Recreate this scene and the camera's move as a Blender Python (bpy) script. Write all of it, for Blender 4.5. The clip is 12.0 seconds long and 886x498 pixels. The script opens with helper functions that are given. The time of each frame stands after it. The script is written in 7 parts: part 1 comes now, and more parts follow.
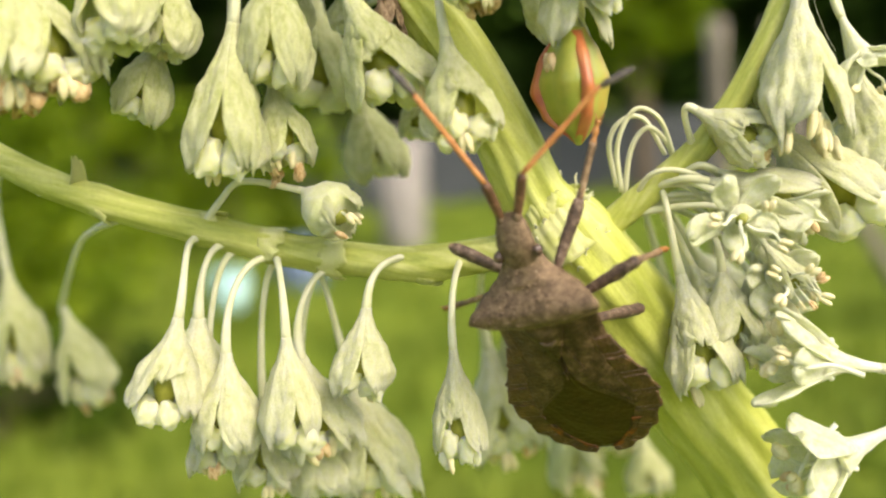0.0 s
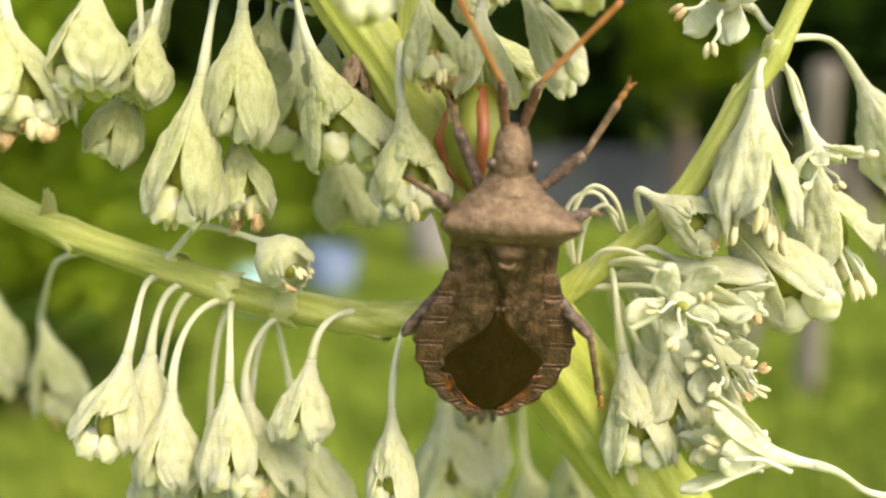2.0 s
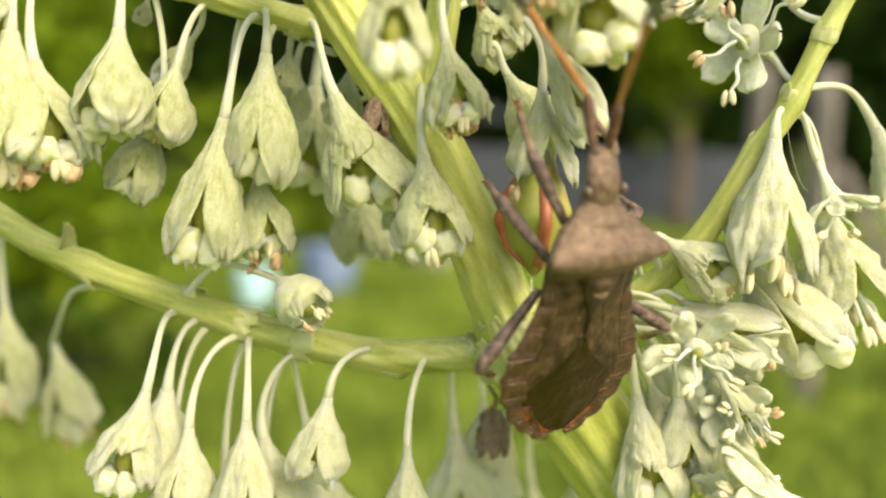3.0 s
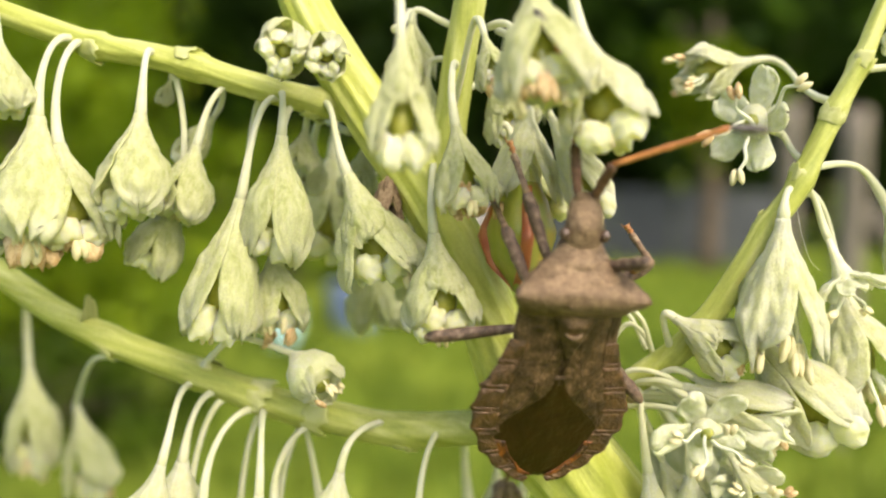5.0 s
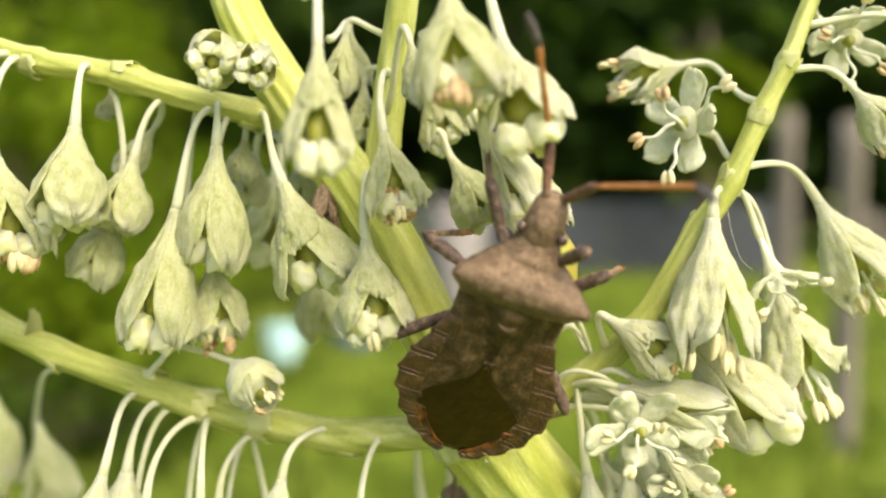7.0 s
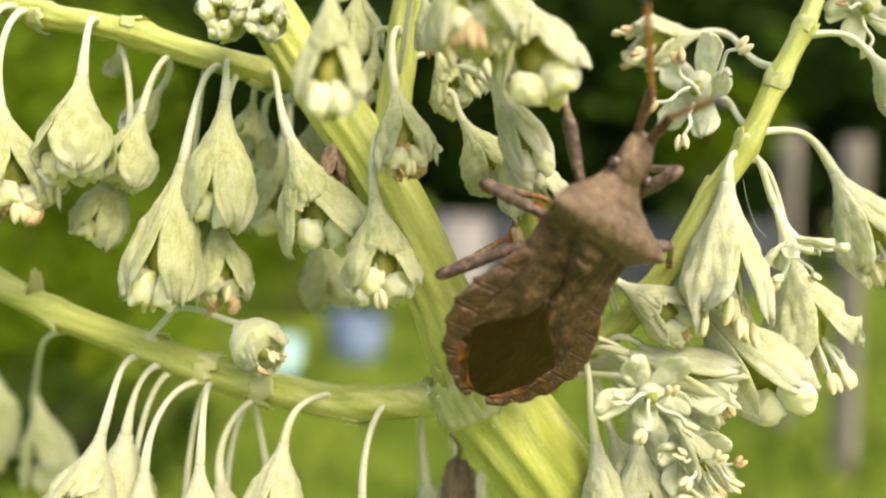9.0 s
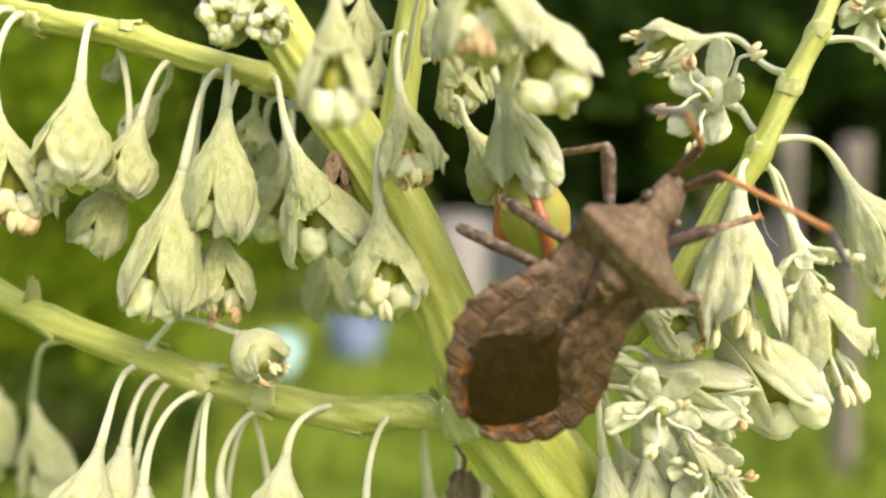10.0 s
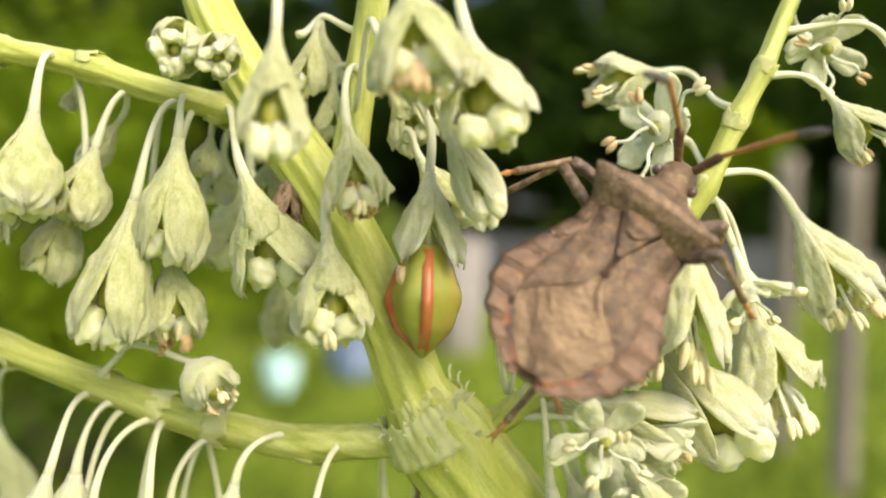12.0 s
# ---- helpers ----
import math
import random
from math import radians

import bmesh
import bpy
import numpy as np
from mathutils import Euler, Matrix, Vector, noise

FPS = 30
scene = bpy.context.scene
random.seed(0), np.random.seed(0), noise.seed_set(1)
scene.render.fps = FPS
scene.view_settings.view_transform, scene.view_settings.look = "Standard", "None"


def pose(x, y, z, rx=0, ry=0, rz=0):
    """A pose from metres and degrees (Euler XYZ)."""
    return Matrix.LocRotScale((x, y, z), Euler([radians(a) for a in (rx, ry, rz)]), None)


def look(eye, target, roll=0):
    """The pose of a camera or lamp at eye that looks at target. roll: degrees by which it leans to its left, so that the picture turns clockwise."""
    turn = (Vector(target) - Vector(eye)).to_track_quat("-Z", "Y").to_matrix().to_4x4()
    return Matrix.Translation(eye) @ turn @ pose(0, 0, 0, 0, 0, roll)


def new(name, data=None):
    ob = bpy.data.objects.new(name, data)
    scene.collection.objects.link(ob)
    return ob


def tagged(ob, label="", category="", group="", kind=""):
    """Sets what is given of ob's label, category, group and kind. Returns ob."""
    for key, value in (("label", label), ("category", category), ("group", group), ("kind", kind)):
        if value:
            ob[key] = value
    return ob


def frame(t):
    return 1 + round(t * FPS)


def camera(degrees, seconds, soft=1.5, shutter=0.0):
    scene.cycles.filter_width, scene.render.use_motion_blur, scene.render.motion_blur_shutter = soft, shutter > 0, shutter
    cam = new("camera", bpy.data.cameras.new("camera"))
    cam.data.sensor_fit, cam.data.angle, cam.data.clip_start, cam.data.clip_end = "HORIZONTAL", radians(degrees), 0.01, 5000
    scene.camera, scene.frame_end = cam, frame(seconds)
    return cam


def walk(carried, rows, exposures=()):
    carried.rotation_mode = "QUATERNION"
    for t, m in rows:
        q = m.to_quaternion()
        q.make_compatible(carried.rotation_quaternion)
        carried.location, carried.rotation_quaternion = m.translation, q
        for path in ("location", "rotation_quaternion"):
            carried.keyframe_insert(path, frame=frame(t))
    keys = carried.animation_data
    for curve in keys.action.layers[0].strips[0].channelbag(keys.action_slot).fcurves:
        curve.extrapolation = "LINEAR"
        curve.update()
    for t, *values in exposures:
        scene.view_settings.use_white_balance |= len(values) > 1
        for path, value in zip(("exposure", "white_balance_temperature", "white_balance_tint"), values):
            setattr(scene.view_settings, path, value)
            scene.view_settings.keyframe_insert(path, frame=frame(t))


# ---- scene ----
def mm(x, y, z):
    """A place near the flower head, in millimetres about a point one metre over the lawn."""
    return Vector((x / 1000, y / 1000, 1 + z / 1000))


# camera, held close to the flower head
cam = camera(54, 12.0, soft=2.2)
cam.data.dof.use_dof = True
cam.data.dof.focus_distance = 0.0395
cam.data.dof.aperture_fstop = 28
walk(cam, [
    (0.0, look(mm(-4.63, -40.53, -3.33), mm(-2.58, -1.13, -9.91), -4.44)),
    (0.5, look(mm(-4.88, -40.18, -4.29), mm(-2.33, -0.84, -11.04), -3.46)),
    (1.0, look(mm(-3.73, -40.88, -3.17), mm(-1.65, -1.48, -9.76), -2.59)),
    (1.5, look(mm(-1.93, -40.99, -2.37), mm(-0.50, -1.44, -8.16), -0.97)),
    (2.0, look(mm(-0.87, -41.18, -1.15), mm(-0.08, -1.61, -7.00), -0.03)),
    (2.5, look(mm(-0.49, -40.95, -0.75), mm(0.77, -1.27, -5.63), 0.64)),
    (3.0, look(mm(-1.77, -41.22, 0.79), mm(-0.93, -1.65, -5.02), 0.80)),
    (3.2, look(mm(-1.67, -41.14, 0.96), mm(-1.08, -1.49, -4.34), 1.31)),
    (4.8, look(mm(-0.17, -41.56, 1.74), mm(-0.91, -1.77, -2.24), 0.70)),
    (5.0, look(mm(-1.01, -41.56, 2.67), mm(-1.47, -1.77, -1.40), 0.71)),
    (5.5, look(mm(-0.42, -41.51, 2.46), mm(-0.77, -1.72, -1.65), 0.82)),
    (6.0, look(mm(0.86, -41.65, 1.78), mm(0.91, -1.82, -1.91), 0.27)),
    (6.5, look(mm(0.57, -41.68, 0.32), mm(0.49, -1.80, -2.69), 0.91)),
    (7.0, look(mm(2.04, -41.97, 2.27), mm(1.60, -2.11, -1.12), -0.38)),
    (8.8, look(mm(1.66, -41.87, 0.90), mm(1.00, -2.00, -2.32), 0.12)),
    (9.0, look(mm(1.67, -41.51, -0.33), mm(1.17, -1.61, -3.00), 0.61)),
    (9.5, look(mm(1.08, -41.72, 0.16), mm(1.07, -1.79, -2.18), 0.61)),
    (10.0, look(mm(1.37, -40.66, 0.11), mm(0.90, -0.76, -2.62), 0.70)),
    (10.5, look(mm(1.42, -41.10, -0.25), mm(1.27, -1.16, -2.53), 1.11)),
    (11.0, look(mm(3.57, -41.10, 0.20), mm(3.02, -1.16, -1.82), 0.74)),
    (11.5, look(mm(3.58, -40.93, 0.67), mm(2.95, -0.98, -1.31), 0.78)),
    (12.0, look(mm(3.73, -40.93, 0.62), mm(3.23, -0.97, -1.17), 1.10)),
], exposures=[(0.0, 1.215, 6930, 8.5), (12.0, 1.215, 6930, 8.5)])

# daylight: a high hazy sun
SUN_ELEVATION, SUN_ROTATION = radians(47), radians(141)
world = bpy.data.worlds.new("daylight")
scene.world = world
world.use_nodes = True
wn = world.node_tree.nodes
sky = wn.new("ShaderNodeTexSky")
sky.sky_type = "NISHITA"
sky.sun_disc = False
sky.air_density, sky.dust_density, sky.ozone_density = 0.7, 4.0, 0.6
sky.sun_elevation, sky.sun_rotation = SUN_ELEVATION, SUN_ROTATION
wn["Background"].inputs["Strength"].default_value = 0.15
world.node_tree.links.new(sky.outputs["Color"], wn["Background"].inputs["Color"])
sun_data = bpy.data.lights.new("sun", "SUN")
sun_data.energy, sun_data.angle, sun_data.color = 0.62, radians(24), (1.0, 0.93, 0.80)
sun = new("sun", sun_data)
sun_way = Vector((math.sin(SUN_ROTATION) * math.cos(SUN_ELEVATION), math.cos(SUN_ROTATION) * math.cos(SUN_ELEVATION), math.sin(SUN_ELEVATION)))
sun.matrix_world = look(sun_way * 30, (0, 0, 0))


# ---- materials ----
def material(name, stops, scale, rough=0.6, bump=0.0, bump_scale=None, through_light=0.0, coat=0.0, stretch=(1, 1, 1), island=0.0, turned=(0, 0, 0), detail=6, spec=0.4, spec_tint=None, rough_noise=0.0, along=None, waxy=0.0, coat_rough=0.18, fuzz=0.0, grain=0.0):
    """A mottled surface: colour stops over noise, fine relief, and leaf-like translucence."""
    mat = bpy.data.materials.new(name)
    mat.use_nodes = True
    nt, n = mat.node_tree, mat.node_tree.nodes
    bsdf, end = n["Principled BSDF"], n["Material Output"]
    co = n.new("ShaderNodeTexCoord")
    mp = n.new("ShaderNodeMapping")
    mp.vector_type = "TEXTURE"
    mp.inputs["Scale"].default_value = tuple(1 / c for c in stretch)
    mp.inputs["Rotation"].default_value = tuple(radians(c) for c in turned)
    nt.links.new(co.outputs["Object"], mp.inputs["Vector"])
    big = n.new("ShaderNodeTexNoise")
    big.inputs["Scale"].default_value, big.inputs["Detail"].default_value = scale, detail
    big.inputs["Roughness"].default_value = 0.62
    nt.links.new(mp.outputs["Vector"], big.inputs["Vector"])
    ramp = n.new("ShaderNodeValToRGB")
    while len(ramp.color_ramp.elements) < len(stops):
        ramp.color_ramp.elements.new(0.5)
    for e, (p, c) in zip(ramp.color_ramp.elements, stops):
        e.position, e.color = p, (*c, 1)
    nt.links.new(big.outputs["Fac"], ramp.inputs["Fac"])
    if along:
        # pigment that changes from the neck to the mouth of a flower
        sep, flip, tone, total = n.new("ShaderNodeSeparateXYZ"), n.new("ShaderNodeMath"), n.new("ShaderNodeValToRGB"), n.new("ShaderNodeMath")
        nt.links.new(co.outputs["Object"], sep.inputs["Vector"])
        flip.operation, flip.inputs[1].default_value = "MULTIPLY", -1
        nt.links.new(sep.outputs["Z"], flip.inputs[0])
        nt.links.new(flip.outputs[0], tone.inputs["Fac"])
        while len(tone.color_ramp.elements) < len(along):
            tone.color_ramp.elements.new(0.5)
        for e, (p, c) in zip(tone.color_ramp.elements, along):
            e.position, e.color = p, (c, c, c, 1)
        total.operation = "ADD"
        nt.links.new(big.outputs["Fac"], total.inputs[0])
        nt.links.new(tone.outputs["Color"], total.inputs[1])
        nt.links.new(total.outputs[0], ramp.inputs["Fac"])
    colour = ramp.outputs["Color"]
    if island:
        info = n.new("ShaderNodeObjectInfo")
        geo = n.new("ShaderNodeNewGeometry")
        add = n.new("ShaderNodeMath")
        add.operation = "ADD"
        nt.links.new(info.outputs["Random"], add.inputs[0])
        nt.links.new(geo.outputs["Random Per Island"], add.inputs[1])
        rng = n.new("ShaderNodeMapRange")
        rng.inputs["From Max"].default_value = 2
        rng.inputs["To Min"].default_value, rng.inputs["To Max"].default_value = 1 - island, 1 + island
        nt.links.new(add.outputs[0], rng.inputs["Value"])
        hsv = n.new("ShaderNodeHueSaturation")
        nt.links.new(rng.outputs["Result"], hsv.inputs["Value"])
        nt.links.new(colour, hsv.inputs["Color"])
        colour = hsv.outputs["Color"]
    if grain:
        # fine speckle of cells and dust
        speck, span, tone = n.new("ShaderNodeTexNoise"), n.new("ShaderNodeMapRange"), n.new("ShaderNodeHueSaturation")
        speck.inputs["Scale"].default_value, speck.inputs["Detail"].default_value = (bump_scale or scale * 3) * 1.3, 2
        nt.links.new(co.outputs["Object"], speck.inputs["Vector"])
        span.inputs["From Min"].default_value, span.inputs["From Max"].default_value = 0.32, 0.68
        span.inputs["To Min"].default_value, span.inputs["To Max"].default_value = 1 - grain, 1 + grain
        nt.links.new(speck.outputs["Fac"], span.inputs["Value"])
        nt.links.new(span.outputs["Result"], tone.inputs["Value"])
        nt.links.new(colour, tone.inputs["Color"])
        colour = tone.outputs["Color"]
    nt.links.new(colour, bsdf.inputs["Base Color"])
    bsdf.inputs["Roughness"].default_value = rough
    bsdf.inputs["Specular IOR Level"].default_value = spec
    if spec_tint:
        bsdf.inputs["Specular Tint"].default_value = (*spec_tint, 1)
        bsdf.inputs["Coat Tint"].default_value = (*spec_tint, 1)
    if coat:
        bsdf.inputs["Coat Weight"].default_value, bsdf.inputs["Coat Roughness"].default_value = coat, coat_rough
    if rough_noise:
        rr = n.new("ShaderNodeMapRange")
        rr.inputs["To Min"].default_value, rr.inputs["To Max"].default_value = rough - rough_noise, rough + rough_noise
        nt.links.new(big.outputs["Fac"], rr.inputs["Value"])
        nt.links.new(rr.outputs["Result"], bsdf.inputs["Roughness"])
    if bump:
        fine = n.new("ShaderNodeTexNoise")
        fine.inputs["Scale"].default_value, fine.inputs["Detail"].default_value = bump_scale or scale * 3, 5
        nt.links.new(mp.outputs["Vector"], fine.inputs["Vector"])
        bp = n.new("ShaderNodeBump")
        bp.inputs["Strength"].default_value, bp.inputs["Distance"].default_value = 1.0, bump
        nt.links.new(fine.outputs["Fac"], bp.inputs["Height"])
        nt.links.new(bp.outputs["Normal"], bsdf.inputs["Normal"])
        nt.links.new(bp.outputs["Normal"], bsdf.inputs["Coat Normal"])
    if fuzz:
        bsdf.inputs["Sheen Weight"].default_value, bsdf.inputs["Sheen Roughness"].default_value = fuzz, 0.5
    if waxy:
        # light that spreads inside thin, juicy tissue
        bsdf.inputs["Subsurface Weight"].default_value = waxy
        bsdf.inputs["Subsurface Radius"].default_value = (1.0, 1.0, 0.5)
        bsdf.inputs["Subsurface Scale"].default_value = 0.0005
    if through_light:
        tr = n.new("ShaderNodeBsdfTranslucent")
        deep = n.new("ShaderNodeGamma")
        deep.inputs["Gamma"].default_value = 1.25
        nt.links.new(colour, deep.inputs["Color"])
        nt.links.new(deep.outputs["Color"], tr.inputs["Color"])
        mix = n.new("ShaderNodeMixShader")
        mix.inputs["Fac"].default_value = through_light
        nt.links.new(bsdf.outputs["BSDF"], mix.inputs[1])
        nt.links.new(tr.outputs["BSDF"], mix.inputs[2])
        nt.links.new(mix.outputs["Shader"], end.inputs["Surface"])
    return mat


STEM_STOPS = [(0.30, (0.43, 0.48, 0.07)), (0.48, (0.55, 0.59, 0.12)), (0.68, (0.70, 0.73, 0.25))]
STEM_MAT = material("stem_green", STEM_STOPS, 1100, 0.45, 0.00006, 4500, 0.15, stretch=(1, 1, 0.2), turned=(0, -32, 0), grain=0.05)
BRANCH_STOPS = [(0.30, (0.34, 0.39, 0.07)), (0.48, (0.50, 0.54, 0.12)), (0.68, (0.66, 0.68, 0.26))]
LEFT_MAT = material("branch_green", BRANCH_STOPS, 1700, 0.42, 0.00008, 3600, 0.18, stretch=(0.08, 1, 1), turned=(0, 18, 0), grain=0.05)
RIGHT_MAT = material("right_branch_green", BRANCH_STOPS, 1700, 0.42, 0.00008, 3600, 0.18, stretch=(1, 1, 0.1), turned=(0, 32, 0), grain=0.05)
UPRIGHT_MAT = material("upright_branch_green", BRANCH_STOPS, 1700, 0.42, 0.00008, 3600, 0.18, stretch=(1, 1, 0.1), grain=0.05)
STALK_MAT = material("stalk_pale", [(0.3, (0.684, 0.697, 0.387)), (0.6, (0.757, 0.757, 0.536))], 900, 0.4, 0.00003, 4000, 0.2, fuzz=0.3)
SHEATH_MAT = material("papery_green", [(0.3, (0.610, 0.649, 0.192)), (0.6, (0.745, 0.758, 0.366))], 1500, 0.5, 0.00004, 5000, 0.35)
NECK_MAT = material("flower_base_cream", [(0.30, (0.693, 0.713, 0.375)), (0.60, (0.764, 0.772, 0.496)), (0.80, (0.808, 0.808, 0.647))], 16, 0.5, 0.00008, 45, 0.2, island=0.04, detail=5, waxy=0.6, fuzz=0.3, grain=0.06, stretch=(1, 1, 0.4), along=[(0.0, 0.4), (0.25, 0.25), (0.55, 0.10)])
TEPAL_MAT = material("tepal_cream", [(0.34, (0.694, 0.723, 0.353)), (0.54, (0.814, 0.826, 0.510)), (0.80, (0.867, 0.869, 0.706))], 13, 0.5, 0.00010, 46, 0.50, island=0.05, detail=7, fuzz=0.3, grain=0.08, stretch=(1, 1, 0.5), along=[(0.05, 0.3), (0.25, 0.16), (0.5, 0.05), (0.72, 0.10), (0.90, 0.28)])
# greener tissue, also darker than cream: part of the flowers' shade put into colour
DIM_GREEN_NECK_MAT = material("flower_base_dim_green", [(0.30, (0.624, 0.660, 0.286)), (0.60, (0.715, 0.734, 0.404)), (0.80, (0.773, 0.779, 0.556))], 16, 0.5, 0.00008, 45, 0.2, island=0.05, detail=5, waxy=0.6, fuzz=0.3, grain=0.06, stretch=(1, 1, 0.4), along=[(0.0, 0.35), (0.25, 0.22), (0.55, 0.06)])
DIM_GREEN_TEPAL_MAT = material("tepal_dim_green", [(0.34, (0.622, 0.665, 0.262)), (0.54, (0.767, 0.789, 0.424)), (0.80, (0.855, 0.861, 0.617))], 13, 0.5, 0.00010, 46, 0.50, island=0.07, detail=7, fuzz=0.3, grain=0.08, stretch=(1, 1, 0.5), along=[(0.05, 0.26), (0.25, 0.10), (0.5, 0.0), (0.72, 0.05), (0.90, 0.28)])
INNER_MAT = material("inner_tepal_white", [(0.32, (0.811, 0.832, 0.437)), (0.56, (0.870, 0.877, 0.616))], 12, 0.45, 0.00004, 50, 0.3, island=0.04, detail=5, waxy=0.9, fuzz=0.3)
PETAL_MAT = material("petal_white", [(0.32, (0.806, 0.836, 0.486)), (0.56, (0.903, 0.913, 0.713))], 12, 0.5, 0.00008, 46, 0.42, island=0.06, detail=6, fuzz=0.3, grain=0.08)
OVARY_MAT = material("ovary_olive", [(0.35, (0.20, 0.24, 0.03)), (0.65, (0.40, 0.39, 0.07))], 6, 0.35, 0.00002, 20, 0.1)
FILAMENT_MAT = material("filament_white", [(0.3, (0.78, 0.82, 0.60)), (0.6, (0.90, 0.90, 0.74))], 9, 0.45, 0.0, None, 0.3)
ANTHER_MAT = material("anther_cream", [(0.3, (0.76, 0.67, 0.34)), (0.6, (0.86, 0.80, 0.50))], 16, 0.6, 0.00003, 40, 0.15)
DRY_MAT = material("anther_dry", [(0.34, (0.56, 0.34, 0.14)), (0.6, (0.84, 0.65, 0.37))], 14, 0.7, 0.00005, 40, 0.1)
FRUIT_MAT = material("fruit_green", [(0.34, (0.38, 0.46, 0.07)), (0.52, (0.54, 0.54, 0.10)), (0.68, (0.62, 0.42, 0.10))], 2.5, 0.3, 0.00002, 16, 0.3, coat=0.4)
FRUIT_EDGE_MAT = material("fruit_red", [(0.35, (0.52, 0.14, 0.05)), (0.65, (0.66, 0.26, 0.09))], 5, 0.35, 0.00002, 20, 0.2, coat=0.3)
WITHER_MAT = material("withered_brown", [(0.35, (0.20, 0.13, 0.07)), (0.65, (0.42, 0.31, 0.19))], 8, 0.8, 0.00005, 30, 0.1)

BRONZE = (1.0, 0.74, 0.48)
PRONOTUM_MAT = material("bug_shield", [(0.30, (0.040, 0.027, 0.018)), (0.46, (0.096, 0.070, 0.043)), (0.66, (0.190, 0.145, 0.092))], 3200, 0.5, 0.00005, 8000, detail=12, spec=0.8, spec_tint=BRONZE, coat=0.3, coat_rough=0.45, grain=0.45)
WING_MAT = material("bug_wing", [(0.40, (0.014, 0.009, 0.005)), (0.52, (0.055, 0.038, 0.021)), (0.66, (0.140, 0.100, 0.060))], 1500, 0.46, 0.00008, 5500, detail=12, spec=0.6, spec_tint=BRONZE, coat=0.5, coat_rough=0.42, grain=0.45)
MARGIN_MAT = material("bug_margin", [(0.36, (0.006, 0.0035, 0.002)), (0.50, (0.034, 0.022, 0.012)), (0.68, (0.12, 0.085, 0.049))], 2200, 0.44, 0.00008, 7000, detail=10, spec=0.9, spec_tint=BRONZE, coat=1.0, coat_rough=0.42, grain=0.4)
MARGIN_DARK_MAT = material("bug_margin_dark", [(0.36, (0.005, 0.003, 0.002)), (0.66, (0.060, 0.036, 0.020))], 2200, 0.44, 0.00008, 7000, detail=10, spec=0.9, spec_tint=BRONZE, coat=1.0, coat_rough=0.42)
MEMBRANE_MAT = material("bug_membrane", [(0.35, (0.006, 0.003, 0.001)), (0.65, (0.018, 0.009, 0.003))], 1400, 0.32, 0.00005, 3600, coat=0.5, coat_rough=0.32, rough_noise=0.12, spec=0.5, spec_tint=(1.0, 0.72, 0.34))
BELLY_MAT = material("bug_belly", [(0.35, (0.08, 0.05, 0.03)), (0.65, (0.22, 0.14, 0.08))], 1500, 0.55, 0.00006, 6000)
RUST_MAT = material("bug_rust", [(0.42, (0.030, 0.012, 0.004)), (0.66, (0.34, 0.11, 0.015))], 1500, 0.45, 0.00004, 6000)
LEG_MAT = material("bug_leg", [(0.34, (0.04, 0.026, 0.018)), (0.52, (0.14, 0.09, 0.06)), (0.7, (0.30, 0.22, 0.16))], 3000, 0.5, 0.00006, 9000, detail=8)
SHANK_MAT = material("bug_shank", [(0.34, (0.10, 0.06, 0.035)), (0.55, (0.28, 0.18, 0.10)), (0.7, (0.42, 0.31, 0.20))], 2500, 0.5, 0.00005, 9000)
TARSUS_MAT = material("bug_foot", [(0.35, (0.30, 0.12, 0.03)), (0.65, (0.52, 0.25, 0.08))], 3000, 0.4)
ANTENNA_MAT = material("antenna_orange", [(0.35, (0.40, 0.15, 0.04)), (0.65, (0.60, 0.27, 0.09))], 2500, 0.4, 0.00002, 9000)
SCAPE_MAT = material("antenna_brown", [(0.35, (0.07, 0.035, 0.02)), (0.65, (0.24, 0.12, 0.07))], 3000, 0.45, 0.00004, 9000)
CLUB_MAT = material("antenna_tip", [(0.35, (0.035, 0.03, 0.028)), (0.65, (0.14, 0.12, 0.105))], 3000, 0.6, 0.00003, 9000)
EYE_MAT = material("bug_eye", [(0.35, (0.06, 0.035, 0.025)), (0.65, (0.14, 0.09, 0.065))], 5000, 0.2, coat=0.5)

LAWN_MAT = material("lawn", [(0.34, (0.049, 0.083, 0.006)), (0.5, (0.149, 0.215, 0.019)), (0.66, (0.305, 0.372, 0.045))], 1.6, 0.9, 0.02, 40, detail=8, spec=0.12)
GRASS_MAT = material("grass_blades", [(0.3, (0.116, 0.181, 0.019)), (0.7, (0.298, 0.363, 0.055))], 3, 0.6, 0, None, 0.3, island=0.3, spec=0.12)
LEAF_MAT = material("bush_leaf", [(0.3, (0.078, 0.136, 0.006)), (0.5, (0.184, 0.272, 0.013)), (0.7, (0.369, 0.466, 0.029))], 6, 0.5, 0, None, 0.4, island=0.35, spec=0.12)
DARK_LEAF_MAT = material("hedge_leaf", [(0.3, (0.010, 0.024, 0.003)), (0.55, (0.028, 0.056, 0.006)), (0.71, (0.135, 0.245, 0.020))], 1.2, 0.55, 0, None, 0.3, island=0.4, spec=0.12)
MID_LEAF_MAT = material("tree_leaf", [(0.3, (0.03, 0.06, 0.006)), (0.55, (0.08, 0.14, 0.011)), (0.75, (0.18, 0.27, 0.022))], 3, 0.5, 0, None, 0.35, island=0.35, spec=0.12)
BARK_MAT = material("bark", [(0.35, (0.06, 0.045, 0.03)), (0.65, (0.16, 0.12, 0.08))], 20, 0.9, 0.004, 60)
POST_MAT = material("weathered_wood", [(0.3, (0.15, 0.13, 0.10)), (0.55, (0.24, 0.21, 0.16)), (0.75, (0.33, 0.30, 0.23))], 14, 0.85, 0.003, 70, stretch=(1, 1, 0.1))
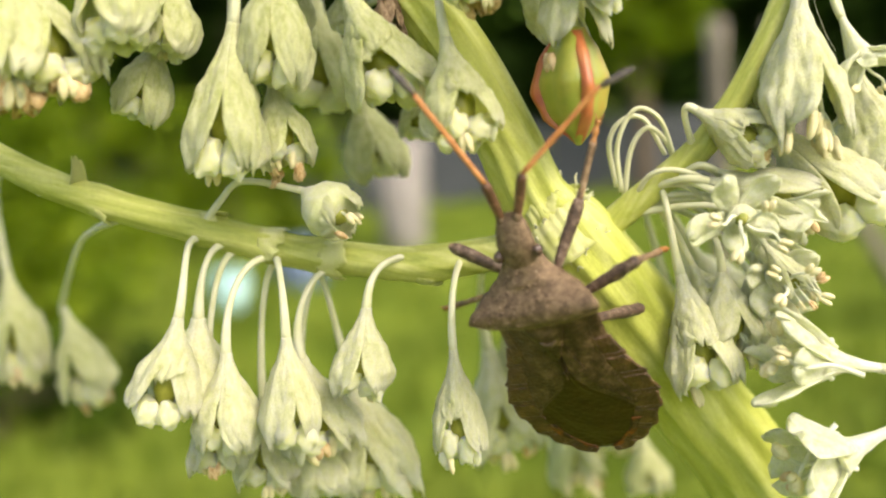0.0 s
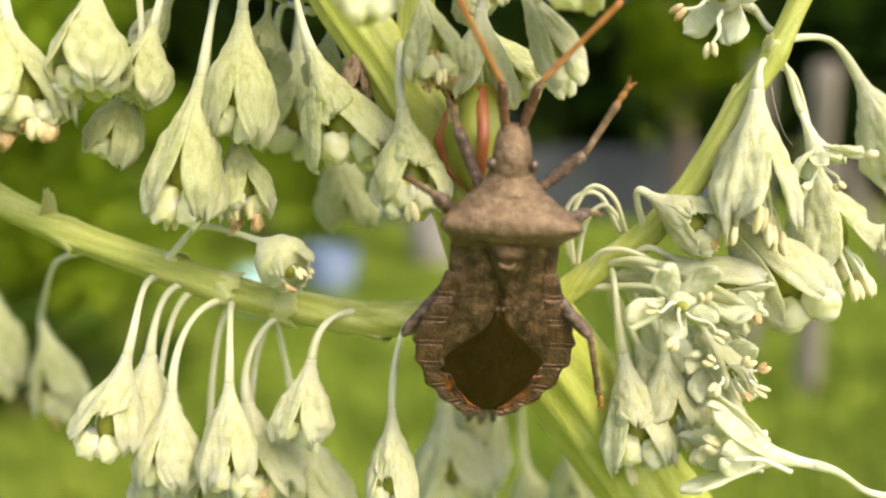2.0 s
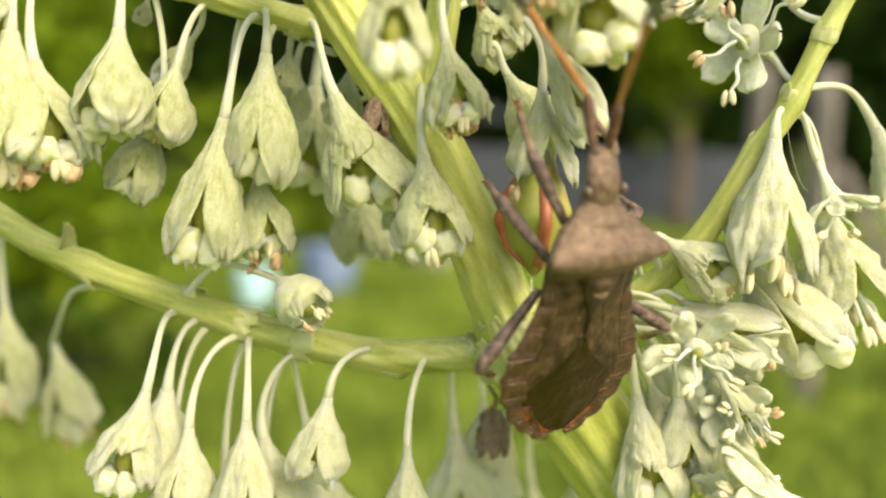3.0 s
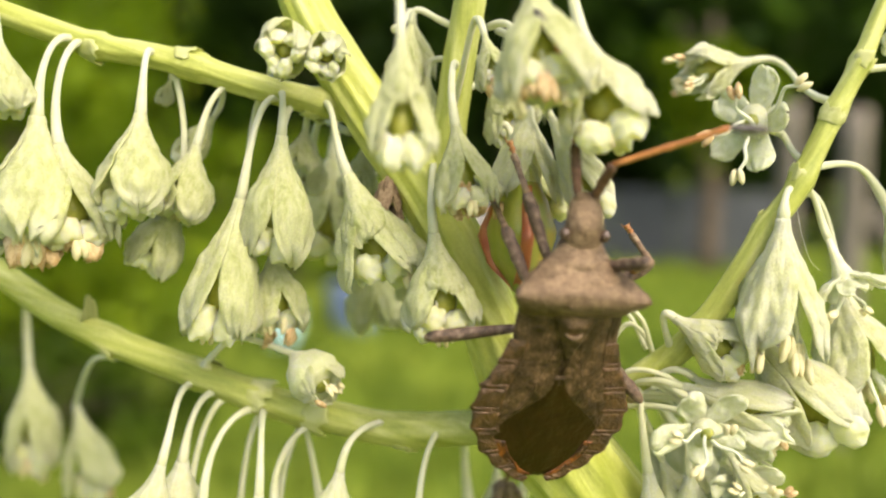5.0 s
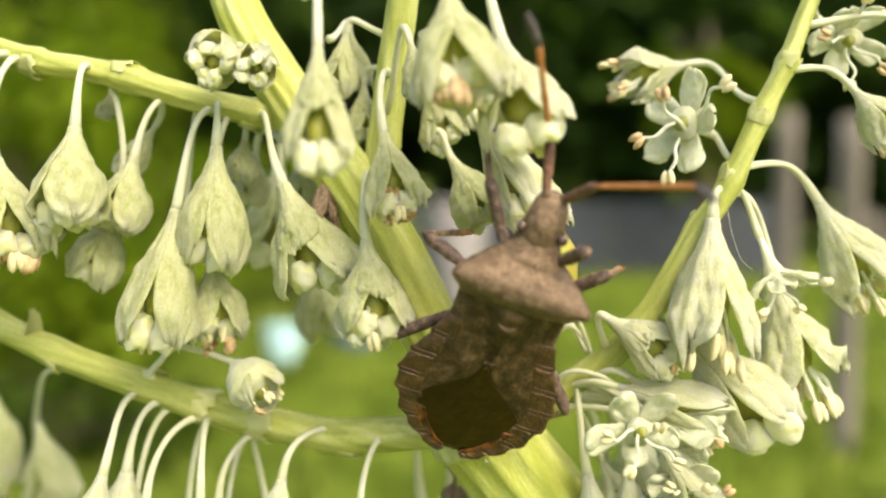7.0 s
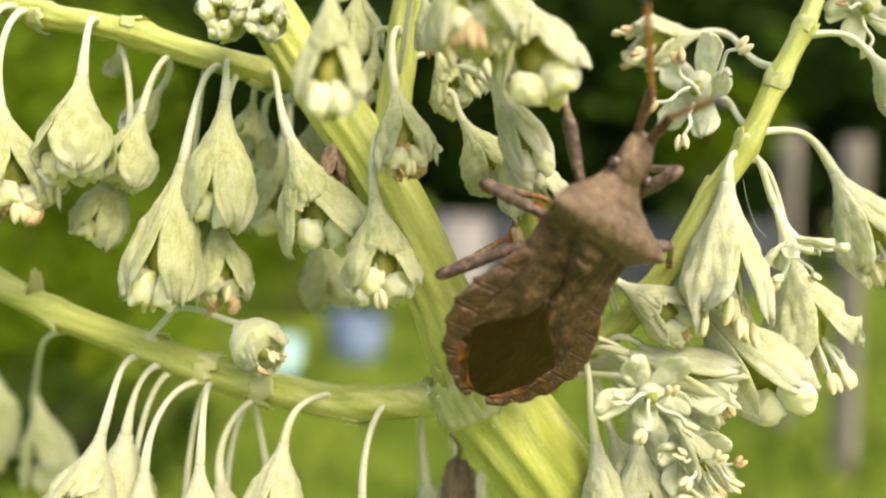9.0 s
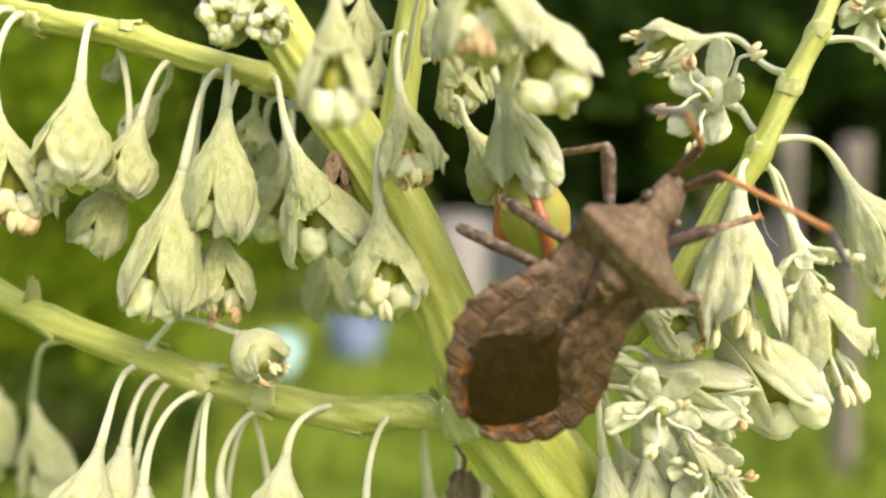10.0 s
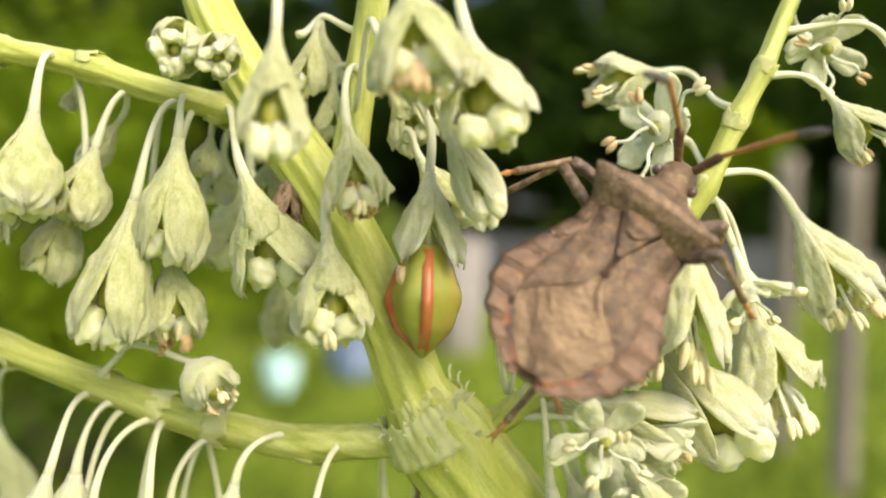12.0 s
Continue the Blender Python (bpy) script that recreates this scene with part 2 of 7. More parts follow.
GREY_MAT = material("grey_sheet", [(0.3, (0.041, 0.047, 0.054)), (0.7, (0.072, 0.080, 0.087))], 3, 0.6, 0.002, 30)
STONE_MAT = material("pale_stone", [(0.3, (0.20, 0.18, 0.16)), (0.7, (0.33, 0.31, 0.28))], 8, 0.85, 0.004, 40)
BLUE_MAT = material("blue_plastic", [(0.3, (0.10, 0.15, 0.24)), (0.7, (0.17, 0.23, 0.34))], 6, 0.4, 0.0005, 50)
CYAN_MAT = material("pale_cyan_plastic", [(0.3, (0.34, 0.58, 0.58)), (0.7, (0.48, 0.72, 0.70))], 8, 0.4, 0.0005, 50)


# ---- mesh helpers ----
def mesh_of(name, bm, mat, smooth=True):
    bmesh.ops.recalc_face_normals(bm, faces=bm.faces)
    me = bpy.data.meshes.new(name)
    bm.to_mesh(me)
    bm.free()
    me.materials.append(mat)
    if smooth:
        for p in me.polygons:
            p.use_smooth = True
    return me


def part(name, shape, mat, parent, label="", m=None, smooth=True):
    """Links a bmesh or a mesh as one object under a thing or a part."""
    me = shape if isinstance(shape, bpy.types.Mesh) else mesh_of(name, shape, mat, smooth)
    ob = new(name, me)
    ob.parent = parent
    if m is not None:
        ob.matrix_basis = m
    return tagged(ob, label)


def smooth_path(points, steps=6):
    """Catmull-Rom through the points."""
    pts = [Vector(p) for p in points]
    ext = [pts[0] * 2 - pts[1], *pts, pts[-1] * 2 - pts[-2]]
    out = []
    for i in range(1, len(ext) - 2):
        a, b, c, d = ext[i - 1:i + 3]
        for k in range(steps):
            t = k / steps
            out.append(0.5 * ((2 * b) + (c - a) * t + (2 * a - 5 * b + 4 * c - d) * t * t + (3 * b - a - 3 * c + d) * t ** 3))
    out.append(pts[-1])
    return out


def add_tube(bm, path, radius, sides=10, rib=None, caps=True):
    """A tube along a path; radius(f) and rib(angle, f) shape it, f from 0 to 1."""
    n = len(path)
    tangent = (path[1] - path[0]).normalized()
    side = tangent.orthogonal().normalized()
    rings = []
    for i, p in enumerate(path):
        t = (path[min(i + 1, n - 1)] - path[max(i - 1, 0)]).normalized()
        side = (side - t * side.dot(t)).normalized()
        up = t.cross(side)
        f = i / (n - 1)
        ring = []
        for k in range(sides):
            a = 2 * math.pi * k / sides
            r = radius(f) * (rib(a, f) if rib else 1)
            ring.append(bm.verts.new(p + side * (math.cos(a) * r) + up * (math.sin(a) * r)))
        rings.append(ring)
    for a, b in zip(rings, rings[1:]):
        for k in range(sides):
            bm.faces.new((a[k], a[(k + 1) % sides], b[(k + 1) % sides], b[k]))
    if caps:
        bm.faces.new(rings[0][::-1])
        bm.faces.new(rings[-1])
    return bm


def tube(path, radius, sides=10, rib=None):
    return add_tube(bmesh.new(), path, radius, sides, rib)


def add_blob(bm, centre, size, turn=None, rings=8, sides=12, wobble=0.0, seed=0.0):
    """A rounded lump with its own uneven outline."""
    centre, top = Vector(centre), []
    rows = []
    for i in range(rings + 1):
        th = math.pi * i / rings
        row = []
        for k in range(sides if 0 < i < rings else 1):
            ph = 2 * math.pi * k / sides
            d = Vector((math.sin(th) * math.cos(ph), math.sin(th) * math.sin(ph), math.cos(th)))
            g = 1 + wobble * noise.noise(d * 1.7 + Vector((seed, seed * 0.7, 0)))
            q = Vector((d.x * size[0], d.y * size[1], d.z * size[2])) * g
            if turn:
                q = turn @ q
            row.append(bm.verts.new(centre + q))
        rows.append(row)
    for a, b in zip(rows, rows[1:]):
        for k in range(sides):
            j = (k + 1) % sides
            if len(a) == 1:
                bm.faces.new((a[0], b[k], b[j]))
            elif len(b) == 1:
                bm.faces.new((a[k], b[0], a[j]))
            else:
                bm.faces.new((a[k], b[k], b[j], a[j]))
    return bm


def shell(surface, nu, nv, thick):
    """A closed thin leaf over surface(u, v), u from -1 to 1 and v from 0 to 1."""
    bm = bmesh.new()
    pts = [[surface(-1 + 2 * i / nu, j / nv) for i in range(nu + 1)] for j in range(nv + 1)]
    front, back = [], []
    for j in range(nv + 1):
        fr, bk = [], []
        for i in range(nu + 1):
            du = pts[j][min(i + 1, nu)] - pts[j][max(i - 1, 0)]
            dv = pts[min(j + 1, nv)][i] - pts[max(j - 1, 0)][i]
            nrm = du.cross(dv)
            nrm = nrm.normalized() if nrm.length > 1e-12 else Vector((0, 0, 1))
            edge = 0.35 if i in (0, nu) or j == nv else 1
            fr.append(bm.verts.new(pts[j][i] + nrm * thick * edge * 0.5))
            bk.append(bm.verts.new(pts[j][i] - nrm * thick * edge * 0.5))
        front.append(fr)
        back.append(bk)
    for j in range(nv):
        for i in range(nu):
            bm.faces.new((front[j][i], front[j][i + 1], front[j + 1][i + 1], front[j + 1][i]))
            bm.faces.new((back[j][i], back[j + 1][i], back[j + 1][i + 1], back[j][i + 1]))
        for i in (0, nu):
            bm.faces.new((front[j][i], front[j + 1][i], back[j + 1][i], back[j][i]))
    for j in (0, nv):
        for i in range(nu):
            bm.faces.new((front[j][i], back[j][i], back[j][i + 1], front[j][i + 1]))
    return bm


def lerp_table(table, x):
    """Straight lines between (x, value) pairs in rising order of x, softened."""
    if x <= table[0][0]:
        return table[0][1]
    for (a, va), (b, vb) in zip(table, table[1:]):
        if x <= b:
            f = (x - a) / (b - a)
            f = 0.5 * f + 0.5 * f * f * (3 - 2 * f)
            return va + (vb - va) * f
    return table[-1][1]


# ---- the plant ----
STEM = [(-9.6, 3.0, 13.4), (-8.5, 2.4, 10.2), (-6.8, 1.8, 7.3), (-4.5, 1.2, 4.0), (-1.6, 0.5, -0.15), (0.8, 0.3, -5.0), (2.5, 0.4, -9.0), (6.8, 1.2, -14.7), (10.3, 2.2, -19.8), (13.7, 3.0, -24.8)]
LEFT_BRANCH = [(-28.9, 4.0, -1.0), (-25.3, 3.5, -3.2), (-21.8, 3.0, -5.4), (-18.7, 2.6, -6.8), (-15.7, 2.4, -7.9), (-12.8, 2.2, -8.9), (-9.8, 2.0, -9.9), (-6.9, 1.8, -10.5), (-3.5, 1.5, -11.0), (1.4, 1.0, -10.6)]
UPPER_BRANCH = [(-26.4, 1.0, 11.0), (-23.2, 1.0, 9.6), (-18.5, 1.0, 8.0), (-16.3, 1.0, 7.6), (-13.9, 1.0, 7.1), (-11.4, 1.0, 6.3), (-9.0, 1.3, 5.7), (-6.3, 1.8, 5.1)]
RIGHT_BRANCH = [(3.7, 2.0, -11.5), (7.2, 0.6, -8.6), (10.0, -0.3, -6.2), (11.8, -0.4, -3.9), (13.7, -0.5, -0.5), (15.1, -0.5, 1.6), (16.6, -0.2, 4.8), (17.9, 0.0, 7.4), (18.8, 0.3, 9.6), (20.4, 1.0, 13.2)]
UPRIGHT_BRANCH = [(-1.8, 1.2, 0.9), (-1.2, 1.3, 4.7), (-0.8, 1.2, 7.7), (-0.3, 1.0, 10.6), (-0.0, 1.0, 14.0)]
SILK = [(15.0, -0.7, 0.9), (15.1, -1.2, -0.4), (15.5, -1.4, -1.7), (16.3, -0.6, -2.3)]
PLANT_BASE = Vector((0.075, 0.012, 0.0))
plant = new("flowering_plant")
plant.location = PLANT_BASE
tagged(plant, "pale green flowering stalk hung with cream bell flowers", "plant")
TO_PLANT = Matrix.Translation(-PLANT_BASE)


def places(points):
    return [mm(*p) for p in points]


def ribbed(count, depth, seed):
    def rib(a, f):
        return 1 + depth * math.cos(count * a + 2 * f) + 0.35 * depth * math.cos((count * 2 + 1) * a + seed) + 0.03 * noise.noise(Vector((math.cos(a) * 2, f * 25, seed)))
    return rib


def knotted(base, knots, size):
    """A radius that swells at the knots along the branch."""
    def radius(f):
        return (base(f) + sum(size * math.exp(-((f - k) / 0.018) ** 2) for k in knots)) / 1000
    return radius


stem_path = smooth_path(places(STEM) + [mm(22, 4, -40), mm(36, 6, -80), mm(52, 8, -180), mm(66, 11, -480), Vector(PLANT_BASE) - Vector((0, 0, 0.004))], 9)
part("main_stem", tube(stem_path, lambda f: lerp_table([(0, 1.05), (0.14, 1.22), (0.25, 1.36), (0.36, 1.46), (0.415, 1.55), (0.442, 2.35), (0.48, 2.4), (0.55, 2.4), (0.66, 2.5), (1, 6.0)], f) / 1000, 60, ribbed(11, 0.055, 2)),
     STEM_MAT, plant, "ribbed yellow-green stem", TO_PLANT)
part("side_branch", tube(smooth_path(places(LEFT_BRANCH), 8), knotted(lambda f: 0.66 + 0.2 * f, (0.33, 0.51, 0.62, 0.72, 0.9), 0.09), 24, ribbed(7, 0.07, 1)), LEFT_MAT, plant, "", TO_PLANT)
part("side_branch", tube(smooth_path(places(UPPER_BRANCH), 8), knotted(lambda f: 0.56 + 0.12 * f, (0.3, 0.56, 0.6, 0.93), 0.16), 24, ribbed(7, 0.06, 4)), LEFT_MAT, plant, "", TO_PLANT)
part("side_branch", tube(smooth_path(places(RIGHT_BRANCH), 8), knotted(lambda f: 0.74 - 0.36 * f, (0.27, 0.45, 0.57, 0.68, 0.78), 0.11), 24, ribbed(6, 0.06, 7)), RIGHT_MAT, plant, "", TO_PLANT)
part("side_branch", tube(smooth_path(places(UPRIGHT_BRANCH), 8), knotted(lambda f: 0.82 - 0.1 * f, (0.2,), 0.1), 24, ribbed(7, 0.06, 9)), UPRIGHT_MAT, plant, "", TO_PLANT)


# the knot: ragged papery collars round the stem, with loose bristles
KNOT = mm(2.6, 0.4, -9.3)
KNOT_TURN = (mm(0.8, 0.3, -5.0) - mm(5.4, 0.9, -13.0)).normalized().to_track_quat("Z", "Y").to_matrix().to_4x4()
for k, (low, high, wide) in enumerate(((-1.5, 0.7, 2.44), (-0.2, 1.3, 1.78))):
    def collar(u, v, low=low, high=high, wide=wide, k=k):
        a = u * math.pi * 0.99
        top = high + 0.45 * noise.noise(Vector((math.cos(a) * 2.2, math.sin(a) * 2.2, k * 3.7))) + 0.25 * noise.noise(Vector((math.cos(a) * 9, math.sin(a) * 9, k)))
        r = wide * (1 - 0.16 * v) + 0.22 * noise.noise(Vector((math.cos(a) * 3, math.sin(a) * 3, v * 2 + k))) + 0.03 * math.cos(26 * a + 3 * v) + 0.3 * v ** 3 * max(0, noise.noise(Vector((math.cos(a) * 5, math.sin(a) * 5, k + 9))))
        return Vector((math.cos(a) * r, math.sin(a) * r, low + (top - low) * v)) / 1000
    part("knot_sheath", shell(collar, 120, 10, 0.00006), SHEATH_MAT, plant, "ragged pale papery sheath round the stem's knot", TO_PLANT @ Matrix.Translation(KNOT) @ KNOT_TURN)
bm = bmesh.new()
for k in range(46):
    rn = random.Random(k)
    a, z0, out = rn.uniform(0, 6.283), rn.uniform(-2.2, 0.8), rn.uniform(0.15, 0.45)
    p0 = Vector((math.cos(a) * 2.1, math.sin(a) * 2.1, z0))
    p1 = Vector((math.cos(a + 0.1) * (2.3 + out), math.sin(a + 0.1) * (2.3 + out), z0 + rn.uniform(0.1, 0.6)))
    add_tube(bm, [q / 1000 for q in smooth_path([p0, p0.lerp(p1, 0.5) + Vector((0, 0, 0.15)), p1], 3)], lambda f: 0.00007 * (1 - 0.6 * f), 5)
part("bristles", bm, STALK_MAT, plant, "loose pale bristles of the knot", TO_PLANT @ Matrix.Translation(KNOT) @ KNOT_TURN)


# flower shapes, one unit long from the neck down -Z, shared by all flowers
BELL = [(0, 0.045), (0.12, 0.066), (0.25, 0.120), (0.38, 0.205), (0.51, 0.290), (0.64, 0.345), (0.75, 0.370), (0.86, 0.345), (0.95, 0.270), (1.03, 0.14)]


def neck_mesh(kind, seed, mat):
    bm = bmesh.new()
    prof = {"bell": [(0, 0.045), (0.12, 0.064), (0.25, 0.115), (0.36, 0.175), (0.44, 0.19), (0.50, 0.10)],
            "star": [(0, 0.045), (0.2, 0.06), (0.42, 0.10), (0.6, 0.17), (0.72, 0.22)],
            "bud": [(0, 0.05), (0.15, 0.16), (0.35, 0.34), (0.6, 0.42), (0.8, 0.36)]}[kind]
    end = prof[-1][0]
    path = [Vector((0, 0, -end * i / 20)) for i in range(21)]
    add_tube(bm, path, lambda f: lerp_table(prof, f * end), 30,
             lambda a, f: 1 + 0.04 * f * math.cos(3 * a) + 0.02 * f * math.cos(5 * a + seed) + f * (0.05 * noise.noise(Vector((math.cos(a) * 1.8, math.sin(a) * 1.8, f * 4 + seed * 3))) + 0.03 * noise.noise(Vector((math.cos(a) * 5, math.sin(a) * 5, f * 12 + seed)))))
    return mesh_of("flower", bm, mat)


def tepal_mesh(kind, seed, mat):
    """One of the three outer blades of a bell: it rises out of the funnel, bulges like a spoon and ends in a round lobe with a rolled rim."""
    rnd = random.Random(seed * 7 + len(kind))
    width = {"closed": 1.04, "open": 0.86, "split": 0.98, "dry": 0.90, "short": 0.95, "male": 0.92, "shield": 0.80}[kind] * rnd.uniform(0.94, 1.05)
    low = (rnd.uniform(0.84, 1.06) if kind == "male" else 1.0) * {"closed": 0.98, "open": 0.93, "split": 0.97, "dry": 0.95, "short": 0.66, "male": 0.92, "shield": 0.95}[kind] * rnd.uniform(0.95, 1.03)
    fork = min(0.44, low - 0.14)
    lift = {"closed": 0.0, "open": 0.045, "split": 0.015, "dry": 0.05, "short": 0.0, "male": 0.02, "shield": 0.03}[kind] + rnd.choice((0, 0.01, 0.02, 0.04))
    blunt = rnd.uniform(2.6, 3.4)
    skew = rnd.uniform(-0.06, 0.06)
    keel = rnd.uniform(0.012, 0.035)
    ruffle = 0.06 if kind in ("male", "dry") else 0.012

    def surface(u, v):
        z = 0.05 + (low + skew * 0.4 * u - 0.05) * v
        q = min(1, max(0, (z - fork) / (low - fork)))
        span = 1.07 + (width * math.sqrt(max(0.03, 1 - q ** blunt)) - 1.07) * min(1, q * 2.2)
        out = min(1, max(0, (z - 0.12) / 0.4))
        out = out * out * (3 - 2 * out)
        crumple = out * (0.050 * noise.noise(Vector((u * 1.3, v * 2.6, seed * 3.7))) + 0.036 * noise.noise(Vector((u * 4.0, v * 6, seed * 1.3))) + 0.020 * noise.noise(Vector((u * 11, v * 8, seed))) + 0.006 * noise.noise(Vector((u * 20, v * 24, seed * 2.2))))
        rim = max(abs(u) ** 6, v ** 10) * q
        r = lerp_table(BELL, z) + lift * q * q + (0.04 if kind == "shield" else 0.016) * rim + crumple + out * 0.012 * u + keel * out * math.exp(-(u / 0.16) ** 2) + ruffle * q * q * math.sin(5 * u + seed)
        a = u * span + skew * q
        ragged = (0.26 if kind in ("male", "dry") else 0.10) * v ** 5 * noise.noise(Vector((u * 5, 3.3, seed * 2.9)))
        return Vector((math.cos(a) * r, math.sin(a) * r, -z + ragged))
    return mesh_of("tepal", shell(surface, 26, 34, 0.022), mat)


def dry_mesh(seed):
    """A shrivelled brown scrap that hangs from the mouth of a fading flower."""
    def surface(u, v):
        r = 0.16 + 0.10 * noise.noise(Vector((u * 2, v * 3, seed * 2.3)))
        a = u * 0.5 + 0.5 * noise.noise(Vector((v * 3, u, seed * 1.1)))
        return Vector((math.cos(a) * r, math.sin(a) * r, -0.80 - 0.30 * v + 0.08 * noise.noise(Vector((u * 4, v * 3, seed * 5.1)))))
    return mesh_of("dry_tepal", shell(surface, 9, 9, 0.03), DRY_MAT)


def inner_mesh(seed):
    """Two round, white, dimpled inner lobes that bulge out at the bell's mouth."""
    bm = bmesh.new()
    rnd = random.Random(seed)
    for k in (-1, 1):
        add_blob(bm, (0.165 + rnd.uniform(-0.02, 0.03), 0.125 * k, -0.90 + rnd.uniform(-0.05, 0.03)), (0.10, 0.145, 0.13), None, 16, 22, 0.34, seed * 1.7 + k)
    return mesh_of("inner_tepal", bm, INNER_MAT)


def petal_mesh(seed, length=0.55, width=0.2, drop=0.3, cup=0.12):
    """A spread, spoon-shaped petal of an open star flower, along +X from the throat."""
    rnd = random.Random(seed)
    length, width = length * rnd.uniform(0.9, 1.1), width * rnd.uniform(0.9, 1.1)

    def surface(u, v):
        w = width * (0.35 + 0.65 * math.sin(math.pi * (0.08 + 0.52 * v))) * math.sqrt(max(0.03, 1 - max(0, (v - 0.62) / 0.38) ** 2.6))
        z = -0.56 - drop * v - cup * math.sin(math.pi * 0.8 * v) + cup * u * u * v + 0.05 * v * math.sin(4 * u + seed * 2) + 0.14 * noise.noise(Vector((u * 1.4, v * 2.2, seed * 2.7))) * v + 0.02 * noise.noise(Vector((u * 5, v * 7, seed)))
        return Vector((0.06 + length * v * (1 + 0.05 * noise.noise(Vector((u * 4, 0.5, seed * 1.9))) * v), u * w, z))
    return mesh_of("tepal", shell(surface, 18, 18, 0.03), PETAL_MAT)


def stamen_meshes(seed, reach):
    bm = bmesh.new()
    rnd = random.Random(seed)
    bend = rnd.uniform(-0.06, 0.06)
    path = smooth_path([(0.05, 0, -0.5), (0.12 + bend, 0.02, -0.75), (0.19, bend, -0.88 - reach)], 4)
    add_tube(bm, path, lambda f: 0.022 - 0.004 * f, 6)
    fil = mesh_of("stamen", bm, FILAMENT_MAT)
    ends = []
    for mat in (ANTHER_MAT, DRY_MAT):
        bm = bmesh.new()
        for s in (-1, 1):
            add_blob(bm, path[-1] + Vector((0.012, 0.034 * s, -0.05)), (0.045, 0.044, 0.10), Euler((0.12 * s, 0.2, 0)).to_matrix(), 7, 9, 0.25, seed + s)
        ends.append(mesh_of("anther", bm, mat))
    return fil, ends


def star_stamen_meshes(seed):
    bm = bmesh.new()
    path = smooth_path([(0.05, 0, -0.6), (0.3, 0.05, -0.78), (0.5, -0.03, -0.92), (0.66, 0.03 * seed, -0.96)], 4)
    add_tube(bm, path, lambda f: 0.028 - 0.006 * f, 7)
    fil = mesh_of("stamen", bm, FILAMENT_MAT)
    ends = []
    for mat in (ANTHER_MAT, DRY_MAT):
        bm = bmesh.new()
        for s in (-1, 1):
            add_blob(bm, path[-1] + Vector((0.05, 0.05 * s, 0)), (0.10, 0.046, 0.055), Euler((0, 0, 0.15 * s)).to_matrix(), 8, 10, 0.2, seed + s)
        ends.append(mesh_of("anther", bm, mat))
    return fil, ends


def long_stamen_meshes(seed):
    """A filament that hangs out of the mouth, with a cleft, bean-shaped anther."""
    bm = bmesh.new()
    rnd = random.Random(seed + 40)
    x, y = rnd.uniform(0.22, 0.36), rnd.uniform(-0.1, 0.1)
    path = smooth_path([(0.06, 0, -0.5), (0.14, y * 0.3, -0.78), (x * 0.85, y, -0.93), (x, y, -1.0 - 0.05 * (seed % 3))], 4)
    add_tube(bm, path, lambda f: 0.022 - 0.004 * f, 7)
    fil = mesh_of("stamen", bm, FILAMENT_MAT)
    ends = []
    for mat in (ANTHER_MAT, DRY_MAT):
        bm = bmesh.new()
        for s in (-1, 1):
            add_blob(bm, path[-1] + Vector((0.02, 0.029 * s, -0.055)), (0.040, 0.036, 0.088), Euler((0.1 * s, -0.25, 0)).to_matrix(), 8, 10, 0.2, seed + s)
        ends.append(mesh_of("anther", bm, mat))
    return fil, ends


NECKS = {m: {k: [neck_mesh(k, s, mat) for s in (1, 2, 3)] for k in ("bell", "star", "bud")} for m, mat in (("cream", NECK_MAT), ("green", DIM_GREEN_NECK_MAT))}
TEPALS = {m: {k: [tepal_mesh(k, s, mat) for s in (1, 2, 3, 4, 5, 6)] for k in ("closed", "open", "split", "dry", "short", "male", "shield")} for m, mat in (("cream", TEPAL_MAT), ("green", DIM_GREEN_TEPAL_MAT))}
INNERS = [inner_mesh(s) for s in (1, 2, 3, 4, 5, 6)]
DRIES = [dry_mesh(s) for s in (1, 2, 3, 4)]
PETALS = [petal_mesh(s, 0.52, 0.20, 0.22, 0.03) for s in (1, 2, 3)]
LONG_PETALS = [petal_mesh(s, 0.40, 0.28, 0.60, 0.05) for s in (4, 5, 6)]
STAMENS = [stamen_meshes(s, r) for s, r in ((1, 0.02), (2, 0.08), (3, 0.14))]
STAR_STAMENS = [star_stamen_meshes(s) for s in (1, 2)]
LONG_STAMENS = [long_stamen_meshes(s) for s in (1, 2, 3, 4)]
bm = bmesh.new()
add_blob(bm, (0, 0, -0.66), (0.17, 0.17, 0.24), None, 8, 12, 0.12, 3)
OVARY = mesh_of("ovary", bm, OVARY_MAT)
flower_count = [0]


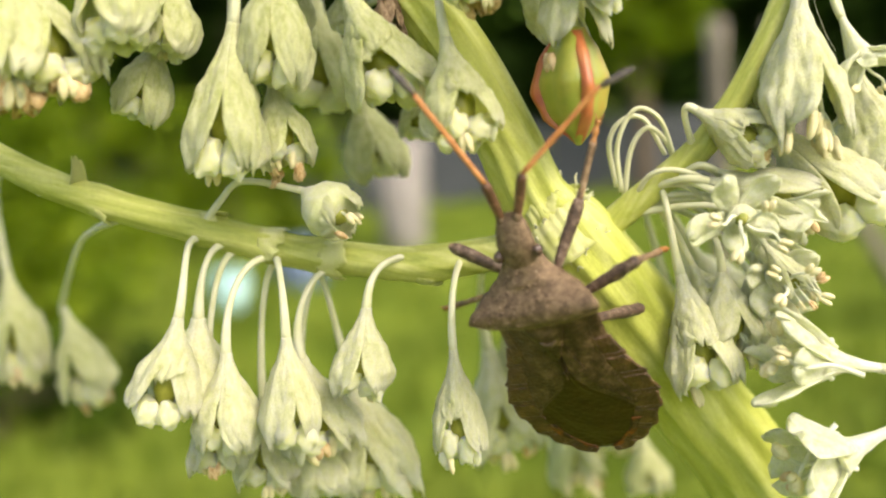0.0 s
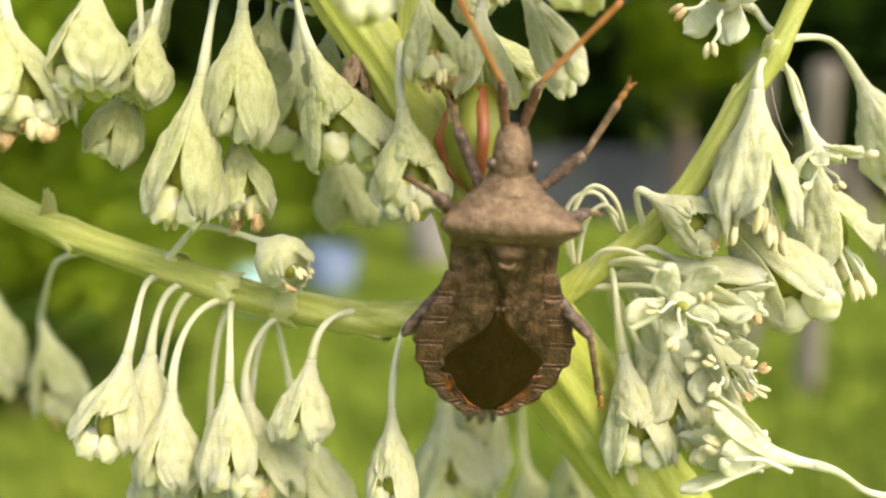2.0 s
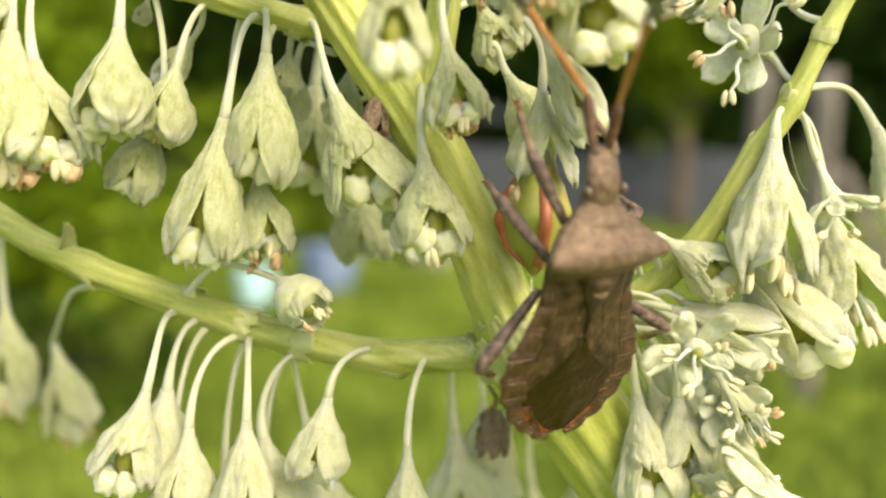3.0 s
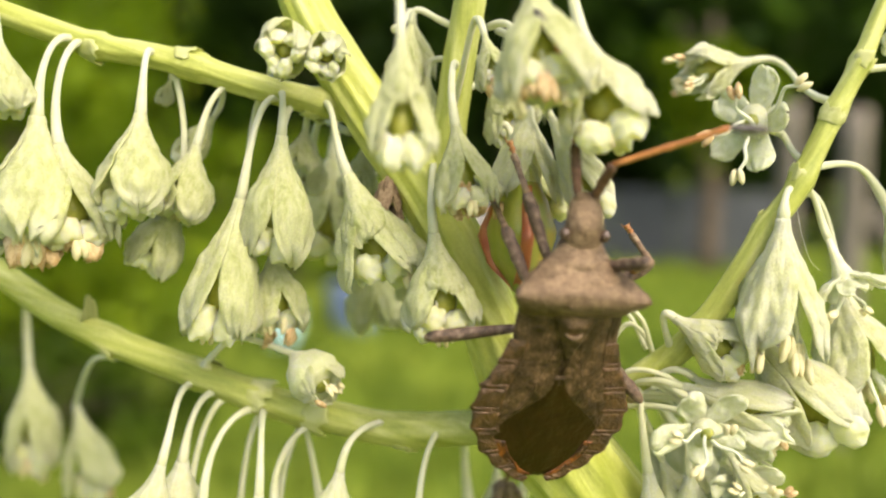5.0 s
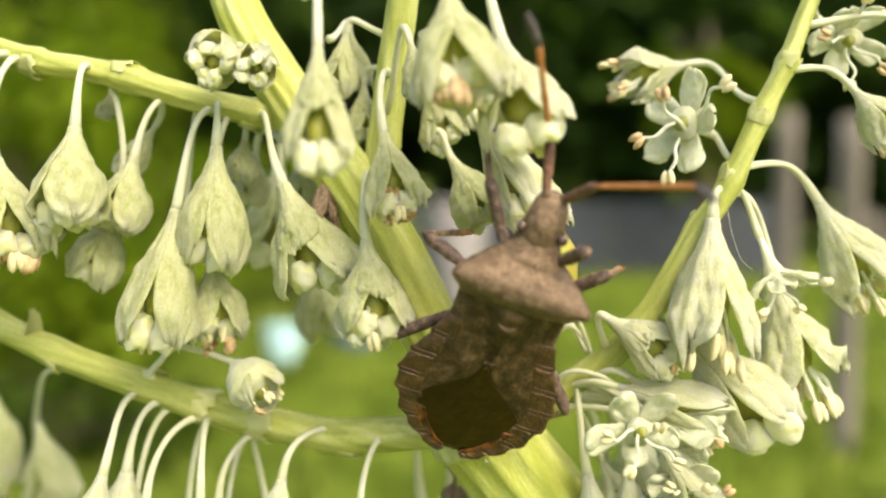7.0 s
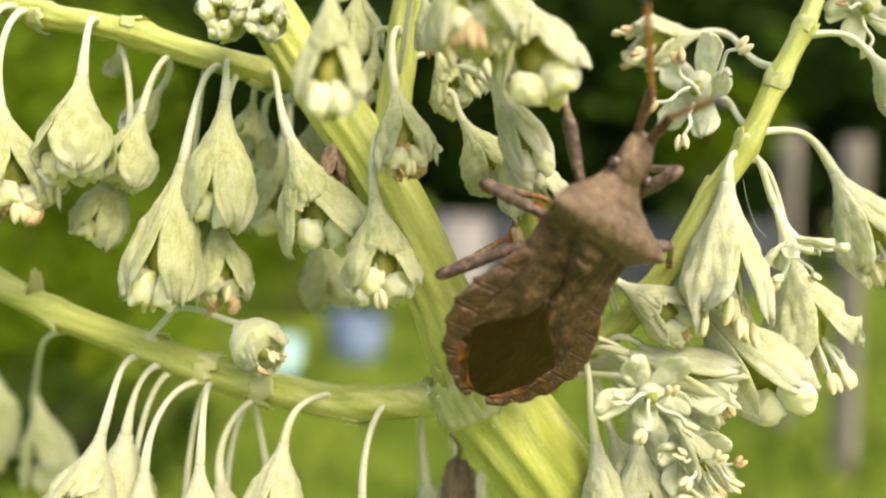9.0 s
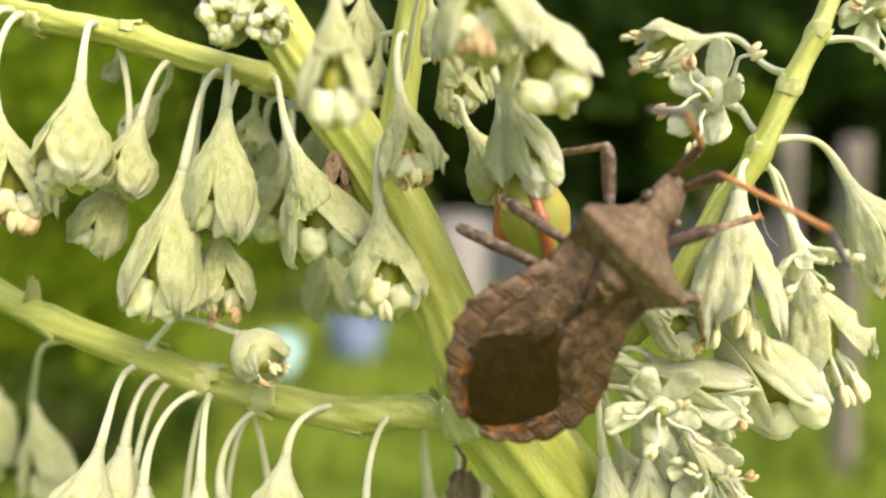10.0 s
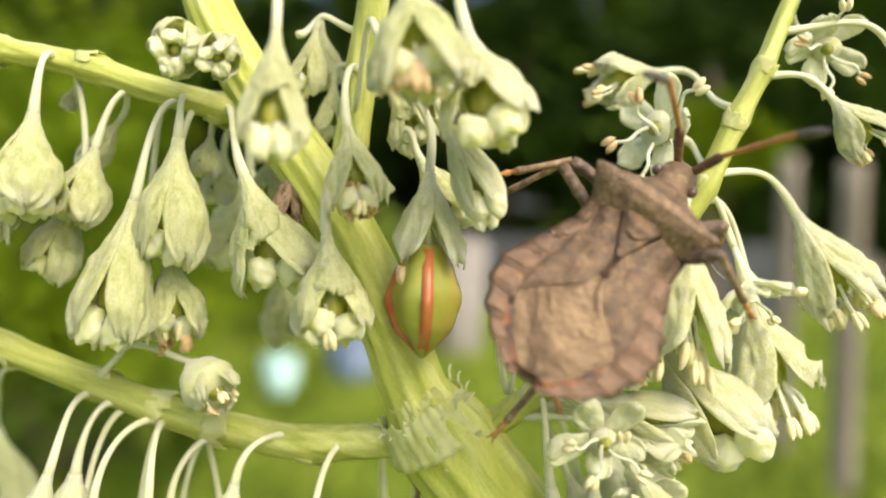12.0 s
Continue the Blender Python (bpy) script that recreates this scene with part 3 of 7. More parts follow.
def flower(style, attach, neck, tip, roll, wide=1.0, via=None, tint=None):
    """A flower on its own stalk: from the branch at attach, its neck at neck, hanging to tip."""
    flower_count[0] += 1
    rnd = random.Random(flower_count[0])
    a, n, t = mm(*attach), mm(*neck), mm(*tip)
    axis = (t - n).normalized()
    size = (t - n).length if style not in ("star", "star2") else max((t - n).length, 0.0035)
    d = (n - a).length
    flat = Vector((n.x - a.x, n.y - a.y, 0.15 * d))
    if via:
        path = smooth_path([a, a.lerp(mm(*via), 0.5) + Vector((0, 0, 0.0003)), mm(*via), n, n + axis * size * 0.1], 6)
    else:
        c1, c2 = a + flat * 0.55, n - axis * d * 0.45
        path = []
        for k in range(15):
            s = k / 14
            path.append(a * (1 - s) ** 3 + c1 * 3 * s * (1 - s) ** 2 + c2 * 3 * s * s * (1 - s) + n * s ** 3)
        path.append(n + axis * size * 0.08)
    thick = 0.05 * size * wide
    part("flower_stalk", tube(path, lambda f: 0.00021 - 0.00006 * math.sin(math.pi * min(1, f * 1.1)) + (thick - 0.00018) * max(0, f - 0.5) ** 2 * 4, 9), STALK_MAT, plant, "", TO_PLANT)
    if style == "closed":
        roll = 180 + (roll % 40) - 20
    elif style in ("open", "split", "dry", "male"):
        roll = 60 + (roll % 30) - 15
    # upper-left flowers take the green tint, which carries some of their shade
    tint = tint or ("green" if attach[0] < 2 and attach[2] > -2 else "cream")
    up = -axis
    front = Vector((0, -1, 0)) + up * up.y
    front = front.normalized() if front.length > 0.2 else Vector((1, 0, 0)).cross(up).normalized()
    turn = Matrix((front, up.cross(front), up)).transposed().to_4x4() @ Matrix.Rotation(radians(roll), 4, "Z")
    m = TO_PLANT @ Matrix.Translation(n) @ turn @ Matrix.Diagonal((size * wide * rnd.uniform(0.84, 1.0), size * wide * rnd.uniform(0.84, 1.0), size * rnd.uniform(0.96, 1.04), 1))
    kind = {"star": "star", "star2": "star", "bud": "bud"}.get(style, "bell")
    label = {"star": "white star flower, wide open", "star2": "white flower with spread petals", "bud": "small green half-open bud"}.get(style, "")
    body = part("flower", rnd.choice(NECKS[tint][kind]), None, plant, label, m)

    def sub(name, me, angle, tilt=0.0, grow=1.0, z=0.0):
        part(name, me, None, body, "", Matrix.Rotation(angle, 4, "Z") @ Matrix.Translation((0, 0, z)) @ Matrix.Rotation(tilt, 4, "Y") @ Matrix.Diagonal((grow, grow, grow, 1)))

    third = 2 * math.pi / 3
    fading = style == "brown"
    if fading:
        style = "dry"
        for k in range(4):
            sub("dry_tepal", DRIES[k], k * 1.57 + rnd.uniform(-0.4, 0.4), 0, rnd.uniform(0.9, 1.1))
    if kind == "bell":
        for k in range(3):
            twist = (-0.10, 0.10, 0)[k] if style == "open" else rnd.uniform(-0.05, 0.05)
            sub("tepal", rnd.choice(TEPALS[tint]["shield" if style == "closed" and k == 0 else style]), -k * third - twist, 0, rnd.uniform(0.97, 1.03))
        if style == "open":
            sub("tepal", rnd.choice(TEPALS[tint]["short"]), -radians(60), 0, 0.9)
        for k in range(0 if style == "male" else 3):
            sub("inner_tepal", rnd.choice(INNERS), -(k + 0.5) * third + rnd.uniform(-0.15, 0.15), 0, rnd.uniform(0.92, 1.04))
        sub("ovary", OVARY, 0)
        if style == "male":
            for k in range(8):
                fil, ends = rnd.choice(LONG_STAMENS)
                ang = k * 1.05 + rnd.uniform(-0.4, 0.4)
                sub("stamen", fil, ang)
                sub("anther", ends[1 if rnd.random() < 0.25 else 0], ang)
        for k in range({"closed": 0, "open": 1, "split": 1, "dry": 6, "male": 2}[style]):
            fil, ends = rnd.choice(STAMENS)
            ang = rnd.uniform(0, 6.28)
            sub("stamen", fil, ang)
            sub("anther", ends[1 if style == "dry" and rnd.random() < 0.5 else 0], ang)
    elif kind == "star":
        petals = PETALS if style == "star" else LONG_PETALS
        for k in range(5):
            sub("tepal", rnd.choice(petals), k * 2 * math.pi / 5 + rnd.uniform(-0.15, 0.15), rnd.uniform(-0.2, 0.1), rnd.uniform(0.9, 1.1))
        sub("ovary", OVARY, 0, 0, 0.75, -0.12)
        for k in range(4):
            fil, ends = rnd.choice(STAR_STAMENS)
            ang, tl = k * 1.57 + rnd.uniform(-0.4, 0.4), rnd.uniform(-0.1, 0.4) + (0.45 if style == "star2" else 0)
            sub("stamen", fil, ang, tl)
            sub("anther", ends[1 if rnd.random() < 0.15 else 0], ang, tl)
    else:
        for k in range(3):
            sub("tepal", rnd.choice(TEPALS[tint]["split"]), k * third, 0, 0.98)
        sub("ovary", OVARY, 0)
        for k in range(3):
            fil, ends = STAMENS[k]
            sub("stamen", fil, (k + 0.5) * third)
            sub("anther", ends[k % 2], (k + 0.5) * third)


flower("open", (-14.3, 2.1, -8.9), (-14.7, -1.6, -11.7), (-15.8, -2.4, -16.1), 20, 0.92)
flower("closed", (-13.0, 2.0, -9.3), (-14.3, 0.3, -12.2), (-15.0, 0.0, -17.1), 93, 1.06)
flower("closed", (-10.9, 1.9, -10.1), (-12.9, -1.2, -13.6), (-13.2, -1.8, -18.5), 166, 0.90)
flower("closed", (-10.6, 1.9, -10.2), (-10.0, -2.0, -12.9), (-10.2, -2.4, -18.0), 239, 0.82)
flower("split", (-3.8, 1.7, -10.6), (-6.3, -0.8, -12.2), (-7.0, -1.3, -16.3), 312, 0.96)
flower("dry", (-7.7, 1.8, -10.9), (-9.8, 0.6, -14.7), (-9.1, 0.8, -19.6), 25, 1.02)
flower("dry", (-9.3, 2.1, -10.6), (-7.7, 3.2, -16.7), (-6.3, 3.4, -23.3), 98, 0.90)
flower("closed", (-8.0, 2.1, -10.9), (-10.0, 2.8, -18.6), (-9.4, 2.6, -22.9), 171, 1.10)
flower("dry", (-10.4, 2.3, -10.4), (-12.1, 2.2, -17.6), (-12.2, 2.0, -21.8), 244, 1.04)
flower("dry", (-12.3, 2.4, -9.7), (-14.3, 0.6, -16.4), (-14.4, 0.4, -20.0), 317, 0.98)
flower("open", (-1.3, 1.7, -10.9), (-2.5, -1.6, -14.3), (-2.5, -2.2, -19.5), 30, 0.62)
flower("dry", (0.5, 2.2, -11.1), (0.1, 9.0, -17.5), (1.1, 9.2, -23.9), 103, 1.06)
# far-left pair: the green tint dims them, their shade put into the colour
flower("dry", (-21.8, 3.0, -6.1), (-30.2, 17.0, -11.6), (-30.2, 17.5, -18.8), 176, 0.72, None, "green")
flower("dry", (-18.2, 2.6, -7.7), (-27.0, 17.0, -14.5), (-25.9, 17.5, -20.9), 249, 0.72, (-22.6, 9.0, -9.8), "green")
flower("closed", (-15.6, 0.8, 7.6), (-15.2, -2.0, 4.8), (-15.4, -2.7, 0.1), 322, 1.05)
flower("split", (-11.5, 1.0, 6.1), (-13.3, 0.2, 3.4), (-14.2, -0.2, -0.3), 35, 1.02)
flower("closed", (-14.8, 1.2, 6.9), (-14.7, 1.2, 0.8), (-16.1, 1.0, -2.8), 108, 0.96)
flower("closed", (-9.4, 1.0, 5.7), (-9.0, -1.0, 4.0), (-9.4, -1.3, -2.2), 181, 0.72)
flower("split", (-9.5, 1.1, 5.5), (-10.8, -1.4, 1.1), (-12.0, -1.9, -5.5), 254, 0.70)
flower("brown", (-8.6, 1.4, 5.4), (-9.7, 0.2, -1.6), (-9.5, 0.0, -5.5), 327, 0.98)
flower("open", (-7.5, 1.4, 5.3), (-6.1, -0.8, 2.2), (-3.9, -1.2, -3.1), 40, 0.92)
flower("split", (-6.6, 1.7, 4.9), (-7.9, 8.0, 2.9), (-8.5, 8.0, -3.1), 113, 1.06)
flower("closed", (-3.9, 2.1, 1.8), (-6.1, 9.0, -2.1), (-5.3, 9.0, -7.1), 186, 1.00)
flower("brown", (-19.4, 0.8, 8.2), (-19.9, -2.0, 4.7), (-20.0, -2.6, -1.5), 259, 0.94)
flower("brown", (-18.9, 0.9, 8.0), (-19.1, -1.8, 3.4), (-18.2, -2.2, -1.2), 332, 1.08)
flower("split", (-23.2, 0.8, 9.6), (-21.5, -2.2, 8.0), (-21.1, -2.6, 4.5), 45, 1.02)
flower("open", (-2.0, 1.6, 2.3), (-1.9, -2.8, -0.4), (-1.4, -3.4, -4.9), 118, 0.96)
flower("brown", (-1.0, 1.1, 7.1), (-1.0, -3.2, 4.3), (-0.4, -3.8, 0.8), 191, 1.10)
flower("open", (-4.9, 0.0, 10.7), (-3.1, -8.0, 7.4), (-3.0, -9.4, 2.7), 264, 0.70)
flower("closed", (-7.6, 1.8, 7.9), (-8.2, 0.4, 8.5), (-8.6, -3.6, 7.1), 337, 0.80)
flower("closed", (-7.4, 1.8, 7.3), (-6.8, -0.2, 8.4), (-6.6, -3.6, 6.8), 50, 0.80)
flower("open", (2.8, 0.0, 12.7), (4.0, -5.8, 8.0), (5.3, -7.0, 3.2), 123, 1.06)
flower("dry", (0.1, 0.8, 13.0), (1.9, -7.4, 9.7), (2.3, -8.4, 5.2), 196, 1.00)
flower("open", (-0.7, 1.2, 7.7), (0.7, 2.0, 6.7), (1.8, 1.4, 3.6), 269, 0.94)
flower("closed", (1.3, 0.8, 4.4), (2.0, 0.6, 3.1), (3.9, 0.2, 0.1), 342, 1.08)
flower("male", (14.8, -0.6, 1.5), (14.1, -1.6, 0.5), (13.8, -2.2, -5.7), 55, 0.90)
flower("star", (15.1, -0.6, 1.6), (16.7, -0.2, -0.6), (17.4, -1.4, -3.1), 128, 0.95)
flower("male", (15.2, -0.5, 1.3), (18.0, 1.0, -3.0), (19.2, 0.6, -8.6), 201, 1.00)
flower("male", (15.6, -0.5, 2.5), (20.1, 1.4, 1.0), (22.9, 1.2, -3.7), 274, 0.92)
flower("male", (16.8, -0.1, 5.6), (14.4, 4.6, 8.0), (10.8, 4.0, 7.1), 347, 1.0)
flower("star", (15.5, -0.4, 2.8), (14.9, 2.0, 4.3), (12.9, 0.2, 4.7), 60, 1.25)
flower("male", (18.0, -0.0, 7.1), (21.0, -0.2, 6.2), (23.0, -0.4, 3.9), 133, 1.06)
flower("star", (19.1, 0.4, 10.2), (21.1, 3.4, 9.8), (21.4, 1.2, 8.6), 206, 1.00)
flower("male", (18.7, 0.2, 9.2), (24.1, 0.2, 8.2), (25.8, 0.4, 4.8), 279, 0.94)
flower("open", (9.5, -0.3, -6.1), (9.2, -1.4, -4.4), (12.4, -2.0, -6.5), 352, 0.95)
flower("split", (10.4, -0.4, -5.2), (12.9, -0.2, -5.3), (17.4, -0.8, -10.1), 65, 0.86)
flower("star", (7.2, 0.4, -8.6), (10.1, -1.4, -8.7), (10.5, -4.6, -9.5), 138, 1.0)
flower("closed", (-8.1, 1.6, 5.3), (-8.5, 2.6, 4.3), (-8.8, 2.6, 2.1), 211, 1.10)
flower("split", (-0.7, 1.1, 9.0), (-3.2, 2.0, 9.5), (-3.7, 2.0, 6.2), 284, 0.80)
flower("closed", (-1.1, 1.3, 7.5), (-2.4, 2.6, 7.0), (-2.5, 2.6, 4.2), 357, 0.90)
flower("male", (6.8, 0.7, -9.3), (11.7, -2.8, -10.5), (13.5, -3.0, -13.1), 70, 0.70)
flower("dry", (8.2, 0.3, -7.8), (10.1, -1.4, -7.2), (12.6, -1.6, -8.6), 289, 0.60)
flower("split", (7.2, 0.4, -8.1), (9.6, -1.4, -7.7), (14.6, -2.0, -9.0), 75, 0.60)
flower("dry", (6.8, 0.7, -8.8), (11.8, 6.0, -12.6), (15.2, 6.4, -17.8), 148, 0.96)
flower("dry", (6.9, 0.7, -8.8), (11.9, 9.0, -12.4), (14.8, 9.4, -17.5), 221, 1.10)
flower("closed", (6.5, 0.9, -9.1), (11.3, 10.0, -14.9), (12.7, 10.2, -19.3), 294, 1.04)
flower("open", (7.9, 0.4, -8.0), (8.4, -1.2, -11.8), (9.4, -2.2, -17.6), 7, 0.80)
flower("star2", (20.8, -3.0, -18.6), (17.1, -3.6, -16.8), (12.4, -4.0, -15.6), 80, 0.92)
flower("star2", (21.7, -2.0, -19.6), (18.0, -2.8, -20.0), (13.8, -3.2, -21.5), 153, 1.06)
flower("dry", (4.2, 2.0, -11.7), (3.7, 12.0, -17.9), (2.1, 12.2, -23.2), 226, 1.00)
flower("dry", (1.5, 2.0, -11.2), (1.8, 9.0, -15.7), (2.0, 9.0, -19.0), 299, 0.94)
flower("male", (10.4, 0.0, -10.6), (10.3, -1.6, -11.8), (10.7, -1.6, -15.8), 85, 1.02)
flower("male", (12.1, 0.0, -11.7), (12.6, -0.2, -12.7), (13.5, -0.2, -16.3), 158, 0.96)
flower("male", (7.0, 0.6, -8.9), (12.2, -1.0, -11.1), (12.7, -1.2, -15.9), 40, 0.90)
flower("star2", (8.0, 0.4, -8.0), (10.2, -1.6, -8.3), (13.5, -2.0, -10.0), 20, 0.90)
flower("star2", (8.4, 0.2, -7.6), (10.4, -0.7, -7.4), (13.5, -1.2, -9.6), 100, 0.80)
flower("star", (7.4, 0.6, -8.8), (12.6, 0.0, -12.0), (12.6, -2.8, -12.3), 200, 0.95)
flower("male", (7.2, 0.7, -9.0), (9.3, -0.2, -11.7), (10.5, -0.6, -14.4), 77, 0.90)
flower("star", (7.0, 0.8, -9.2), (13.4, 1.8, -13.3), (13.4, -0.7, -13.8), 250, 0.90)
flower("dry", (9.5, 2.4, -18.0), (8.8, 16.0, -23.5), (9.5, 16.0, -27.6), 30, 1.00, None, "green")
flower("dry", (10.5, 2.6, -20.0), (11.7, 18.0, -27.7), (12.0, 18.0, -32.1), 130, 1.00, None, "green")
flower("male", (9.8, 2.4, -18.8), (6.3, 20.0, -25.5), (7.2, 20.0, -31.4), 230, 0.90, None, "green")
flower("dry", (-4.0, 1.6, 9.0), (-3.2, 3.5, 9.8), (-2.9, 3.5, 6.8), 10, 0.90)
flower("split", (-5.6, 1.8, 4.4), (-5.6, 4.0, 3.5), (-6.2, 4.0, 0.3), 55, 0.90)
flower("dry", (-1.4, 1.4, 5.0), (0.2, -3.0, 8.2), (0.8, -3.4, 5.8), 77, 0.90)
flower("closed", (-6.2, 1.8, 4.0), (-8.5, 5.0, 3.7), (-8.9, 5.0, 0.7), 12, 0.85)
flower("open", (-2.8, 1.8, 0.6), (-3.3, 5.0, -2.3), (-3.0, 5.0, -5.0), 12, 0.90)
flower("dry", (-1.0, 1.2, 6.0), (2.9, 3.5, 7.7), (2.5, 3.5, 4.9), 31, 0.95)
flower("split", (-12.2, 1.1, 6.2), (-13.0, 2.5, 4.9), (-14.8, 2.5, 2.4), 31, 0.75)
flower("split", (-17.4, 1.1, 7.4), (-15.3, 2.6, 6.6), (-15.7, 2.6, 5.3), 31, 0.90)
flower("dry", (-10.0, 1.1, 5.8), (-12.3, 3.5, -2.0), (-12.8, 3.5, -4.7), 31, 0.80)
flower("closed", (0.6, 0.6, 9.0), (3.1, -3.0, 4.8), (5.3, -3.8, 0.5), 15, 0.64, None, "cream")
flower("bud", (-14.3, 2.1, -8.7), (-8.8, 0.0, -6.8), (-6.6, -1.6, -8.4), 100, 1.10, (-11.6, 0.8, -6.2), "green")

# bare arching stalks at the foot of the right branch
for arc in (
    ((6.4, 1.0, -8.2), (6.2, 0.6, -5.9), (7.0, 0.2, -4.3), (8.1, 0.0, -4.8), (8.9, 0.4, -6.7)),
    ((6.6, 1.2, -8.5), (6.9, 0.8, -6.2), (7.7, 0.6, -5.2), (8.6, 0.6, -6.0), (9.2, 0.8, -7.6)),
    ((6.3, 1.4, -8.0), (6.0, 1.4, -5.9), (6.6, 1.2, -4.8), (7.7, 1.2, -4.8), (8.7, 1.2, -6.6)),
    ((6.8, 0.8, -9.0), (7.4, -0.4, -7.4), (8.6, -1.0, -7.2), (9.9, -1.2, -7.9), (10.6, -1.2, -9.8)),
    ((7.1, 0.8, -9.2), (8.0, -0.2, -8.0), (9.2, -0.6, -8.1), (10.2, -0.8, -9.3), (10.4, -0.8, -11.5)),
):
    part("flower_stalk", tube(smooth_path(places(arc), 6), lambda f: 0.00014 - 0.00003 * f, 8), STALK_MAT, plant, "", TO_PLANT)

# the ripening three-winged fruit under its faded flower: it hangs by a thin stalk and swings when the bug treads on it
bm = bmesh.new()
add_tube(bm, [Vector((0, 0, -0.40 - 0.59 * i / 16)) for i in range(17)],
         lambda f: lerp_table([(0, 0.08), (0.2, 0.155), (0.45, 0.205), (0.7, 0.17), (0.9, 0.07), (1, 0.012)], f), 30,
         lambda a, f: 0.70 + 0.30 * abs(math.cos(1.5 * a)) ** 2)
fruit = part("fruit", bm, FRUIT_MAT, plant, "glossy green three-edged fruit with red edges")
for k in range(3):
    ang = k * 2 * math.pi / 3

    def wing(u, v, ang=ang):
        z = -0.42 - 0.56 * v
        rim = lerp_table([(0, 0.085), (0.25, 0.175), (0.5, 0.218), (0.75, 0.165), (1, 0.015)], v)
        r = rim * (0.70 + 0.38 * (u + 1) / 2)
        return Vector((math.cos(ang) * r, math.sin(ang) * r, z))
    part("fruit_edge", shell(wing, 5, 16, 0.06), FRUIT_EDGE_MAT, fruit)
for k in range(3):
    part("tepal", TEPALS["cream"][("male", "split", "open")[k]][k], None, fruit, "", Matrix.Rotation(k * 2.094 + 1.2, 4, "Z") @ Matrix.Diagonal((0.45, 0.45, 0.50, 1)))
part("flower_neck", NECKS["cream"]["bell"][1], None, fruit, "", Matrix.Diagonal((0.45, 0.45, 0.50, 1)))
part("flower_stalk", tube(smooth_path([(-0.46, -0.12, 0.46), (-0.26, -0.06, 0.38), (-0.05, 0, 0.2), (0, 0, -0.04)], 6), lambda f: 0.022 + 0.004 * f, 9), STALK_MAT, fruit)
for k in range(4):
    fil, ends = STAMENS[k % 3]
    part("stamen", fil, None, fruit, "", Matrix.Rotation(k * 1.7, 4, "Z") @ Matrix.Diagonal((0.6, 0.6, 0.6, 1)))
    part("anther", ends[k % 2], None, fruit, "", Matrix.Rotation(k * 1.7, 4, "Z") @ Matrix.Diagonal((0.6, 0.6, 0.6, 1)))
fruit.scale = (0.0086, 0.0086, 0.0086)


def hang(top, tip):
    """The fruit's pose in the plant's space, hung from top down to tip."""
    up = (mm(*top) - mm(*tip)).normalized()
    front = (Vector((0, -1, 0)) + up * up.y).normalized()
    side = up.cross(front)
    turn = Matrix((front, side, up)).transposed().to_4x4()
    return TO_PLANT @ Matrix.Translation(mm(*top)) @ turn @ Matrix.Rotation(radians(6), 4, "Z")


# withered flowers
def withered(at_place, tip, size, seed):
    a, b = mm(*at_place), mm(*tip)
    path = smooth_path([a, a.lerp(b, 0.5) + Vector((0.0003, 0, 0)), b], 5)
    bm = tube(path, lambda f: 0.00009 + 0.00008 * f, 7)
    stalk = part("withered_flower", bm, WITHER_MAT, plant, "shrivelled brown dead flower", TO_PLANT)
    rnd = random.Random(seed)
    for k in range(6):
        def surface(u, v, k=k):
            return Vector((u * 0.22 * math.sin(math.pi * (0.15 + 0.8 * v)) + 0.1 * noise.noise(Vector((u * 3, v * 3, k + seed))), 0.15 * noise.noise(Vector((u * 2, v * 4, k * 3.1))) + 0.1, -v))
        m = TO_PLANT @ Matrix.Translation(b) @ Matrix.Rotation(k * 1.05, 4, "Z") @ Matrix.Rotation(rnd.uniform(0, 0.5), 4, "X") @ Matrix.Diagonal((size / 1000,) * 3 + (1,))
        petal = part("dead_tepal", shell(surface, 6, 7, 0.04), WITHER_MAT, stalk)
        petal.matrix_basis = stalk.matrix_basis.inverted() @ m


withered((1.6, 2.6, -12.8), (2.0, 4.4, -14.8), 2.6, 3)
withered((-4.6, 0.8, 2.6), (-4.2, -0.2, 1.6), 1.6, 5)
withered((-4.0, 0.6, 1.0), (-3.8, -0.2, 0.4), 1.3, 6)


def sheath(path_points, where, size, seed):
    """A papery ruffled collar round a knot of a branch, from which the stalks spring."""
    path = smooth_path(places(path_points), 8)
    i = int(where * (len(path) - 1))
    way = (path[i + 1] - path[i - 1]).normalized()

    def surface(u, v):
        a = u * math.pi * 0.5
        r = size * (0.96 + 0.22 * v + 0.3 * noise.noise(Vector((u * 4, v * 2, seed))) * v)
        return Vector((math.cos(a) * r, math.sin(a) * r, (v - 0.4) * size * (1.5 - 0.8 * u * u) + 0.6 * size * noise.noise(Vector((u * 5, 1.5, seed))) * v)) / 1000
    m = TO_PLANT @ Matrix.Translation(path[i]) @ way.to_track_quat("Z", "Y").to_matrix().to_4x4() @ Matrix.Rotation(seed * 1.3, 4, "Z")
    part("papery_sheath", shell(surface, 22, 7, 0.00005), SHEATH_MAT, plant, "", m)


def bract(at_place, way, size, seed):
    """A small papery sheath at a knot of the stem."""
    def surface(u, v):
        return Vector((u * 0.5 * (1 - 0.5 * v) + 0.1 * noise.noise(Vector((u, v * 2, seed))), 0.25 * (1 - u * u) + 0.15 * v * v, v + 0.12 * math.sin(7 * u + seed) * v))
    m = TO_PLANT @ Matrix.Translation(mm(*at_place)) @ Vector(way).to_track_quat("Z", "Y").to_matrix().to_4x4() @ Matrix.Diagonal((size / 1000,) * 3 + (1,))
    part("bract", shell(surface, 8, 6, 0.05), SHEATH_MAT, plant, "", m)


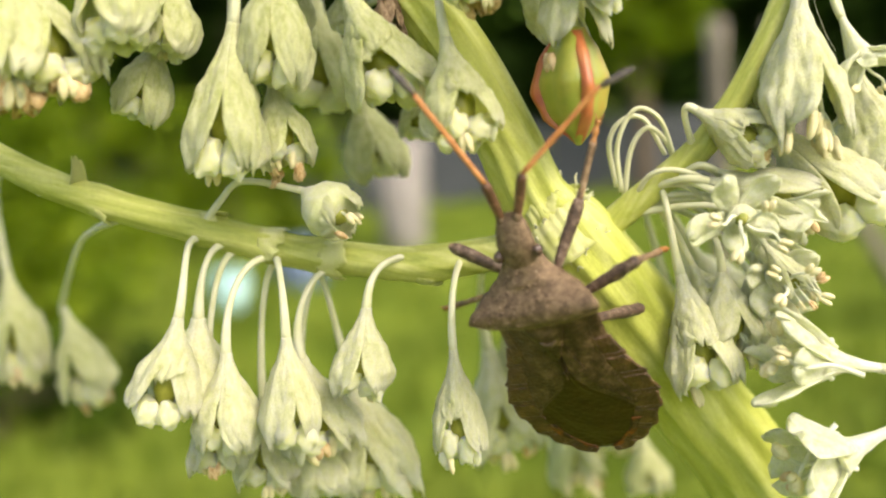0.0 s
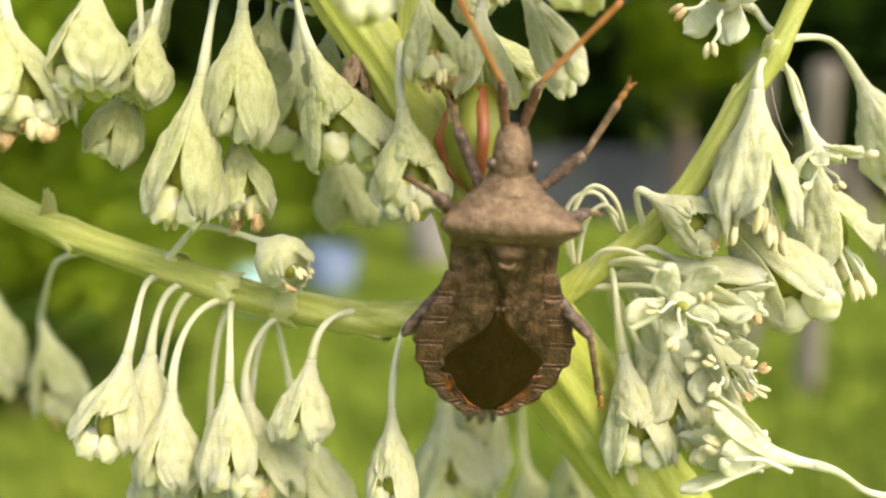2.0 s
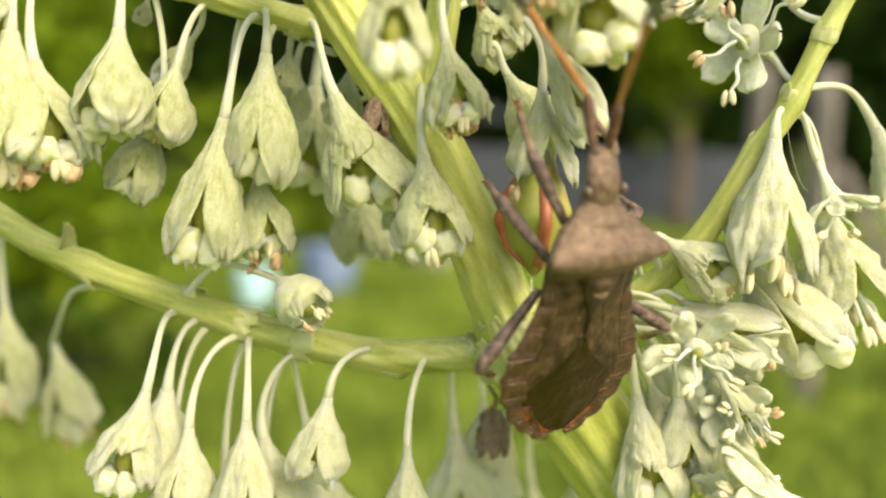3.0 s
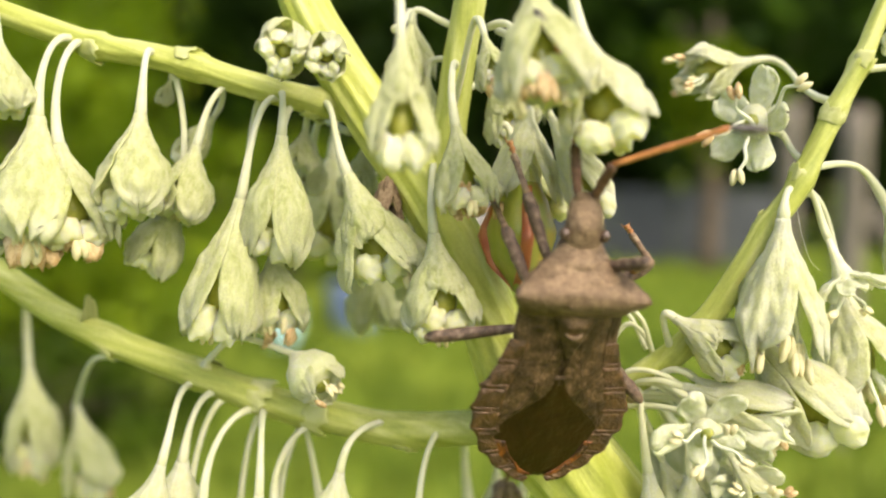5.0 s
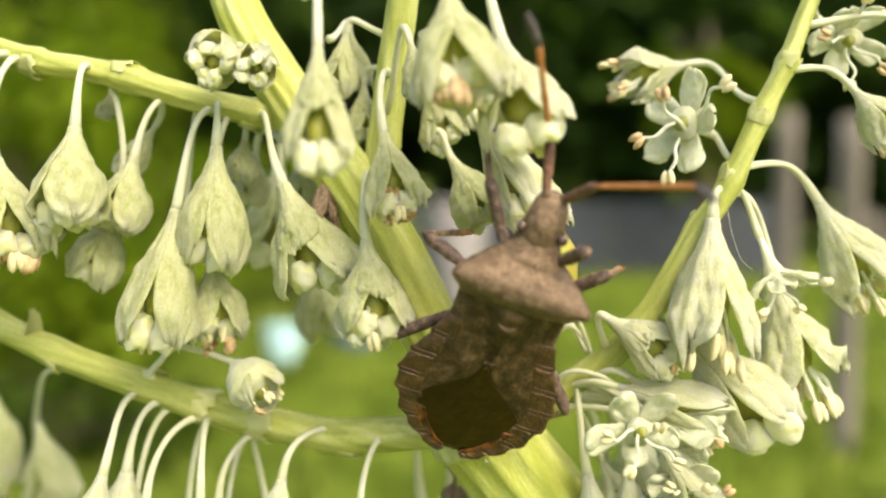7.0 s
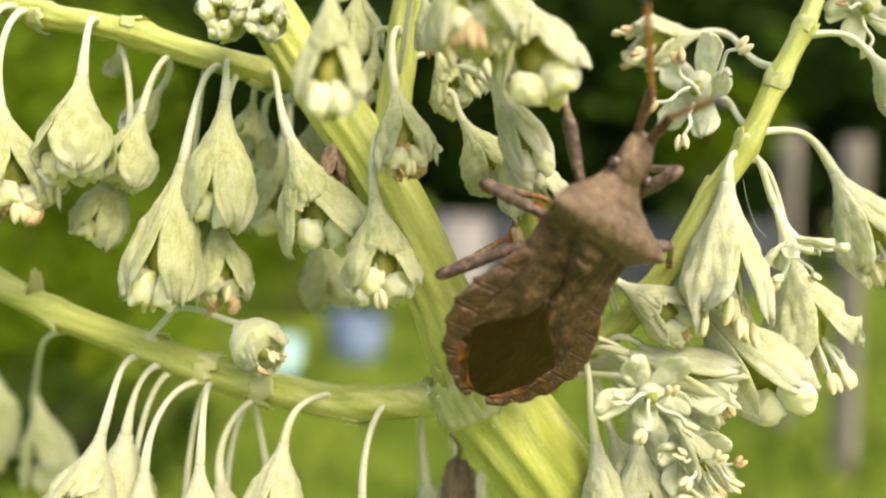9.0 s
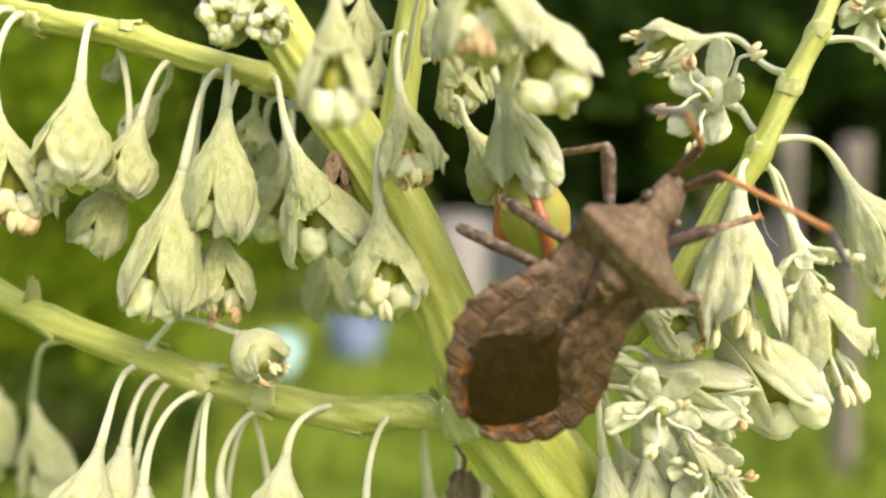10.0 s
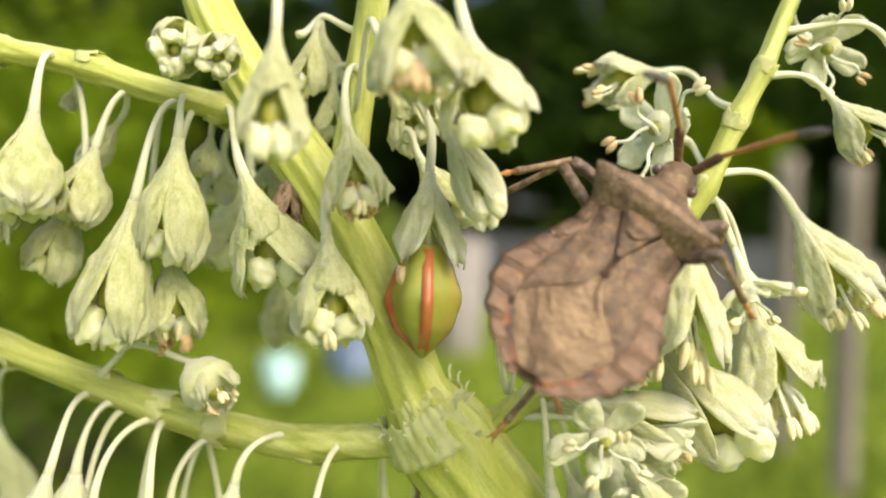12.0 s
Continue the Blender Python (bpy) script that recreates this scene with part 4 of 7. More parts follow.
bract((-19.6, 2.2, -5.8), (0.2, -0.1, 1.0), 1.2, 5)
for branch, where, size in ((LEFT_BRANCH, 0.34, 0.78), (LEFT_BRANCH, 0.515, 0.84), (LEFT_BRANCH, 0.63, 0.86), (LEFT_BRANCH, 0.74, 0.88), (LEFT_BRANCH, 0.9, 0.92),
                            (UPPER_BRANCH, 0.3, 0.72), (UPPER_BRANCH, 0.57, 0.74), (UPPER_BRANCH, 0.92, 0.8),
                            (RIGHT_BRANCH, 0.27, 0.74), (RIGHT_BRANCH, 0.46, 0.64), (RIGHT_BRANCH, 0.57, 0.6), (RIGHT_BRANCH, 0.68, 0.56), (RIGHT_BRANCH, 0.78, 0.52)):
    sheath(branch, where, size, where * 9 + size)

# a strand of spider silk between the upper branch and a flower
strand = new("spider_thread")
strand.location = mm(*SILK[0])
tagged(strand, "fine white strand of spider silk on the branch", "spider silk")
part("silk", tube(smooth_path([mm(*p) - mm(*SILK[0]) for p in SILK], 6), lambda f: 0.000008 + 0.000003 * math.sin(f * 40), 5), FILAMENT_MAT, strand)


# ---- the bug ----
bug = new("dock_bug")
tagged(bug, "brown shield-shaped bug with orange antennae, climbing over the flowers", "insect")


def bmm(x, y, z):
    return Vector((x, y, z)) / 1000


ABDOMEN_WIDTH = [(-6.45, 0.35), (-6.0, 1.35), (-5.3, 2.25), (-4.5, 2.95), (-3.6, 3.38), (-2.8, 3.48), (-2.0, 3.32), (-1.2, 2.95), (-0.3, 2.55), (0.8, 2.38), (2.2, 2.4)]


def back_height(x, y):
    """The height of the bug's back, a shallow dish with raised rims."""
    w = lerp_table(ABDOMEN_WIDTH, y)
    s = min(1, abs(x) / w)
    crown = lerp_table([(-6.4, 0.18), (-4, 0.42), (-1, 0.62), (2, 0.82)], y)
    return crown - (crown - 0.12) * s ** 2.2 + 0.16 * max(0, s - 0.78)


def body_loft(rows, across=14):
    """Closed body of cross sections (y, half width, top, edge, bottom)."""
    bm = bmesh.new()
    rings = []
    for y, w, top, edge, low in rows:
        ring = []
        for i in range(across + 1):
            s = -1 + 2 * i / across
            ring.append(bm.verts.new(bmm(s * w, y, top - (top - edge) * abs(s) ** 2.6)))
        for i in range(1, across):
            s = 1 - 2 * i / across
            ring.append(bm.verts.new(bmm(s * w, y, edge - (edge - low) * (1 - abs(s) ** 2.2))))
        rings.append(ring)
    n = len(rings[0])
    for a, b in zip(rings, rings[1:]):
        for k in range(n):
            bm.faces.new((a[k], a[(k + 1) % n], b[(k + 1) % n], b[k]))
    bm.faces.new(rings[0])
    bm.faces.new(rings[-1][::-1])
    return bm


rows = []
for i in range(28):
    y = 2.3 - 8.6 * i / 27
    w = lerp_table(ABDOMEN_WIDTH, y) * 0.9
    rows.append((y, w, back_height(0, y) - 0.10, 0.04, -1.15 * math.sin(math.pi * min(1, (y + 6.7) / 7.5) * 0.62)))
part("abdomen", body_loft(rows), BELLY_MAT, bug)


def margin_segment(side, y0, y1, index):
    """One raised toothed plate of the bug's side rim: its front pale, its hind edge dark."""
    def surface_of(f0, f1):
        def surface(u, v):
            f = f0 + (f1 - f0) * (u + 1) / 2
            y = y0 + 0.01 + (y1 - y0 - 0.01) * f
            w = lerp_table(ABDOMEN_WIDTH, y)
            tooth = 0.17 * f ** 1.6 - 0.17 * max(0, f - 0.86) * 7
            x = w * (0.66 + 0.34 * v) + tooth * v ** 3 + 0.05 * noise.noise(Vector((y * 5, index, side))) * v ** 4
            wob = 0.05 * noise.noise(Vector((f * 2.0, v * 2.5, index * 2.1 + side)))
            return bmm(side * x, y - 0.18 * v * (1 if y < -4.6 else 0.3), back_height(w * (0.66 + 0.34 * v), y) + 0.05 + 0.06 * v + wob + 0.05 * math.sin(math.pi * min(1, f * 1.1)) * v)
        return surface
    plate = part("margin_plate", shell(surface_of(0, 0.80), 16, 8, 0.09 / 1000), MARGIN_MAT, bug)
    part("dark_band", shell(surface_of(0.80, 1.0), 7, 8, 0.09 / 1000), MARGIN_DARK_MAT, plate, "dark hind edge of the rim plate")


edges = (0.4, -0.75, -1.9, -3.0, -4.0, -5.0, -5.75, -6.35)
for k, (a, b) in enumerate(zip(edges, edges[1:])):
    for side in (-1, 1):
        margin_segment(side, a, b, k)


def wing_sheet(inner, outer, y0, y1, lift, thick, nu, nv, seed):
    def surface(u, v):
        y = y0 + (y1 - y0) * v
        a, b = inner(y), outer(y)
        x = a + (b - a) * (u + 1) / 2
        return bmm(x, y, back_height(x, y) + lift + 0.035 * noise.noise(Vector((x * 1.3, y * 1.3, seed))) + 0.02 * math.sin(u * 7 + y))
    return shell(surface, nu, nv, thick / 1000)


def corium_inner(y):
    return lerp_table([(-3.75, 2.25), (-1.5, 0.03), (0.1, 0.03), (2.1, 1.0)], y)


def corium_outer(y):
    return max(corium_inner(y) + 0.02, lerp_table([(-3.75, 2.42), (-2.4, 2.5), (0, 2.3), (2.1, 2.32)], y))


part("left_forewing", wing_sheet(lambda y: -corium_outer(y), lambda y: -corium_inner(y), 2.1, -3.75, 0.070, 0.03, 10, 26, 1), WING_MAT, bug)
part("right_forewing", wing_sheet(corium_inner, corium_outer, 2.1, -3.75, 0.078, 0.03, 10, 26, 1), WING_MAT, bug)
membrane_half = [(-6.2, 0.35), (-5.75, 1.2), (-5.0, 1.95), (-4.2, 2.36), (-3.7, 2.5), (-1.4, 0.35), (-1.1, 0.3)]
part("wing_membrane", wing_sheet(lambda y: -lerp_table(membrane_half, y), lambda y: lerp_table(membrane_half, y), -1.1, -6.2, 0.050, 0.03, 16, 22, 1), MEMBRANE_MAT, bug, "dark glossy wing membrane")


# rusty upper side of the tail that shows between membrane and rim
for side in (-1, 1):
    part("tail_plate", wing_sheet(lambda y: side * lerp_table(membrane_half, y) * 0.80, lambda y: side * (lerp_table(membrane_half, y) + 0.32), -4.4, -6.2, 0.085, 0.05, 6, 14, 12 + side), RUST_MAT, bug, "rust-orange tail plate")

# raised veins of the fore wings
def vein(points, side, width):
    pth = smooth_path([bmm(side * x, y, back_height(x, y) + 0.09) for x, y in points], 5)
    part("wing_vein", tube(pth, lambda f: 0.42 * width / 1000 * (1 - 0.4 * f), 6), WING_MAT, bug)


for side in (-1, 1):
    vein(((1.9, 1.9), (1.75, 0.4), (1.95, -1.4), (2.25, -3.3)), side, 0.07)
    vein(((0.95, 1.9), (0.5, 0.7), (0.9, -1.0), (1.5, -2.7)), side, 0.06)
    vein(((0.06, 0.0), (0.06, -0.8), (0.08, -1.5)), side, 0.06)


def scutellum_surface(u, v):
    y = 2.0 - 2.3 * v
    x = u * (1.08 * (1 - v) ** 0.9 + 0.03)
    return bmm(x, y, back_height(x, y) + 0.12 + 0.12 * math.exp(-((v - 0.3) / 0.12) ** 2) * (1 - u * u) + 0.10 * (1 - u * u) * math.sin(math.pi * (0.2 + 0.8 * v)))


part("scutellum", shell(scutellum_surface, 12, 20, 0.0001), WING_MAT, bug)
bm = tube(smooth_path([bmm(-0.42, 1.18, back_height(0.4, 1.2) + 0.20), bmm(-0.26, 0.92, back_height(0.2, 0.9) + 0.27), bmm(0, 0.82, back_height(0, 0.8) + 0.30), bmm(0.26, 0.92, back_height(0.2, 0.9) + 0.27), bmm(0.42, 1.18, back_height(0.4, 1.2) + 0.20)], 5), lambda f: (0.03 + 0.09 * math.sin(math.pi * f)) / 1000, 8)
part("scutellum_ridge", bm, PRONOTUM_MAT, bug, "pale crescent on the scutellum")

# shield behind the head, with its two blunt horns
SHIELD_W = [(1.5, 2.22), (1.8, 2.38), (2.1, 2.56), (2.4, 2.80), (2.66, 2.95), (2.9, 2.86), (3.2, 2.46), (3.6, 1.86), (4.0, 1.34), (4.35, 1.06), (4.65, 0.93)]
SHIELD_TOP = [(1.5, 0.62), (1.75, 0.98), (2.1, 1.40), (2.5, 1.62), (2.9, 1.56), (3.3, 1.28), (3.8, 0.86), (4.25, 0.50), (4.65, 0.28)]
SHIELD_EDGE = [(1.5, 0.30), (1.9, 0.62), (2.3, 1.08), (2.64, 1.34), (2.95, 1.10), (3.4, 0.46), (3.9, 0.06), (4.65, -0.14)]
rows = []
for i in range(27):
    y = 1.5 + 3.15 * i / 26
    rows.append((y, lerp_table(SHIELD_W, y), lerp_table(SHIELD_TOP, y), lerp_table(SHIELD_EDGE, y), lerp_table([(1.5, -0.9), (3.2, -0.95), (4.65, -0.55)], y)))
bm = body_loft(rows, 26)
for vert in bm.verts:
    p = vert.co * 1000
    if p.z > 0.1:
        vert.co.z += (0.07 * noise.noise(p * 1.6) + 0.035 * noise.noise(p * 4.5)) / 1000
        if abs(p.x) < 0.9 and 3.3 < p.y < 3.9:
            vert.co.z -= 0.00005 * math.sin((p.y - 3.3) / 0.6 * math.pi)
part("pronotum", bm, PRONOTUM_MAT, bug, "pale brown speckled shield with blunt horns")

HEAD_W = [(4.3, 0.80), (4.75, 0.86), (5.2, 0.86), (5.7, 0.80), (6.1, 0.70), (6.4, 0.54), (6.55, 0.28)]
rows = []
for i in range(17):
    y = 4.3 + 2.25 * i / 16
    c = lerp_table([(4.3, 0.0), (5.2, -0.12), (6.55, -0.62)], y)
    h = lerp_table([(4.3, 0.42), (5.2, 0.46), (6.1, 0.34), (6.55, 0.12)], y)
    rows.append((y, lerp_table(HEAD_W, y), c + h, c, c - h))
head = part("head", body_loft(rows, 12), PRONOTUM_MAT, bug)
for side in (-1, 1):
    bm = bmesh.new()
    add_blob(bm, bmm(side * 0.87, 4.95, 0.05), (0.00022, 0.00027, 0.00025), None, 8, 12)
    part("eye", bm, EYE_MAT, head)
    bm = bmesh.new()
    add_blob(bm, bmm(side * 0.36, 6.3, -0.5), (0.00022, 0.00028, 0.0002), None, 7, 10, 0.2, side)
    part("antenna_socket", bm, PRONOTUM_MAT, head)


bm = bmesh.new()
rnd = random.Random(21)
for k in range(150):
    y = rnd.uniform(1.7, 4.5)
    x = rnd.uniform(-0.92, 0.92) * lerp_table(SHIELD_W, y)
    top, edge = lerp_table(SHIELD_TOP, y), lerp_table(SHIELD_EDGE, y)
    z = top - (top - edge) * abs(x / lerp_table(SHIELD_W, y)) ** 2.6
    r = rnd.uniform(0.025, 0.055)
    add_blob(bm, bmm(x, y, z), (r / 1000, r / 1000, r / 1000), None, 4, 6)
part("granulation", bm, SHANK_MAT, bug, "pale granules of the shield")


def limb(rows, sides=10, rough=0.0, seed=0.0):
    """A limb segment along +X: (x, radius) in millimetres."""
    n = 14
    last = rows[-1][0]
    pth = [bmm(last * i / n, 0, 0) for i in range(n + 1)]
    return tube(pth, lambda f: lerp_table(rows, f * last) / 1000, sides, lambda a, f: 1 + rough * noise.noise(Vector((math.cos(a) * 2, math.sin(a) * 2, f * 14 + seed))))


def leg(name, hip, upper_len, lower_len):
    upper = part(name, limb([(0, 0.17), (0.4, 0.2), (upper_len * 0.7, 0.29), (upper_len - 0.15, 0.27), (upper_len, 0.2)], 10, 0.25, len(name)), LEG_MAT, bug)
    upper.location = bmm(*hip)
    shank = lower_len - 1.0
    lower = part("tibia", limb([(0, 0.17), (0.3, 0.15), (shank * 0.6, 0.14), (shank, 0.17)], 9, 0.2, 3), SHANK_MAT, upper)
    bm = bmesh.new()
    add_tube(bm, [bmm(shank - 0.05 + 0.95 * i / 8, 0, -0.05 * math.sin(i / 8 * 3)) for i in range(9)], lambda f: (0.12 + 0.035 * math.cos(f * 13)) / 1000, 8)
    for s in (-1, 1):
        add_tube(bm, smooth_path([bmm(lower_len - 0.15, 0.04 * s, 0), bmm(lower_len + 0.08, 0.14 * s, 0.02), bmm(lower_len + 0.2, 0.2 * s, -0.1)], 3), lambda f: (0.045 - 0.035 * f) / 1000, 6)
    foot = part("tarsus", bm, TARSUS_MAT, upper, "orange-brown clawed foot")
    return upper, lower, foot


left_front_upper, left_front_lower, left_front_foot = leg("left_front_leg", (-0.9, 3.3, -0.8), 3.1, 3.4)
left_middle_upper, left_middle_lower, left_middle_foot = leg("left_middle_leg", (-1.2, 1.6, -1.0), 3.3, 3.7)
left_hind_upper, left_hind_lower, left_hind_foot = leg("left_hind_leg", (-1.4, 0.3, -1.0), 4.1, 4.6)
right_front_upper, right_front_lower, right_front_foot = leg("right_front_leg", (0.9, 3.3, -0.8), 3.1, 3.4)
right_middle_upper, right_middle_lower, right_middle_foot = leg("right_middle_leg", (1.2, 1.6, -1.0), 3.3, 3.7)
right_hind_upper, right_hind_lower, right_hind_foot = leg("right_hind_leg", (1.4, 0.3, -1.0), 4.1, 4.6)


def antenna(name):
    upper = part(name, limb([(0, 0.13), (0.25, 0.19), (1.2, 0.22), (1.95, 0.21), (2.12, 0.13)], 10, 0.15, 1), SCAPE_MAT, bug)
    lower = part("flagellum", limb([(0, 0.10), (0.2, 0.115), (2.0, 0.12), (2.3, 0.14), (2.45, 0.105), (4.1, 0.125), (4.42, 0.11)], 9, 0.06, 2), ANTENNA_MAT, upper, "orange antenna joints")
    tip = part("antenna_club", limb([(0, 0.09), (0.25, 0.15), (0.8, 0.18), (1.25, 0.13), (1.45, 0.03)], 9, 0.1, 4), CLUB_MAT, upper, "dark grey antenna tip")
    return upper, lower, tip


left_antenna_upper, left_antenna_lower, left_antenna_tip = antenna("left_antenna")
right_antenna_upper, right_antenna_lower, right_antenna_tip = antenna("right_antenna")


# ---- the garden behind ----
bm = bmesh.new()
rings = [0.4, 1, 2, 3, 4.5, 6, 8, 11, 16, 30, 80, 200, 600]
prev = None
hub = bm.verts.new((0, 0, 0))
for r in rings:
    ring = []
    for k in range(48):
        a = 2 * math.pi * k / 48
        x, y = r * math.cos(a), r * math.sin(a)
        z = 0.0 if r < 0.5 or r > 30 else 0.03 * noise.noise(Vector((x * 0.5, y * 0.5, 0)))
        ring.append(bm.verts.new((x, y, z)))
    for k in range(48):
        j = (k + 1) % 48
        if prev:
            bm.faces.new((prev[k], prev[j], ring[j], ring[k]))
        else:
            bm.faces.new((hub, ring[k], ring[j]))
    prev = ring
ground = tagged(new("ground", mesh_of("ground", bm, LAWN_MAT)), "sunlit rough green lawn", "lawn", kind="structure")


def blades(name, spots, height, mat, seed):
    """Many bent blades as one object."""
    rnd = random.Random(seed)
    vs, fs = [], []
    for x, y in spots:
        a, h, lean = rnd.uniform(0, 6.28), height * rnd.uniform(0.5, 1.2), rnd.uniform(0.1, 0.6)
        w = 0.012 * rnd.uniform(0.6, 1.3)
        dx, dy = math.cos(a), math.sin(a)
        b = len(vs)
        vs += [(x - dy * w, y + dx * w, -0.03), (x + dy * w, y - dx * w, -0.03), (x + dx * lean * h * 0.4 + dy * w * 0.7, y + dy * lean * h * 0.4 - dx * w * 0.7, h * 0.6),
               (x + dx * lean * h * 0.4 - dy * w * 0.7, y + dy * lean * h * 0.4 + dx * w * 0.7, h * 0.6), (x + dx * lean * h, y + dy * lean * h, h * 0.95)]
        fs += [(b, b + 1, b + 2, b + 3), (b + 3, b + 2, b + 4)]
    me = bpy.data.meshes.new(name)
    me.from_pydata(vs, [], fs)
    me.materials.append(mat)
    return new(name, me)


rnd = random.Random(5)
spots = []
for k in range(9000):
    y = 1.6 + 7.5 * rnd.random() ** 1.4
    spots.append((rnd.uniform(-0.7, 0.75) * y, y))
for k in range(14000):
    a, r = rnd.uniform(0, 6.283), 0.4 + 9 * rnd.random() ** 0.8
    spots.append((r * math.cos(a), r * math.sin(a)))
tagged(blades("grass", spots, 0.11, GRASS_MAT, 7), "long uneven grass of the lawn", "grass", kind="stuff")


def leaf_cloud(mat, centre, size, count, leaf, seed, name="crown"):
    """A crown of many small folded leaves in uneven clumps with gaps."""
    rnd = random.Random(seed)
    vs, fs = [], []
    clumps = []
    for k in range(max(8, count // 90)):
        d = Vector((rnd.gauss(0, 1), rnd.gauss(0, 1), rnd.gauss(0, 1))).normalized() * rnd.random() ** 0.4
        clumps.append((Vector((d.x * size[0], d.y * size[1], d.z * size[2])), rnd.uniform(0.14, 0.34)))
    for k in range(count):
        c, s = rnd.choice(clumps)
        p = Vector(centre) + c + Vector((rnd.gauss(0, 1), rnd.gauss(0, 1), rnd.gauss(0, 1))) * s * min(size) * 0.6
        if p.z < 0.02:
            p.z = rnd.uniform(0.02, 0.3)
        q = Euler((rnd.uniform(-0.9, 0.9), rnd.uniform(-0.9, 0.9), rnd.uniform(0, 6.28))).to_matrix()
        L = leaf * rnd.uniform(0.6, 1.3)
        b = len(vs)
        for x, y, z in ((-0.5, 0, 0), (0, 0.28, 0.06), (0.55, 0, -0.05), (0, -0.28, 0.06)):
            vs.append(p + q @ (Vector((x, y, z)) * L))
        fs += [(b, b + 1, b + 2), (b, b + 2, b + 3)]
    me = bpy.data.meshes.new(name)
    me.from_pydata(vs, [], fs)
    me.materials.append(mat)
    return me


def shrub(name, label, at_place, size, height, mat, count, leaf, seed, category):
    """A shrub or tree: tapered trunk, limbs, and a crown of leaves."""
    rnd = random.Random(seed)
    root = new(name)
    root.location = (*at_place, 0)
    tagged(root, label, category)
    bm = bmesh.new()
    add_tube(bm, smooth_path([(0, 0, -0.05), (0.03, 0.02, height * 0.4), (-0.02, 0.03, height * 0.8)], 5), lambda f: 0.035 * height * (1 - 0.7 * f), 10)
    part("trunk", bm, BARK_MAT, root)
    for k in range(7):
        bm = bmesh.new()
        a, h = k * 0.9 + rnd.random(), height * rnd.uniform(0.2, 0.6)
        add_tube(bm, smooth_path([(0, 0, h), (math.cos(a) * size[0] * 0.4, math.sin(a) * size[1] * 0.4, h + height * 0.12), (math.cos(a) * size[0] * 0.8, math.sin(a) * size[1] * 0.8, h + height * 0.22)], 4), lambda f: 0.012 * height * (1 - 0.75 * f), 6)
        part("limb", bm, BARK_MAT, root)
    part("crown", leaf_cloud(mat, (0, 0, height * 0.55), size, count, leaf, seed), mat, root)
    return root


shrub("bush", "bright yellow-green leafy garden bush", (-1.75, 3.4), (0.85, 0.6, 0.8), 1.6, LEAF_MAT, 7000, 0.07, 11, "bush")
shrub("bush", "bright yellow-green leafy garden bush", (-2.7, 5.0), (1.2, 0.8, 1.1), 2.2, LEAF_MAT, 6000, 0.09, 12, "bush")
shrub("bush", "low sunlit shrub beside the lawn", (-1.3, 6.8), (0.9, 0.7, 0.6), 1.1, LEAF_MAT, 4000, 0.08, 14, "bush")
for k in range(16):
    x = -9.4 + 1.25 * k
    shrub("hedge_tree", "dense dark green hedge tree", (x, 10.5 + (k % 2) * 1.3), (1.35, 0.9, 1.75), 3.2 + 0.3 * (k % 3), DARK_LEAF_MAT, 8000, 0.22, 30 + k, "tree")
# taller trees added behind: the hedge's sunlit top put into a lighter leaf colour
for k in range(9):
    shrub("lit_hedge_top", "tall mid-green tree added behind to stand for the lit top of the hedge", (-11 + 2.9 * k, 15.5 + (k % 2) * 2), (2.4, 1.6, 2.9), 7.2 + 0.6 * (k % 3), MID_LEAF_MAT, 7000, 0.34, 70 + k, "tree")
shrub("sapling", "sunlit young tree in front of the hedge", (2.35, 8.0), (0.55, 0.4, 0.5), 2.9, LEAF_MAT, 3500, 0.15, 50, "tree")
shrub("low_shrub", "low dark green shrub at the lawn's edge", (-1.35, 2.7), (0.55, 0.4, 0.2), 0.42, MID_LEAF_MAT, 2600, 0.07, 51, "bush")
shrub("low_shrub", "low dark green shrub at the lawn's edge", (-2.0, 4.4), (0.6, 0.4, 0.25), 0.5, MID_LEAF_MAT, 2200, 0.08, 52, "bush")


def rough_post(name, label, at_place, width, height, lean, seed):
    """A squared, split and weathered timber post."""
    root = new(name)
    root.location = (*at_place, 0)
    tagged(root, label, "post", "garden posts")
    bm = bmesh.new()
    path = [Vector((lean * i / 10 * height, 0, -0.1 + (height + 0.1) * i / 10)) for i in range(11)]
    add_tube(bm, path, lambda f: width * 0.6, 16, lambda a, f: (1 / max(abs(math.cos(a)), abs(math.sin(a)))) ** 0.8 * 0.86 + 0.06 * noise.noise(Vector((math.cos(a), f * 6, seed))))
    part("timber", bm, POST_MAT, root)
    bm = bmesh.new()
    add_blob(bm, (lean * height, 0, height), (width * 0.56, width * 0.56, width * 0.12), None, 6, 12, 0.3, seed)
    part("worn_top", bm, POST_MAT, root)
    return root


rough_post("wooden_post", "weathered grey-brown wooden garden post", (1.385, 3.0), 0.072, 1.19, 0.0, 1)
rough_post("wooden_post", "weathered grey-brown wooden garden post", (1.39, 3.6), 0.065, 1.25, 0.0, 2)

# slanting pole by the posts
pole = new("leaning_pole")
pole.location = (1.55, 3.1, 0)
tagged(pole, "pale wooden pole leaning by the posts", "pole")
bm = tube([Vector((0.45 - 0.5 * i / 8, 0, 0.0 + 0.85 * i / 8)) for i in range(9)], lambda f: 0.035 - 0.008 * f, 10, lambda a, f: 1 + 0.1 * noise.noise(Vector((math.cos(a), f * 8, 3))))
part("shaft", bm, POST_MAT, pole)

